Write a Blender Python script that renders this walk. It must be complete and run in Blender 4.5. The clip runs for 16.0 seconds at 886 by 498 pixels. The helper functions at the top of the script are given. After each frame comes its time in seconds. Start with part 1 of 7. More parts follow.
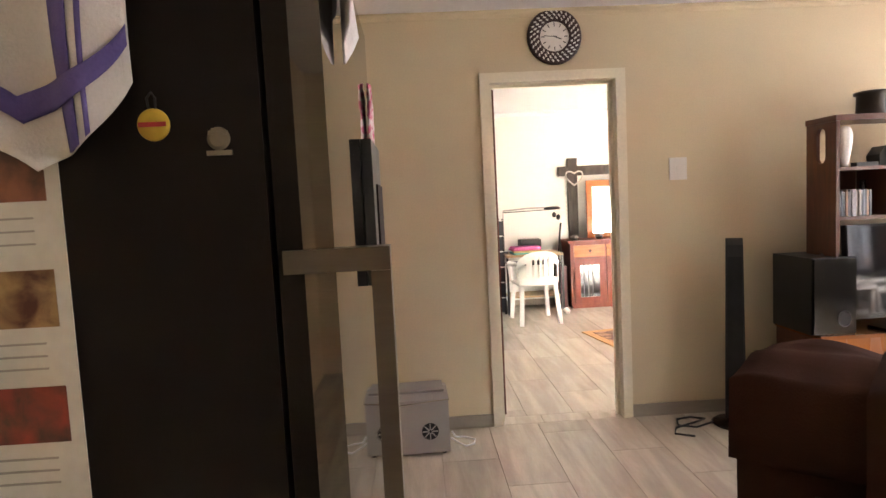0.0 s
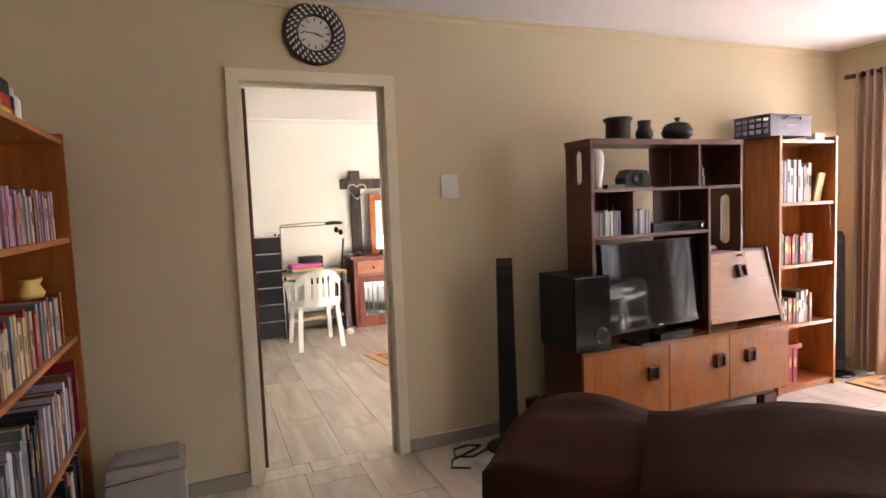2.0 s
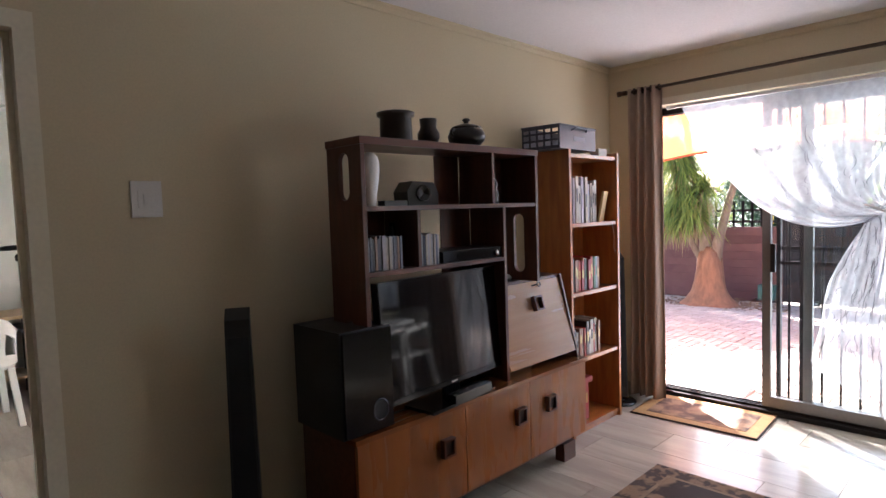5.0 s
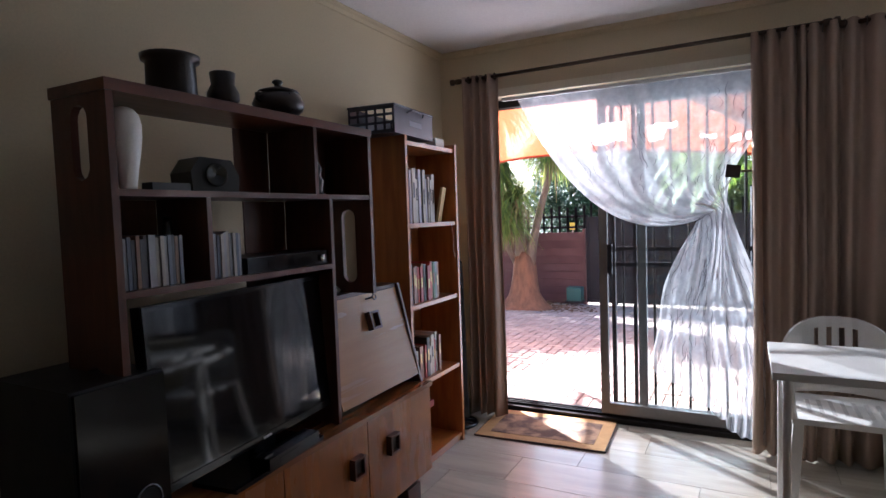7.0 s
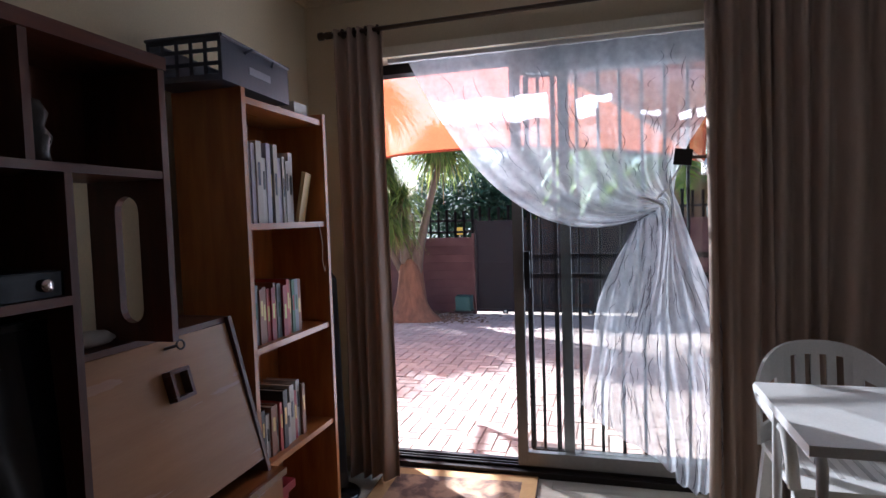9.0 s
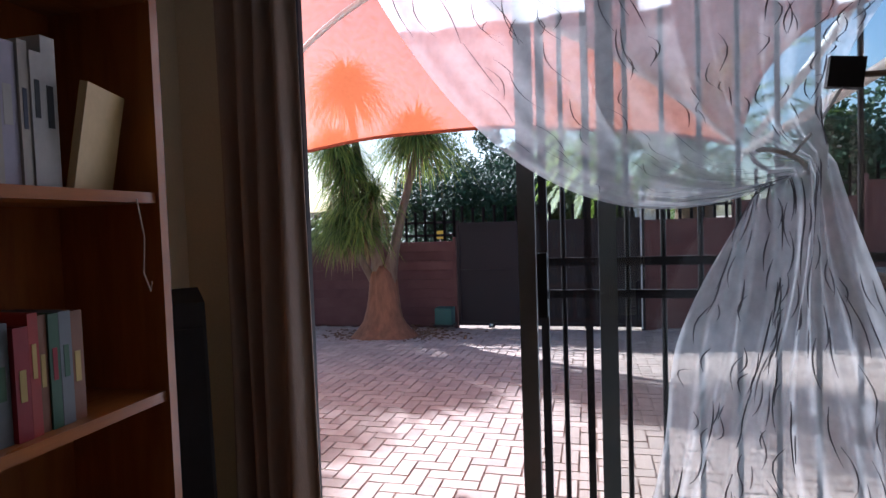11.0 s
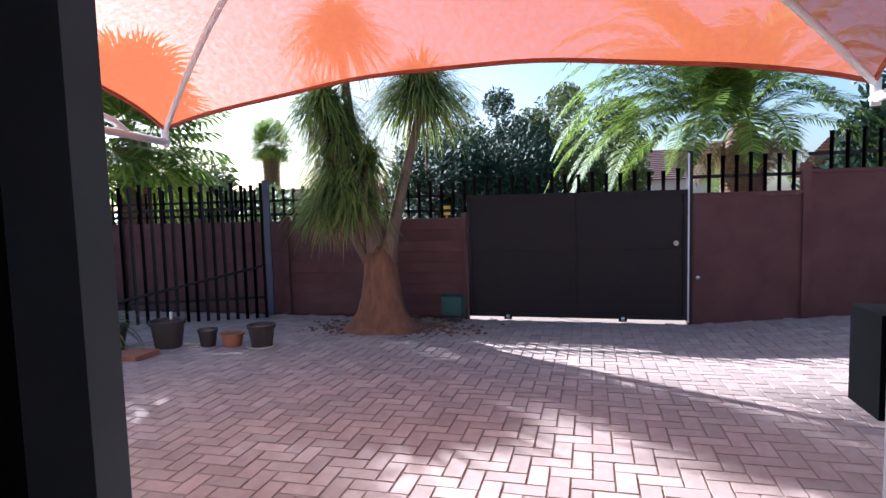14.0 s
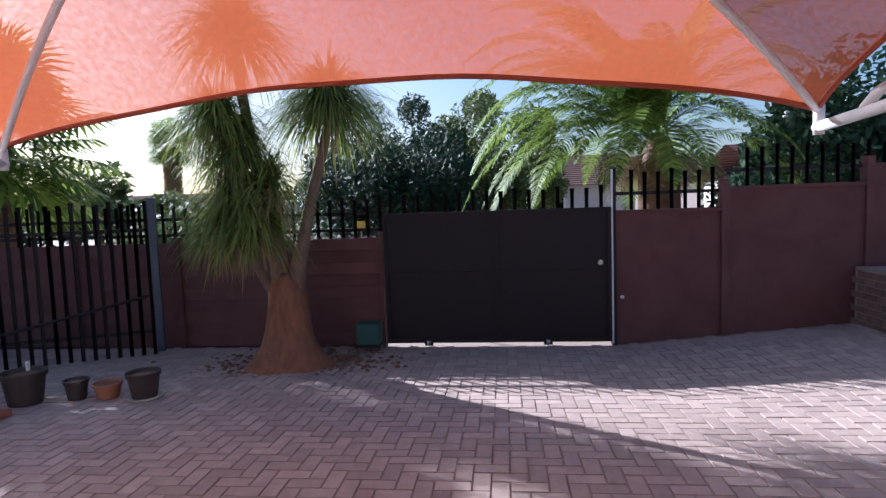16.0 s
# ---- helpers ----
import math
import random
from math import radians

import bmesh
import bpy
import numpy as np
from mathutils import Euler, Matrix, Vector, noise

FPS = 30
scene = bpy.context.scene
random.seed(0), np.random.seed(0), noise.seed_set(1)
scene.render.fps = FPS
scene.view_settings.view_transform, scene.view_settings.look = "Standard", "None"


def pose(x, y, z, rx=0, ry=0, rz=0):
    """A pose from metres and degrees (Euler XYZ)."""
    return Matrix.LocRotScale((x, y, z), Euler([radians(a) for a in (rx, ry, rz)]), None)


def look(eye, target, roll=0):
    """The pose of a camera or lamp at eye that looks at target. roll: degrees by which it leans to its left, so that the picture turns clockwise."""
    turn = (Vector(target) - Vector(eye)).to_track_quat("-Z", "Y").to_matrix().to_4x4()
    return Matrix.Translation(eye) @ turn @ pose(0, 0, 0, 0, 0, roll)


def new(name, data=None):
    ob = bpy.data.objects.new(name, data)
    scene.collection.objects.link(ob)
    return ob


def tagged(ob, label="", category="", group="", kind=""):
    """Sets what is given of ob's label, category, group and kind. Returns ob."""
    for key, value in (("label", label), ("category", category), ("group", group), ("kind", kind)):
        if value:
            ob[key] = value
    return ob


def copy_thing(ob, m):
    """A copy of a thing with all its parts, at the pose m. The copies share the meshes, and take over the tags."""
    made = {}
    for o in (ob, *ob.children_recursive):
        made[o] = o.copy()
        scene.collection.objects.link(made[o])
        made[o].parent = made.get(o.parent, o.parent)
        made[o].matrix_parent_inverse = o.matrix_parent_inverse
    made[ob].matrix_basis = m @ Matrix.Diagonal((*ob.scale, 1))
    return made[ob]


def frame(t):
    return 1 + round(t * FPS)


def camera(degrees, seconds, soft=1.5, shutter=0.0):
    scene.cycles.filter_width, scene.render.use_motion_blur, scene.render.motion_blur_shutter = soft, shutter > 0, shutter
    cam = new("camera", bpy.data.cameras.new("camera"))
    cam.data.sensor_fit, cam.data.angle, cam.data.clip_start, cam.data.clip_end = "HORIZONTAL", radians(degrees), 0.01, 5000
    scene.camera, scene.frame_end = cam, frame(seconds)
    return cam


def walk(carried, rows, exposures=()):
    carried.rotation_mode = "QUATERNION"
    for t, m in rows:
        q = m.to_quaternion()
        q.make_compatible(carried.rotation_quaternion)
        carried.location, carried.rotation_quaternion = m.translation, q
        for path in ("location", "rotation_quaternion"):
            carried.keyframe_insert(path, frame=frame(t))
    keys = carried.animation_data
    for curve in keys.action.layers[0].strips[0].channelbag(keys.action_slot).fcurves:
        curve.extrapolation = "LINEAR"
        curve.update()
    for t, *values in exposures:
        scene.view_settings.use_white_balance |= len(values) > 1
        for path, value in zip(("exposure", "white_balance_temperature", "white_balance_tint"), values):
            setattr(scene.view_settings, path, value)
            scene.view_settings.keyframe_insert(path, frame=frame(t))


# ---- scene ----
cam = camera(74.9, 16.0)
PATH = [
    (0, (0.471, 0.650, 1.363), (0.557, 2.642, 1.204), -2.86),
    (0.5, (0.514, 0.725, 1.375), (0.766, 2.702, 1.208), -2.81),
    (1, (0.578, 0.810, 1.388), (1.002, 2.757, 1.220), -2.55),
    (1.5, (0.642, 0.907, 1.395), (1.237, 2.810, 1.233), -2.43),
    (2, (0.728, 1.012, 1.395), (1.490, 2.855, 1.241), -2.25),
    (2.5, (0.820, 1.110, 1.415), (1.717, 2.891, 1.263), -2.25),
    (3, (0.942, 1.237, 1.429), (1.938, 2.965, 1.281), -2.16),
    (5.5, (1.405, 1.900, 1.405), (2.893, 3.231, 1.282), -1.90),
    (6, (1.490, 2.010, 1.388), (3.072, 3.228, 1.273), -1.93),
    (6.5, (1.610, 2.110, 1.370), (3.299, 3.176, 1.257), -1.97),
    (7, (1.776, 2.210, 1.352), (3.546, 3.134, 1.236), -1.90),
    (7.5, (1.958, 2.314, 1.355), (3.790, 3.109, 1.234), -1.90),
    (8, (2.165, 2.427, 1.339), (4.040, 3.112, 1.219), -1.90),
    (8.5, (2.375, 2.509, 1.328), (4.280, 3.106, 1.206), -1.90),
    (11, (3.785, 2.828, 1.229), (5.722, 3.317, 1.142), -1.90),
    (11.5, (4.040, 2.902, 1.212), (5.975, 3.398, 1.127), -1.90),
    (12, (4.295, 2.961, 1.195), (6.229, 3.463, 1.108), -2.00),
    (12.5, (4.507, 3.030, 1.179), (6.438, 3.539, 1.079), -1.90),
    (13, (4.686, 3.122, 1.157), (6.617, 3.630, 1.038), -1.70),
    (13.5, (4.847, 3.191, 1.166), (6.776, 3.694, 1.015), -1.60),
    (14, (5.040, 3.241, 1.170), (6.971, 3.735, 1.007), -1.60),
    (14.5, (5.171, 3.278, 1.210), (7.108, 3.746, 1.043), -1.50),
    (15, (5.349, 3.331, 1.260), (7.300, 3.736, 1.099), -1.50),
    (15.5, (5.454, 3.335, 1.331), (7.419, 3.666, 1.164), -1.70),
    (16, (5.599, 3.341, 1.372), (7.580, 3.554, 1.205), -2.00),
]
EXPOSURES = [(0, 5.85, 6500, 17), (1.5, 5.55, 6500, 18), (3, 4.9, 6200, 17), (5.5, 3.8, 5600, 12), (7, 3.2, 5300, 12), (8.5, 2.85, 5200, 12), (11, 1.85, 5150, 11), (13, 1.8, 5050, 10.5), (14.5, 1.6, 5100, 12.5), (16, 1.2, 5100, 13)]
walk(cam, [(t, look(eye, target, roll)) for t, eye, target, roll in PATH], EXPOSURES)

# ---- daylight ----
SUN_BEARING, SUN_HEIGHT = 37.0, 27.0
world = bpy.data.worlds.new("sky")
scene.world = world
world.use_nodes = True
_n = world.node_tree.nodes
_sky = _n.new("ShaderNodeTexSky")
_sky.sky_type = "NISHITA"
_sky.sun_disc = False
_sky.dust_density = 2.0
_sky.sun_elevation = radians(SUN_HEIGHT)
_sky.sun_rotation = radians(SUN_BEARING)
_n["Background"].inputs["Strength"].default_value = 0.062
world.node_tree.links.new(_sky.outputs[0], _n["Background"].inputs["Color"])
sun = new("sun", bpy.data.lights.new("sun", "SUN"))
sun.data.energy, sun.data.angle, sun.data.color = 5.0, radians(0.55), (1.0, 0.93, 0.84)
_b, _e = radians(SUN_BEARING), radians(SUN_HEIGHT)
sun.matrix_world = look((math.sin(_b) * math.cos(_e) * 40, math.cos(_b) * math.cos(_e) * 40, math.sin(_e) * 40), (0, 0, 0))


def window_light(name, eye, target, wide, high, watts, colour=(0.93, 0.96, 1.0)):
    """Sky light coming in through an opening."""
    lamp = new(name, bpy.data.lights.new(name, "AREA"))
    lamp.data.shape, lamp.data.size, lamp.data.size_y = "RECTANGLE", wide, high
    lamp.data.energy, lamp.data.color = watts, colour
    lamp.matrix_world = look(eye, target)
    return lamp


window_light("daylight_sliding_door", (5.74, 2.9, 1.1), (4.7, 2.9, 0.95), 1.4, 1.9, 2.3)
window_light("daylight_side_window", (5.66, 0.9, 1.45), (4.6, 0.9, 1.3), 1.2, 1.1, 0.65)
window_light("daylight_bedroom_window", (5.02, 6.2, 1.5), (4.0, 6.2, 1.3), 1.5, 1.2, 0.36)

# ---- materials ----
MATS = {}


def material(name, colour, rough=0.6, metal=0.0, second=None, scale=8.0, stretch=(1, 1, 1), amount=0.5, bump=0.15, fine=60.0,
             vary=0.0, island=False, coat=0.0, spec=0.5, detail=6.0, coords="Object", contrast=(0.3, 0.7)):
    """A surface of two colours mixed by large noise, with finer grain, relief and uneven gloss."""
    if name in MATS:
        return MATS[name]
    m = bpy.data.materials.new(name)
    m.use_nodes = True
    nt = m.node_tree
    nodes, links = nt.nodes, nt.links
    b = nodes["Principled BSDF"]
    b.inputs["Metallic"].default_value = metal
    b.inputs["Specular IOR Level"].default_value = spec
    b.inputs["Coat Weight"].default_value = coat
    tc = nodes.new("ShaderNodeTexCoord")
    mp = nodes.new("ShaderNodeMapping")
    mp.inputs["Scale"].default_value = stretch
    links.new(tc.outputs[coords], mp.inputs["Vector"])
    vec = mp.outputs["Vector"]
    info = nodes.new("ShaderNodeNewGeometry" if island else "ShaderNodeObjectInfo")
    chance = info.outputs["Random Per Island" if island else "Random"]
    if vary:
        add = nodes.new("ShaderNodeVectorMath")
        add.operation = "MULTIPLY_ADD"
        links.new(chance, add.inputs[0])
        add.inputs[1].default_value = (37.0, 53.0, 71.0)
        links.new(vec, add.inputs[2])
        vec = add.outputs[0]
    n1 = nodes.new("ShaderNodeTexNoise")
    n1.inputs["Scale"].default_value = scale
    n1.inputs["Detail"].default_value = detail
    n1.inputs["Distortion"].default_value = 0.4
    links.new(vec, n1.inputs["Vector"])
    n2 = nodes.new("ShaderNodeTexNoise")
    n2.inputs["Scale"].default_value = fine
    n2.inputs["Detail"].default_value = 4
    links.new(vec, n2.inputs["Vector"])
    c1 = (*colour, 1)
    c2 = (*(second or tuple(min(1, v * 0.82) for v in colour)), 1)
    ramp = nodes.new("ShaderNodeMapRange")
    ramp.inputs["From Min"].default_value, ramp.inputs["From Max"].default_value = contrast
    links.new(n1.outputs["Fac"], ramp.inputs["Value"])
    mul = nodes.new("ShaderNodeMath")
    mul.operation = "MULTIPLY"
    mul.inputs[1].default_value = amount
    links.new(ramp.outputs["Result"], mul.inputs[0])
    mix = nodes.new("ShaderNodeMix")
    mix.data_type = "RGBA"
    mix.inputs["A"].default_value, mix.inputs["B"].default_value = c1, c2
    links.new(mul.outputs[0], mix.inputs["Factor"])
    grain = nodes.new("ShaderNodeHueSaturation")
    gr = nodes.new("ShaderNodeMapRange")
    gr.inputs["To Min"].default_value, gr.inputs["To Max"].default_value = 0.9, 1.1
    links.new(n2.outputs["Fac"], gr.inputs["Value"])
    val = gr.outputs["Result"]
    if vary:
        vr = nodes.new("ShaderNodeMapRange")
        vr.inputs["To Min"].default_value, vr.inputs["To Max"].default_value = 1 - vary, 1 + vary
        links.new(chance, vr.inputs["Value"])
        mm = nodes.new("ShaderNodeMath")
        mm.operation = "MULTIPLY"
        links.new(val, mm.inputs[0])
        links.new(vr.outputs["Result"], mm.inputs[1])
        val = mm.outputs[0]
    links.new(val, grain.inputs["Value"])
    links.new(mix.outputs["Result"], grain.inputs["Color"])
    links.new(grain.outputs["Color"], b.inputs["Base Color"])
    rr = nodes.new("ShaderNodeMapRange")
    rr.inputs["To Min"].default_value, rr.inputs["To Max"].default_value = max(0.02, rough * 0.75), min(1, rough * 1.25)
    links.new(n1.outputs["Fac"], rr.inputs["Value"])
    links.new(rr.outputs["Result"], b.inputs["Roughness"])
    if bump:
        bp = nodes.new("ShaderNodeBump")
        bp.inputs["Strength"].default_value = bump
        bp.inputs["Distance"].default_value = 0.004
        links.new(n2.outputs["Fac"], bp.inputs["Height"])
        links.new(bp.outputs["Normal"], b.inputs["Normal"])
    MATS[name] = m
    return m


def see_through(name, colour, clear=0.5, glow=0.3, rough=0.7):
    """A thin cloth: partly clear, the rest scatters light to both sides."""
    m = bpy.data.materials.new(name)
    m.use_nodes = True
    nt = m.node_tree
    nodes, links = nt.nodes, nt.links
    nodes.remove(nodes["Principled BSDF"])
    out = nodes["Material Output"]
    dif = nodes.new("ShaderNodeBsdfDiffuse")
    trl = nodes.new("ShaderNodeBsdfTranslucent")
    tra = nodes.new("ShaderNodeBsdfTransparent")
    dif.inputs["Color"].default_value = trl.inputs["Color"].default_value = (*colour, 1)
    a, c = nodes.new("ShaderNodeMixShader"), nodes.new("ShaderNodeMixShader")
    a.inputs[0].default_value = glow
    links.new(dif.outputs[0], a.inputs[1])
    links.new(trl.outputs[0], a.inputs[2])
    tc = nodes.new("ShaderNodeTexCoord")
    n = nodes.new("ShaderNodeTexNoise")
    n.inputs["Scale"].default_value = 30
    links.new(tc.outputs["Object"], n.inputs["Vector"])
    r = nodes.new("ShaderNodeMapRange")
    r.inputs["To Min"].default_value, r.inputs["To Max"].default_value = clear + 0.12, clear - 0.12
    links.new(n.outputs["Fac"], r.inputs["Value"])
    links.new(r.outputs["Result"], c.inputs[0])
    links.new(a.outputs[0], c.inputs[1])
    links.new(tra.outputs[0], c.inputs[2])
    links.new(c.outputs[0], out.inputs["Surface"])
    return m


WALL = material("cream_wall_paint", (0.67, 0.58, 0.395), 0.75, second=(0.63, 0.54, 0.365), scale=1.2, fine=120, bump=0.12)
WALL_B = material("white_wall_paint", (0.78, 0.79, 0.74), 0.7, second=(0.74, 0.75, 0.70), scale=1.2, fine=120, bump=0.1)
CEIL = material("white_ceiling_paint", (0.80, 0.78, 0.78), 0.8, second=(0.76, 0.74, 0.75), scale=0.8, fine=90, bump=0.08)
TRIM = material("cream_gloss_trim", (0.84, 0.78, 0.62), 0.35, scale=3, bump=0.05)
SKIRT = material("grey_tile_skirting", (0.36, 0.32, 0.26), 0.35, scale=5, stretch=(1, 1, 6), bump=0.05)
TILE = material("grey_wood_floor_tile", (0.55, 0.50, 0.41), 0.24, second=(0.40, 0.36, 0.295), scale=2.2, stretch=(6, 0.8, 1), fine=26, amount=0.8,
                bump=0.05, vary=0.08, contrast=(0.36, 0.62))
GROUT = material("grey_grout", (0.44, 0.40, 0.33), 0.8, scale=20)
FACADE = material("plastered_facade", (0.55, 0.45, 0.33), 0.9, scale=2, fine=80, bump=0.3)
DARKWOOD = material("dark_red_brown_veneer", (0.115, 0.029, 0.011), 0.34, second=(0.06, 0.015, 0.007), scale=5, stretch=(1, 8, 8), fine=40, amount=0.9, bump=0.05, coat=0.12, vary=0.08)
TEAK = material("orange_brown_veneer", (0.36, 0.125, 0.028), 0.28, second=(0.22, 0.068, 0.017), scale=3, stretch=(5, 5, 0.8), fine=40, amount=0.6, bump=0.05, coat=0.18, vary=0.08)
PINE = material("varnished_pine", (0.46, 0.165, 0.035), 0.33, second=(0.27, 0.075, 0.015), scale=5, stretch=(5, 5, 0.7), fine=30, amount=0.8, bump=0.05, coat=0.18, vary=0.06)
BLACK = material("black_plastic", (0.012, 0.012, 0.013), 0.4, scale=10, bump=0.05)
GLOSSBLACK = material("gloss_black_plastic", (0.008, 0.008, 0.009), 0.12, scale=10, bump=0.0)
SCREEN = material("dark_screen_glass", (0.006, 0.006, 0.008), 0.06, scale=2, spec=0.5, bump=0.0)
WHITEPL = material("white_plastic", (0.80, 0.79, 0.76), 0.4, second=(0.70, 0.69, 0.66), scale=4, fine=150, bump=0.04)
STEEL = material("brushed_steel", (0.50, 0.49, 0.48), 0.32, metal=0.9, scale=4, stretch=(1, 1, 20), bump=0.03)
ALU = material("bronze_aluminium", (0.02, 0.016, 0.015), 0.5, spec=0.2, scale=6, bump=0.03)
ALUG = material("grey_aluminium", (0.24, 0.23, 0.22), 0.4, metal=0.4, scale=6, bump=0.03)
SOFA = material("brown_suede", (0.058, 0.021, 0.012), 0.9, spec=0.1, second=(0.034, 0.012, 0.007), scale=5, fine=220, amount=0.8, bump=0.3)
CURTAIN = material("beige_curtain_cloth", (0.45, 0.34, 0.265), 0.9, second=(0.38, 0.28, 0.215), scale=6, stretch=(1, 1, 0.3), fine=240, bump=0.3)
_cn = CURTAIN.node_tree
_cm, _cl = _cn.nodes.new("ShaderNodeMixShader"), _cn.nodes.new("ShaderNodeBsdfTranslucent")
_cl.inputs["Color"].default_value = (0.50, 0.35, 0.25, 1)
_cm.inputs[0].default_value = 0.12
_cn.links.new(_cn.nodes["Principled BSDF"].outputs[0], _cm.inputs[1])
_cn.links.new(_cl.outputs[0], _cm.inputs[2])
_cn.links.new(_cm.outputs[0], _cn.nodes["Material Output"].inputs["Surface"])
BRONZE = material("dark_bronze", (0.10, 0.07, 0.05), 0.35, metal=0.7, scale=12)
CLAY = material("black_fired_clay", (0.022, 0.018, 0.016), 0.3, second=(0.05, 0.035, 0.028), scale=25, fine=90, bump=0.2)
PAVER = material("pinkish_clay_paver", (0.46, 0.345, 0.295), 0.8, second=(0.36, 0.26, 0.225), scale=9, fine=70, amount=0.8, bump=0.4, vary=0.14)
PAVER_FIELD = material("pinkish_clay_paver_field", (0.46, 0.345, 0.295), 0.8, second=(0.36, 0.26, 0.225), scale=9, fine=70, amount=0.8, bump=0.4, vary=0.14, island=True)
SAND = material("joint_sand", (0.33, 0.245, 0.20), 0.95, scale=4, fine=100, bump=0.5)
MAROON = material("maroon_painted_concrete", (0.125, 0.052, 0.048), 0.75, spec=0.3, second=(0.09, 0.036, 0.035), scale=3, fine=60, amount=0.8, bump=0.25, vary=0.08)
GATEBLACK = material("black_painted_steel", (0.019, 0.014, 0.016), 0.6, spec=0.22, second=(0.027, 0.019, 0.019), scale=6, fine=70, bump=0.1)
BARK_ORANGE = material("orange_brown_bark", (0.27, 0.105, 0.05), 0.9, second=(0.14, 0.06, 0.032), scale=7, stretch=(2, 2, 0.6), fine=35, amount=0.9, bump=0.8)
BARK = material("grey_brown_bark", (0.22, 0.13, 0.075), 0.9, second=(0.12, 0.07, 0.042), scale=7, stretch=(2, 2, 0.6), fine=35, amount=0.9, bump=0.8)
BARK_PALE = material("pale_grey_bark", (0.24, 0.165, 0.115), 0.9, second=(0.13, 0.08, 0.055), scale=9, stretch=(2, 2, 0.6), fine=35, amount=0.9, bump=0.8)
SOIL = material("dry_soil", (0.17, 0.085, 0.045), 0.95, second=(0.09, 0.05, 0.03), scale=12, fine=80, bump=0.8)
TERRACOTTA = material("terracotta", (0.34, 0.13, 0.07), 0.8, scale=10, bump=0.3)
POTDARK = material("dark_brown_plastic_pot", (0.045, 0.028, 0.024), 0.55, scale=8, bump=0.1)
WHITEPAINT = material("white_painted_steel", (0.72, 0.70, 0.69), 0.4, scale=6, bump=0.04)


def leaf_material(name, colour, second, glow=0.4):
    m = bpy.data.materials.new(name)
    m.use_nodes = True
    nt = m.node_tree
    nodes, links = nt.nodes, nt.links
    b = nodes["Principled BSDF"]
    b.inputs["Roughness"].default_value = 0.55
    b.inputs["Specular IOR Level"].default_value = 0.22
    geo = nodes.new("ShaderNodeNewGeometry")
    mix = nodes.new("ShaderNodeMix")
    mix.data_type = "RGBA"
    mix.inputs["A"].default_value, mix.inputs["B"].default_value = (*colour, 1), (*second, 1)
    links.new(geo.outputs["Random Per Island"], mix.inputs["Factor"])
    links.new(mix.outputs["Result"], b.inputs["Base Color"])
    t = nodes.new("ShaderNodeBsdfTranslucent")
    links.new(mix.outputs["Result"], t.inputs["Color"])
    ms = nodes.new("ShaderNodeMixShader")
    ms.inputs[0].default_value = glow
    links.new(b.outputs[0], ms.inputs[1])
    links.new(t.outputs[0], ms.inputs[2])
    links.new(ms.outputs[0], nodes["Material Output"].inputs["Surface"])
    return m


LEAF_STRAP = leaf_material("strap_leaf", (0.055, 0.105, 0.028), (0.36, 0.40, 0.085))
LEAF_PALM = leaf_material("palm_leaf", (0.06, 0.12, 0.022), (0.29, 0.38, 0.055))
LEAF_DARK = leaf_material("dark_tree_leaf", (0.022, 0.05, 0.028), (0.045, 0.085, 0.04), 0.25)
LEAF_LIGHT = leaf_material("light_tree_leaf", (0.08, 0.12, 0.035), (0.17, 0.20, 0.06))
LEAF_DRY = leaf_material("dry_palm_leaf", (0.24, 0.16, 0.08), (0.36, 0.26, 0.13), 0.2)

# ---- building helpers ----


def box(bm, x0, y0, z0, x1, y1, z1, m=None):
    vs = [bm.verts.new((x, y, z)) for z in (z0, z1) for y in (y0, y1) for x in (x0, x1)]
    if m is not None:
        for v in vs:
            v.co = m @ v.co
    for f in ((0, 2, 3, 1), (4, 5, 7, 6), (0, 1, 5, 4), (2, 6, 7, 3), (0, 4, 6, 2), (1, 3, 7, 5)):
        bm.faces.new([vs[i] for i in f])
    return vs


def bevelled(bm, width=0.004, segments=2, angle=35):
    es = [e for e in bm.edges if len(e.link_faces) == 2 and e.calc_face_angle(0) > radians(angle)]
    bmesh.ops.bevel(bm, geom=es, offset=width, segments=segments, affect="EDGES", profile=0.6, clamp_overlap=True)
    return bm


def part(name, bm, mat, parent=None, label="", smooth=False):
    me = bpy.data.meshes.new(name)
    bmesh.ops.recalc_face_normals(bm, faces=bm.faces)
    bm.to_mesh(me)
    bm.free()
    if smooth:
        for p in me.polygons:
            p.use_smooth = True
    me.materials.append(mat)
    ob = new(name, me)
    if parent is not None:
        ob.parent = parent
    if label:
        tagged(ob, label)
    return ob


def empty(name, m, label, category, group="", kind=""):
    ob = new(name)
    ob.empty_display_size = 0.05
    ob.matrix_basis = m
    return tagged(ob, label, category, group, kind)


def block(name, x0, y0, z0, x1, y1, z1, mat, parent=None, bevel=0.004, label="", smooth=False):
    bm = bmesh.new()
    box(bm, x0, y0, z0, x1, y1, z1)
    if bevel:
        bevelled(bm, bevel, 2)
    return part(name, bm, mat, parent, label, smooth)


def boxes(name, rows, mat, parent=None, bevel=0.0, label=""):
    bm = bmesh.new()
    for r in rows:
        box(bm, *r)
    if bevel:
        bevelled(bm, bevel, 1)
    return part(name, bm, mat, parent, label)


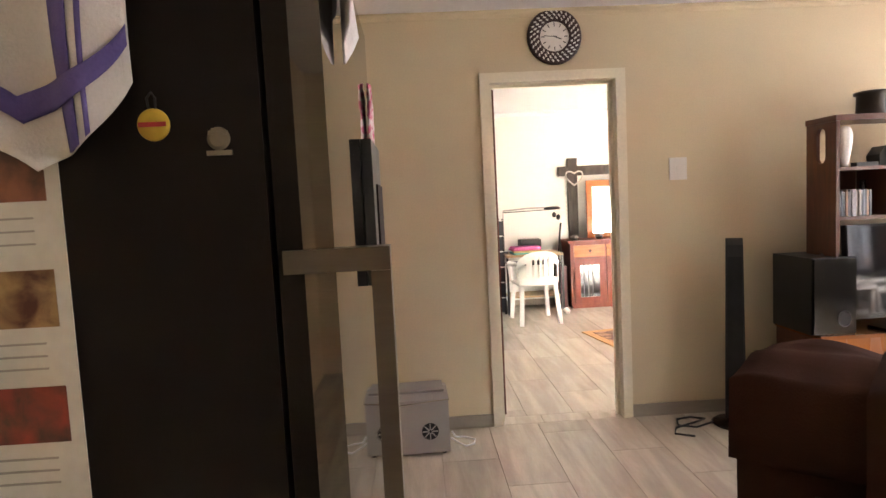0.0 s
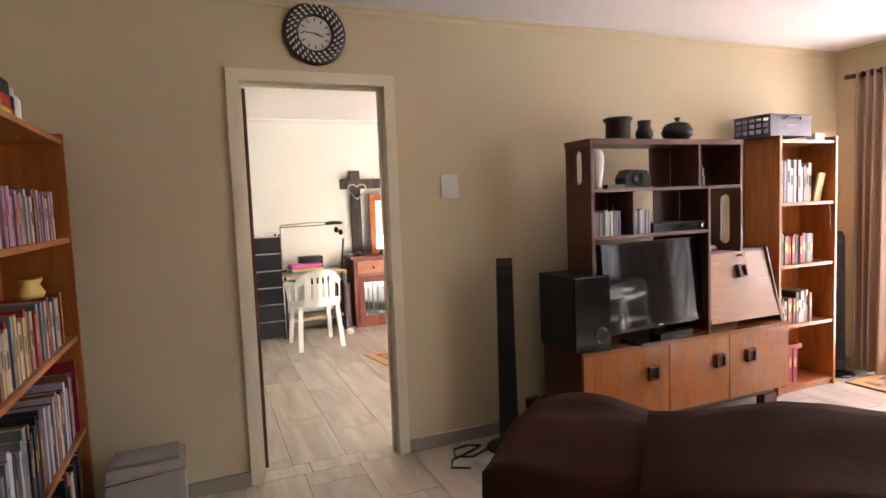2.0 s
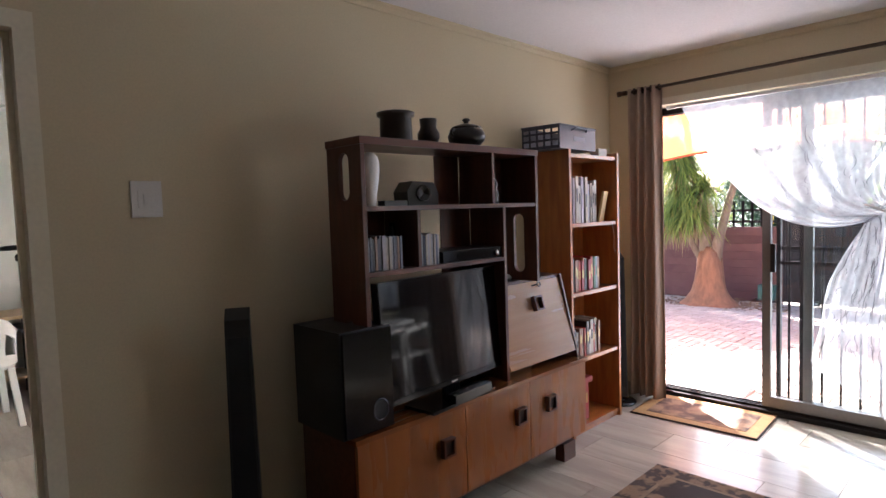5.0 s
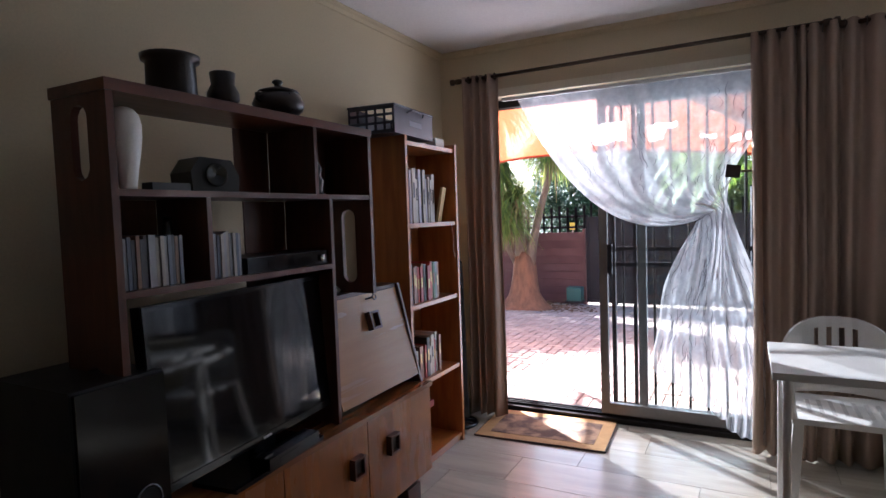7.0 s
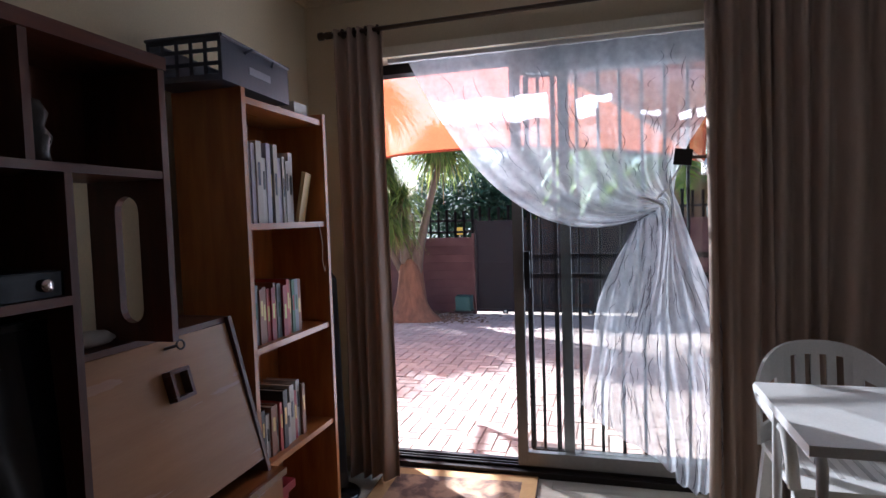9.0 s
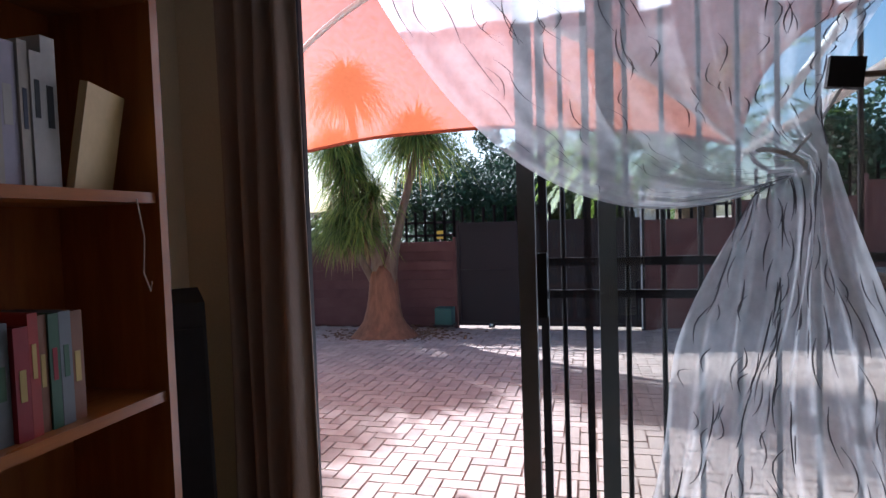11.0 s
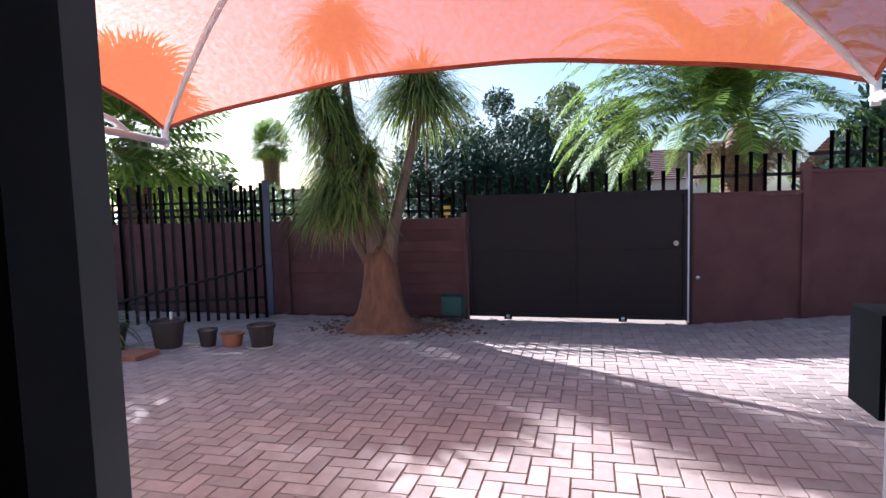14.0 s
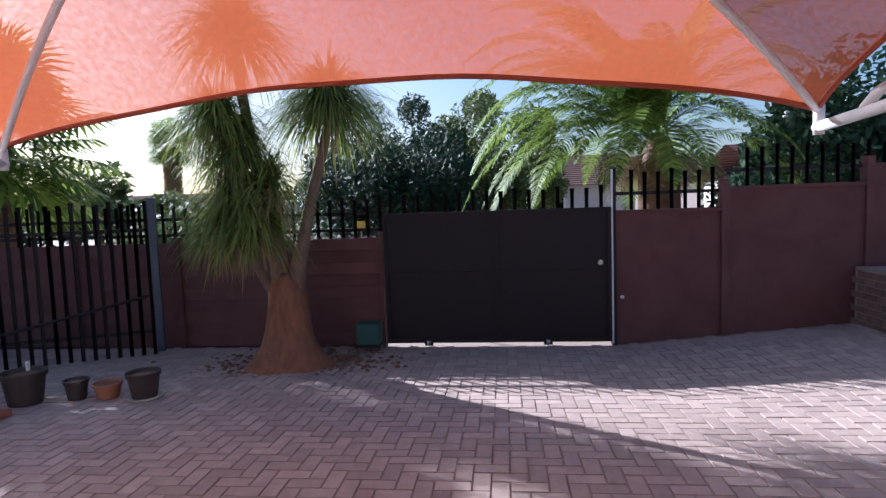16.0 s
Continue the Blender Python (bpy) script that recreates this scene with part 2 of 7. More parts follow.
def lathe(bm, profile, sides=24, m=None):
    """Turns rows of (radius, height) round z."""
    rings = []
    for r, z in profile:
        ring = []
        for i in range(sides):
            a = 2 * math.pi * i / sides
            co = Vector((r * math.cos(a), r * math.sin(a), z))
            ring.append(bm.verts.new(m @ co if m is not None else co))
        rings.append(ring)
    for a, b in zip(rings, rings[1:]):
        for i in range(sides):
            j = (i + 1) % sides
            bm.faces.new((a[i], a[j], b[j], b[i]))
    if profile[0][0] > 1e-5:
        bm.faces.new(list(reversed(rings[0])))
    if profile[-1][0] > 1e-5:
        bm.faces.new(rings[-1])
    return bm


def tube(bm, pts, radius, sides=8):
    """A pipe along points; radius a number or one for each point."""
    pts = [Vector(p) for p in pts]
    rings = []
    for i, p in enumerate(pts):
        d = (pts[min(i + 1, len(pts) - 1)] - pts[max(i - 1, 0)]).normalized()
        u = d.orthogonal().normalized() if i == 0 else (u - d * u.dot(d)).normalized()
        v = d.cross(u)
        r = radius[i] if isinstance(radius, (list, tuple)) else radius
        rings.append([bm.verts.new(p + r * (math.cos(2 * math.pi * k / sides) * u + math.sin(2 * math.pi * k / sides) * v)) for k in range(sides)])
    for a, b in zip(rings, rings[1:]):
        for i in range(sides):
            j = (i + 1) % sides
            bm.faces.new((a[i], a[j], b[j], b[i]))
    bm.faces.new(list(reversed(rings[0])))
    bm.faces.new(rings[-1])
    return bm


def cloth_sheet(name, rows, parent, mat, thick=0.004):
    """A sheet through rows of points, given a little thickness."""
    bm = bmesh.new()
    g = [[bm.verts.new(p) for p in r] for r in rows]
    for a, b in zip(g, g[1:]):
        for i in range(len(a) - 1):
            bm.faces.new((a[i], a[i + 1], b[i + 1], b[i]))
    ob = part(name, bm, mat, parent, smooth=True)
    sol = ob.modifiers.new("thickness", "SOLIDIFY")
    sol.thickness = thick
    return ob


def structure(ob, label, category):
    return tagged(ob, label, category, kind="structure")


# ---- the house ----
H = 2.44
N_WALL, E_WALL, W_WALL, S_WALL = 4.05, 5.35, -0.36, -2.6
T = 0.13
DX0, DX1, DTOP = 0.92, 1.685, 2.05      # doorway to the bedroom
SY0, SY1, STOP = 1.95, 3.75, 2.11       # sliding door opening
WY0, WY1, WZ0, WZ1 = 0.25, 1.56, 0.72, 2.1   # side window


def wall_with_hole(name, axis, at0, at1, a0, a1, holes, mat, label):
    """A wall between at0 and at1 on one axis, running a0..a1 on the other, with rectangular holes (a, b, low, high)."""
    bm = bmesh.new()
    rows = []
    edge = a0
    for a, b, low, high in sorted(holes):
        rows.append((edge, a, 0, H))
        if low > 0:
            rows.append((a, b, 0, low))
        if high < H:
            rows.append((a, b, high, H))
        edge = b
    # Unseen board added behind the slats so no light passes their gaps.
    rows.append((edge, a1, 0, H))
    for p, q, low, high in rows:
        if axis == "y":
            box(bm, p, at0, low, q, at1, high)
        else:
            box(bm, at0, p, low, at1, q, high)
    bmesh.ops.remove_doubles(bm, verts=bm.verts, dist=0.0005)
    return structure(part(name, bm, mat), label, "wall")


wall_with_hole("wall_north", "y", N_WALL, N_WALL + T / 2, W_WALL - T, E_WALL, [(DX0 - 0.035, DX1 + 0.035, 0, DTOP + 0.035)], WALL, "cream painted plaster wall with an open doorway")
wall_with_hole("wall_north_bedroom_side", "y", N_WALL + T / 2, N_WALL + T, W_WALL - T, E_WALL, [(DX0 - 0.035, DX1 + 0.035, 0, DTOP + 0.035)], WALL_B, "white painted bedroom side of the plaster wall")
wall_with_hole("wall_east", "x", E_WALL, E_WALL + 0.05, S_WALL - T, N_WALL + T, [(SY0, SY1, 0, STOP), (WY0, WY1, WZ0, WZ1)], WALL, "cream painted plaster wall with a sliding door and a window")
wall_with_hole("wall_east_outside", "x", E_WALL + 0.05, E_WALL + 0.20, S_WALL - T, N_WALL + T, [(SY0, SY1, 0, STOP), (WY0, WY1, WZ0, WZ1)], FACADE, "plastered outer face of the house wall")
wall_with_hole("wall_west", "x", W_WALL - T, W_WALL, S_WALL - T, N_WALL, [], WALL, "cream painted plaster wall behind the fridge")
wall_with_hole("wall_south", "y", S_WALL - T, S_WALL, W_WALL, E_WALL, [], WALL, "plain cream painted plaster wall")
structure(block("ceiling", W_WALL - T, S_WALL - T, H, E_WALL + 0.20, N_WALL + T / 2, H + 0.12, CEIL, bevel=0), "smooth white painted ceiling", "ceiling")
# bedroom shell
BX0, BX1, BY1 = -0.4, 5.1, 7.95
structure(block("wall_bedroom_north", BX0 - T, BY1, 0, BX1 + T, BY1 + T, H + 0.12, WALL_B, bevel=0), "white painted bedroom wall", "wall")
structure(block("wall_bedroom_west", BX0 - T, N_WALL + T, 0, BX0, BY1, H + 0.12, WALL_B, bevel=0), "white painted bedroom wall", "wall")
bm = bmesh.new()
for r in ((N_WALL + T, 5.4, 0, H + 0.12), (7.0, BY1, 0, H + 0.12), (5.4, 7.0, 0, 0.9), (5.4, 7.0, 2.1, H + 0.12)):
    box(bm, BX1, r[0], r[2], BX1 + T, r[1], r[3])
structure(part("wall_bedroom_east", bm, WALL_B), "white painted bedroom wall with a window", "wall")
structure(block("ceiling_bedroom", BX0, N_WALL + T, H, BX1, BY1, H + 0.12, CEIL, bevel=0), "white painted bedroom ceiling", "ceiling")


def cornice(name, runs, size, mat):
    bm = bmesh.new()
    for (x0, y0), (x1, y1), (nx, ny) in runs:
        prof = [(0.0, 0.0), (0.0, -size), (size * 0.25, -size), (size * 0.45, -size * 0.5), (size, -size * 0.25), (size, 0)]
        rings = [[bm.verts.new((x + nx * a, y + ny * a, H + b)) for a, b in prof] for x, y in ((x0, y0), (x1, y1))]
        n = len(prof)
        for i in range(n):
            bm.faces.new((rings[0][i], rings[0][(i + 1) % n], rings[1][(i + 1) % n], rings[1][i]))
    return structure(part(name, bm, mat), "slim painted cornice along the ceiling", "cornice")


cornice("trim_cornice", [((W_WALL, N_WALL), (E_WALL, N_WALL), (0, -1)), ((E_WALL, N_WALL), (E_WALL, S_WALL), (-1, 0))], 0.035, WALL)
cornice("trim_cornice_bedroom", [((BX0, BY1), (BX1, BY1), (0, -1))], 0.05, CEIL)
# door frame
bm = bmesh.new()
for x0, x1 in ((DX0 - 0.045, DX0 + 0.012), (DX1 - 0.012, DX1 + 0.045)):
    box(bm, x0, N_WALL - 0.014, 0, x1, N_WALL + T + 0.014, DTOP + 0.045)
box(bm, DX0 + 0.012, N_WALL - 0.014, DTOP - 0.012, DX1 - 0.012, N_WALL + T + 0.014, DTOP + 0.045)
bevelled(bm, 0.006, 2)
for x0, x1 in ((DX0 + 0.012, DX0 + 0.03), (DX1 - 0.03, DX1 - 0.012)):
    box(bm, x0, N_WALL + 0.05, 0, x1, N_WALL + T - 0.045, DTOP - 0.012)
box(bm, DX0 + 0.03, N_WALL + 0.05, DTOP - 0.03, DX1 - 0.03, N_WALL + T - 0.045, DTOP - 0.0125)
structure(part("door_frame_trim", bm, TRIM), "cream gloss painted steel door frame", "door frame")
# skirting
bm = bmesh.new()
for x0, x1 in ((W_WALL, DX0 - 0.045), (DX1 + 0.045, E_WALL)):
    box(bm, x0, N_WALL - 0.012, 0, x1, N_WALL, 0.075)
for y0, y1 in ((S_WALL, SY0 - 0.03), (SY1 + 0.03, N_WALL - 0.012)):
    box(bm, E_WALL - 0.012, y0, 0, E_WALL, y1, 0.075)
box(bm, BX0, BY1 - 0.012, 0, BX1, BY1, 0.075)
structure(part("baseboard", bm, SKIRT), "grey tile skirting along the walls", "skirting")
# floor slab
structure(block("floor", W_WALL - T, S_WALL - T, -0.3, E_WALL + 0.20, BY1 + T, -0.006, GROUT, bevel=0), "grey wood-look tiled floor with narrow grout", "floor")
# ground outside
GZ = -0.24
bm = bmesh.new()
for x0, y0, x1, y1, z in ((E_WALL + 0.20, -900, 900, 900, -0.42), (-900, -900, E_WALL + 0.20, S_WALL - T, -0.42), (-900, BY1 + T, E_WALL + 0.20, 900, -0.42), (-900, S_WALL - T, W_WALL - T, BY1 + T, -0.42)):
    bm.faces.new([bm.verts.new(p) for p in ((x0, y0, z), (x1, y0, z), (x1, y1, z), (x0, y1, z))])
structure(part("ground", bm, SAND), "sandy ground and street around the paved yard", "ground")
bm = bmesh.new()


def bed_z(x, y):
    z = GZ - 0.040 * max(0.0, x - 9.0)
    if y < 2.0:
        z += min(0.32, (2.0 - y) * 0.09) * max(0.0, min(1.0, (x - 9.5) / 2.5))
    return z - 0.008


xs = [E_WALL + 0.20, 7.5, 9.0, 9.5, 10.5, 11.5, 12.0, 12.45]
ys = [-14, -6, -4, -2, -1, 0, 1, 2, 4, 8, 12, 20]
grid = [[bm.verts.new((x, y, bed_z(x, y))) for y in ys] for x in xs]
for i in range(len(xs) - 1):
    for j in range(len(ys) - 1):
        bm.faces.new((grid[i][j], grid[i + 1][j], grid[i + 1][j + 1], grid[i][j + 1]))
structure(part("ground_bedding", bm, SAND), "sand bedding under the brick paving", "ground")

# ---- living room: fridge corner ----


def colour_of(name, rgb, rough=0.55, **kw):
    return material(name, rgb, rough, scale=kw.pop("scale", 6), **kw)


FRIDGE_SIDE = colour_of("near_black_enamel", (0.015, 0.0105, 0.0095), 0.5, spec=0.12, fine=300, bump=0.08)
FRIDGE_DOOR = material("mirror_grey_steel", (0.19, 0.175, 0.165), 0.035, metal=1.0, scale=2, stretch=(1, 1, 14), bump=0.0)
PAPER = colour_of("white_paper", (0.78, 0.76, 0.72), 0.7, bump=0.02)
CLOTHW = colour_of("white_cotton", (0.74, 0.71, 0.70), 0.9, fine=260, bump=0.3)
CLOTHB = colour_of("violet_blue_stripe", (0.14, 0.11, 0.36), 0.9, fine=260, bump=0.3)
YELLOW = colour_of("yellow_enamel", (0.72, 0.50, 0.06), 0.4)
RED = colour_of("red_print", (0.45, 0.03, 0.03), 0.5)
PINK = colour_of("pink_cloth", (0.62, 0.20, 0.32), 0.8)
CHROME = material("chrome", (0.72, 0.70, 0.68), 0.12, metal=1.0, scale=4, bump=0.0)
SILVERPL = material("silver_grey_plastic", (0.42, 0.40, 0.38), 0.35, metal=0.3, scale=5, fine=200, bump=0.03)
GREENPL = colour_of("green_plastic", (0.014, 0.075, 0.066), 0.5)

FX, FY0, FY1 = 0.365, 1.39, 2.15
fridge = empty("fridge", pose(0, 0, 0), "tall dark grey fridge with mirror-like steel doors", "fridge")
block("body", -0.33, FY0, 0.0, 0.285, FY1, 1.80, FRIDGE_SIDE, fridge, 0.012)
BRONZED = material("dull_bronze_steel", (0.14, 0.12, 0.105), 0.34, metal=0.9, scale=4, stretch=(1, 1, 20), bump=0.03)
ld = block("lower_door", 0.292, FY0 + 0.004, 0.05, FX - 0.0405, FY1, 0.615, FRIDGE_SIDE, fridge, 0.006)
block("steel_face", FX - 0.040, FY0, 0.05, FX, FY1, 0.615, FRIDGE_DOOR, ld, 0.012)
ud = block("upper_door", 0.292, FY0 + 0.004, 0.63, FX - 0.0405, FY1, 1.79, FRIDGE_SIDE, fridge, 0.006)
block("steel_face", FX - 0.040, FY0, 0.63, FX, FY1, 1.79, FRIDGE_DOOR, ud, 0.012)
bm = bmesh.new()
box(bm, 0.30, FY0 - 0.006, 1.282, 0.435, FY0 + 0.03, 1.312)
box(bm, 0.410, FY0 - 0.006, 0.72, 0.435, FY0 + 0.035, 1.2815)
box(bm, 0.34, FY0 - 0.006, 0.72, 0.4095, FY0 + 0.03, 0.745)
bevelled(bm, 0.004, 2)
part("door_handle", bm, BRONZED, ud, "long squared steel handle")
bm = bmesh.new()
box(bm, FX + 0.001, 1.84, 1.20, FX + 0.022, 2.10, 1.50)
bevelled(bm, 0.008, 2)
pnl = part("dispenser_panel", bm, colour_of("dark_grey_panel", (0.035, 0.033, 0.033), 0.35), ud, "dark framed dispenser panel")
block("dispenser_recess", FX + 0.0205, 1.92, 1.225, FX + 0.026, 2.085, 1.41, FRIDGE_SIDE, ud, 0.003)
cl2 = empty("hanging_cloth", pose(FX + 0.004, 1.62, 1.79), "grey and white cloth hanging over the fridge door", "cloth")
cloth_sheet("cloth", [[(0.006 + 0.01 * v / 10 * (1 + math.sin(u * 1.3)), -0.10 + 0.02 * u - 0.004 * v, 0.012 - 0.022 * v * (1 - abs(u - 4) / 9)) for u in range(11)] for v in range(11)], cl2, CLOTHW)


def round_magnet():
    ob = empty("fridge_magnet", pose(0.155, FY0 - 0.001, 1.476, 90, 0, 0) @ Matrix.Diagonal((0.72, 0.72, 0.8, 1)), "round yellow magnet with a red band on the fridge side", "magnet", "fridge magnets")
    part("disc", lathe(bmesh.new(), [(0.0, 0), (0.026, 0), (0.028, 0.003), (0.026, 0.007), (0.0, 0.008)], 28), YELLOW, ob, smooth=True)
    block("band", -0.023, -0.004, 0.008, 0.023, 0.004, 0.0095, RED, ob, 0.0)
    part("hanger", tube(bmesh.new(), [(-0.006, 0.02, 0.002), (-0.008, 0.045, 0.004), (0.0, 0.055, 0.004), (0.006, 0.045, 0.004), (0.004, 0.02, 0.002)], 0.002, 6), BLACK, ob)


def crest_magnet():
    ob = empty("fridge_magnet", pose(0.232, FY0 - 0.001, 1.456, 90, 0, 0) @ Matrix.Diagonal((0.85, 0.85, 0.8, 1)), "small pewter crest magnet on the fridge side", "magnet", "fridge magnets")
    pewter = colour_of("pewter", (0.30, 0.26, 0.20), 0.4, metal=0.7)
    part("crest", lathe(bmesh.new(), [(0.0, 0), (0.016, 0), (0.017, 0.003), (0.012, 0.007), (0, 0.008)], 18), pewter, ob)
    block("foot_bar", -0.018, -0.024, 0, 0.018, -0.0172, 0.006, pewter, ob, 0.001)
    for i in range(5):
        a = radians(40 + 25 * i)
        x, y = 0.013 * math.cos(a), 0.013 * math.sin(a)
        block("stud", x - 0.003, y - 0.003, 0.0, x + 0.003, y + 0.003, 0.009, pewter, ob, 0.0)


round_magnet()
crest_magnet()


towel = empty("tea_towel", pose(0, FY0, 0), "white cotton tea towel with violet stripes hanging off the fridge", "tea towel")


def towel_point(u, v):
    """u across, v down; hangs over the edge of the fridge top and falls in folds to a point."""
    fall = 0.42 - 0.16 * abs(u - 0.55) * 2 + 0.03 * math.sin(u * 9)
    x = -0.20 + 0.36 * u + 0.03 * v * math.sin(u * 4)
    y = -0.008 - 0.018 * v * (1 + math.sin(u * 16 + 1.0)) - 0.02 * math.sin(v * 3.1)
    return Vector((x, y, 1.815 - v * fall))


def towel_strip(name, u0, u1, v0, v1, mat, lift=0.0):
    n, k = max(2, int((u1 - u0) * 40)), max(2, int((v1 - v0) * 26))
    rows = [[towel_point(u0 + (u1 - u0) * i / n, v0 + (v1 - v0) * j / k) + Vector((0, -lift, 0)) for i in range(n + 1)] for j in range(k + 1)]
    cloth_sheet(name, rows, towel, mat, 0.0025)


towel_strip("cloth", 0, 1, 0, 1, CLOTHW)
for a, b in ((0.25, 0.32), (0.36, 0.38), (0.72, 0.80), (0.84, 0.86)):
    towel_strip("stripe", a, b, 0, 1, CLOTHB, 0.004)
for a, b in ((0.36, 0.44), (0.48, 0.50), (0.78, 0.86)):
    towel_strip("stripe", 0.0, 1.0, a, b, CLOTHB, 0.006)
block("fold_on_top", -0.20, 0.0, 1.802, 0.16, 0.28, 1.812, CLOTHW, towel, 0.004)

calendar = empty("wall_calendar", pose(0, FY0, 0), "paper calendar with food photographs stuck on the fridge side", "calendar")
block("sheet", -0.24, -0.003, 0.85, 0.035, -0.001, 1.50, PAPER, calendar, 0.0)
FOODS = [material("photo_print_%s" % n, a, 0.35, second=b, scale=26, fine=60, bump=0.0, amount=1.0) for n, a, b in (
    ("tomato", (0.04, 0.028, 0.022), (0.34, 0.05, 0.03)), ("bowl", (0.06, 0.03, 0.022), (0.30, 0.11, 0.06)), ("pasta", (0.10, 0.03, 0.02), (0.55, 0.36, 0.16)))]
for i, z in enumerate((1.39, 1.233, 1.085)):
    block("food_photograph", -0.21, -0.0045, z, 0.018, -0.003, z + 0.072, FOODS[(i + 1) % 3], calendar, 0.0)
    for k in range(3):
        block("line_of_text", -0.20, -0.0045, z - 0.022 - 0.016 * k, 0.0, -0.0032, z - 0.0195 - 0.016 * k, colour_of("grey_print", (0.45, 0.42, 0.40)), calendar, 0.0)

pouch = empty("hanging_pouch", pose(FX + 0.003, 2.06, 1.57, 0, 0, 0), "small pink and white patterned cloth on the fridge door", "cloth")
cloth_sheet("cloth", [[(0.004 + 0.004 * math.sin(u * 1.7 + v), -0.035 + 0.012 * u + 0.004 * math.sin(v * 2), 0.08 - 0.022 * v - 0.006 * math.cos(u)) for u in range(8)] for v in range(8)], pouch,
            material("pink_white_print", (0.72, 0.62, 0.62), 0.85, second=(0.62, 0.16, 0.26), scale=60, amount=1.0, contrast=(0.45, 0.55)))

# ---- pine bookshelves and books ----
BOOK_COLOURS = [(0.46, 0.42, 0.36), (0.52, 0.50, 0.47), (0.30, 0.02, 0.03), (0.03, 0.035, 0.07), (0.02, 0.02, 0.022), (0.36, 0.20, 0.30), (0.05, 0.12, 0.20),
                (0.55, 0.40, 0.18), (0.42, 0.05, 0.04), (0.20, 0.22, 0.24), (0.24, 0.10, 0.05), (0.45, 0.42, 0.52), (0.06, 0.14, 0.08)]
BOOK_NAMES = ["cream", "white", "dark red", "navy blue", "black", "mauve", "blue", "tan", "red", "grey", "brown", "lilac", "green"]
BOOK_MATS = [material("book_cover_" + n.replace(" ", "_"), c, 0.45, scale=20, bump=0.06) for n, c in zip(BOOK_NAMES, BOOK_COLOURS)]
PAGES = material("book_pages", (0.62, 0.54, 0.40), 0.8, scale=12, stretch=(30, 1, 1), bump=0.1)
GILT = colour_of("gilt_print", (0.55, 0.40, 0.15), 0.35, metal=0.5)


def book(m, thick, tall, deep, which, group, what="standing on a pine shelf", bars=True):
    """Stands on its foot; spine towards -y, thickness along x."""
    ob = empty("book", m, "%s hardback book %s" % (BOOK_NAMES[which], what) if which not in (0, 1, 11) else "%s paperback book %s" % (BOOK_NAMES[which], what), "book", group)
    bm = bmesh.new()
    c = min(0.003, thick * 0.15)
    prof = [(0, 0), (thick, 0), (thick, deep), (thick - c, deep), (thick - c, c), (c, c), (c, deep), (0, deep)]
    lo, hi = [[bm.verts.new((x, y, z)) for x, y in prof] for z in (0, tall)]
    for i in range(8):
        bm.faces.new((lo[i], lo[(i + 1) % 8], hi[(i + 1) % 8], hi[i]))
    for r in (lo, hi):
        bm.faces.new((r[0], r[1], r[4], r[5]))
        bm.faces.new((r[1], r[2], r[3], r[4]))
        bm.faces.new((r[5], r[6], r[7], r[0]))
    bevelled(bm, 0.0012, 1)
    part("cover", bm, BOOK_MATS[which], ob)
    block("pages", c + 0.0003, c + 0.0003, 0.004, thick - c - 0.0003, deep - 0.004, tall - 0.004, PAGES, ob, 0.0)
    if bars and thick > 0.017:
        z = tall * random.uniform(0.62, 0.8)
        block("spine_lettering", thick * 0.28, -0.0008, z - tall * 0.28, thick * 0.72, 0.0004, z, GILT if which in (2, 3, 4, 8, 10) else BOOK_MATS[(which + 3) % 13], ob, 0.0)
    return ob


def row_of_books(base, along, count, tall, deep, group, choice, thick=(0.016, 0.036), lean=0.0, jitter=0.035):
    """Books in a row on a shelf: base is the pose of the first foot."""
    x = 0.0
    for i in range(count):
        t = random.uniform(*thick)
        h = tall + random.uniform(-jitter, jitter)
        book(base @ pose(x, random.uniform(0, 0.015), 0, 0, lean if i == count - 1 else 0, 0), t, h, deep - random.uniform(0, 0.02), random.choice(choice), group)
        x += t + 0.0015
        if x > along:
            break
    return x


def pine_bookshelf(m, wide, label):
    """Open shelf unit; front edge towards -y, x from 0 to wide."""
    ob = empty("bookshelf", m, label, "bookshelf", "pine bookshelves")
    deep, tall, t = 0.27, 1.76, 0.022
    for x in (0.0, wide - t):
        block("side_panel", x, 0, 0, x + t, deep, tall, PINE, ob, 0.004)
    for z in (1.735, 1.315, 0.89, 0.475, 0.05):
        block("shelf", t + 0.001, 0.008, z - 0.022, wide - t - 0.001, deep - 0.008, z, PINE_H, ob, 0.003)
    block("kick_board", t + 0.001, 0.02, 0.0, wide - t - 0.001, 0.036, 0.026, PINE, ob, 0.002)
    block("back_panel", t + 0.001, deep - 0.007, 0.027, wide - t - 0.001, deep, tall - 0.03, PINE, ob, 0.0)
    return ob


PINE_H = material("varnished_pine_shelf", (0.46, 0.165, 0.035), 0.3, second=(0.27, 0.075, 0.015), scale=5, stretch=(0.7, 5, 5), fine=30, amount=0.8, bump=0.05, coat=0.3, vary=0.06)
RX, RY = 4.275, 3.71
pine_bookshelf(pose(RX, RY, 0), 0.58, "tall varnished pine bookshelf with books, beside the wall unit")
g = "books on the pine bookshelf"
row_of_books(pose(RX + 0.026, RY + 0.03, 1.315), 0.33, 12, 0.26, 0.19, g, [0, 1, 0, 1, 11, 4, 0])
book(pose(RX + 0.31, RY + 0.05, 1.315, 0, 0, -14), 0.012, 0.20, 0.15, 5, g, "leaning open-faced on a pine shelf", False)
book(pose(RX + 0.37, RY + 0.04, 1.315, 0, 10, -70), 0.014, 0.20, 0.15, 7, g, "leaning face forward on a pine shelf", False)
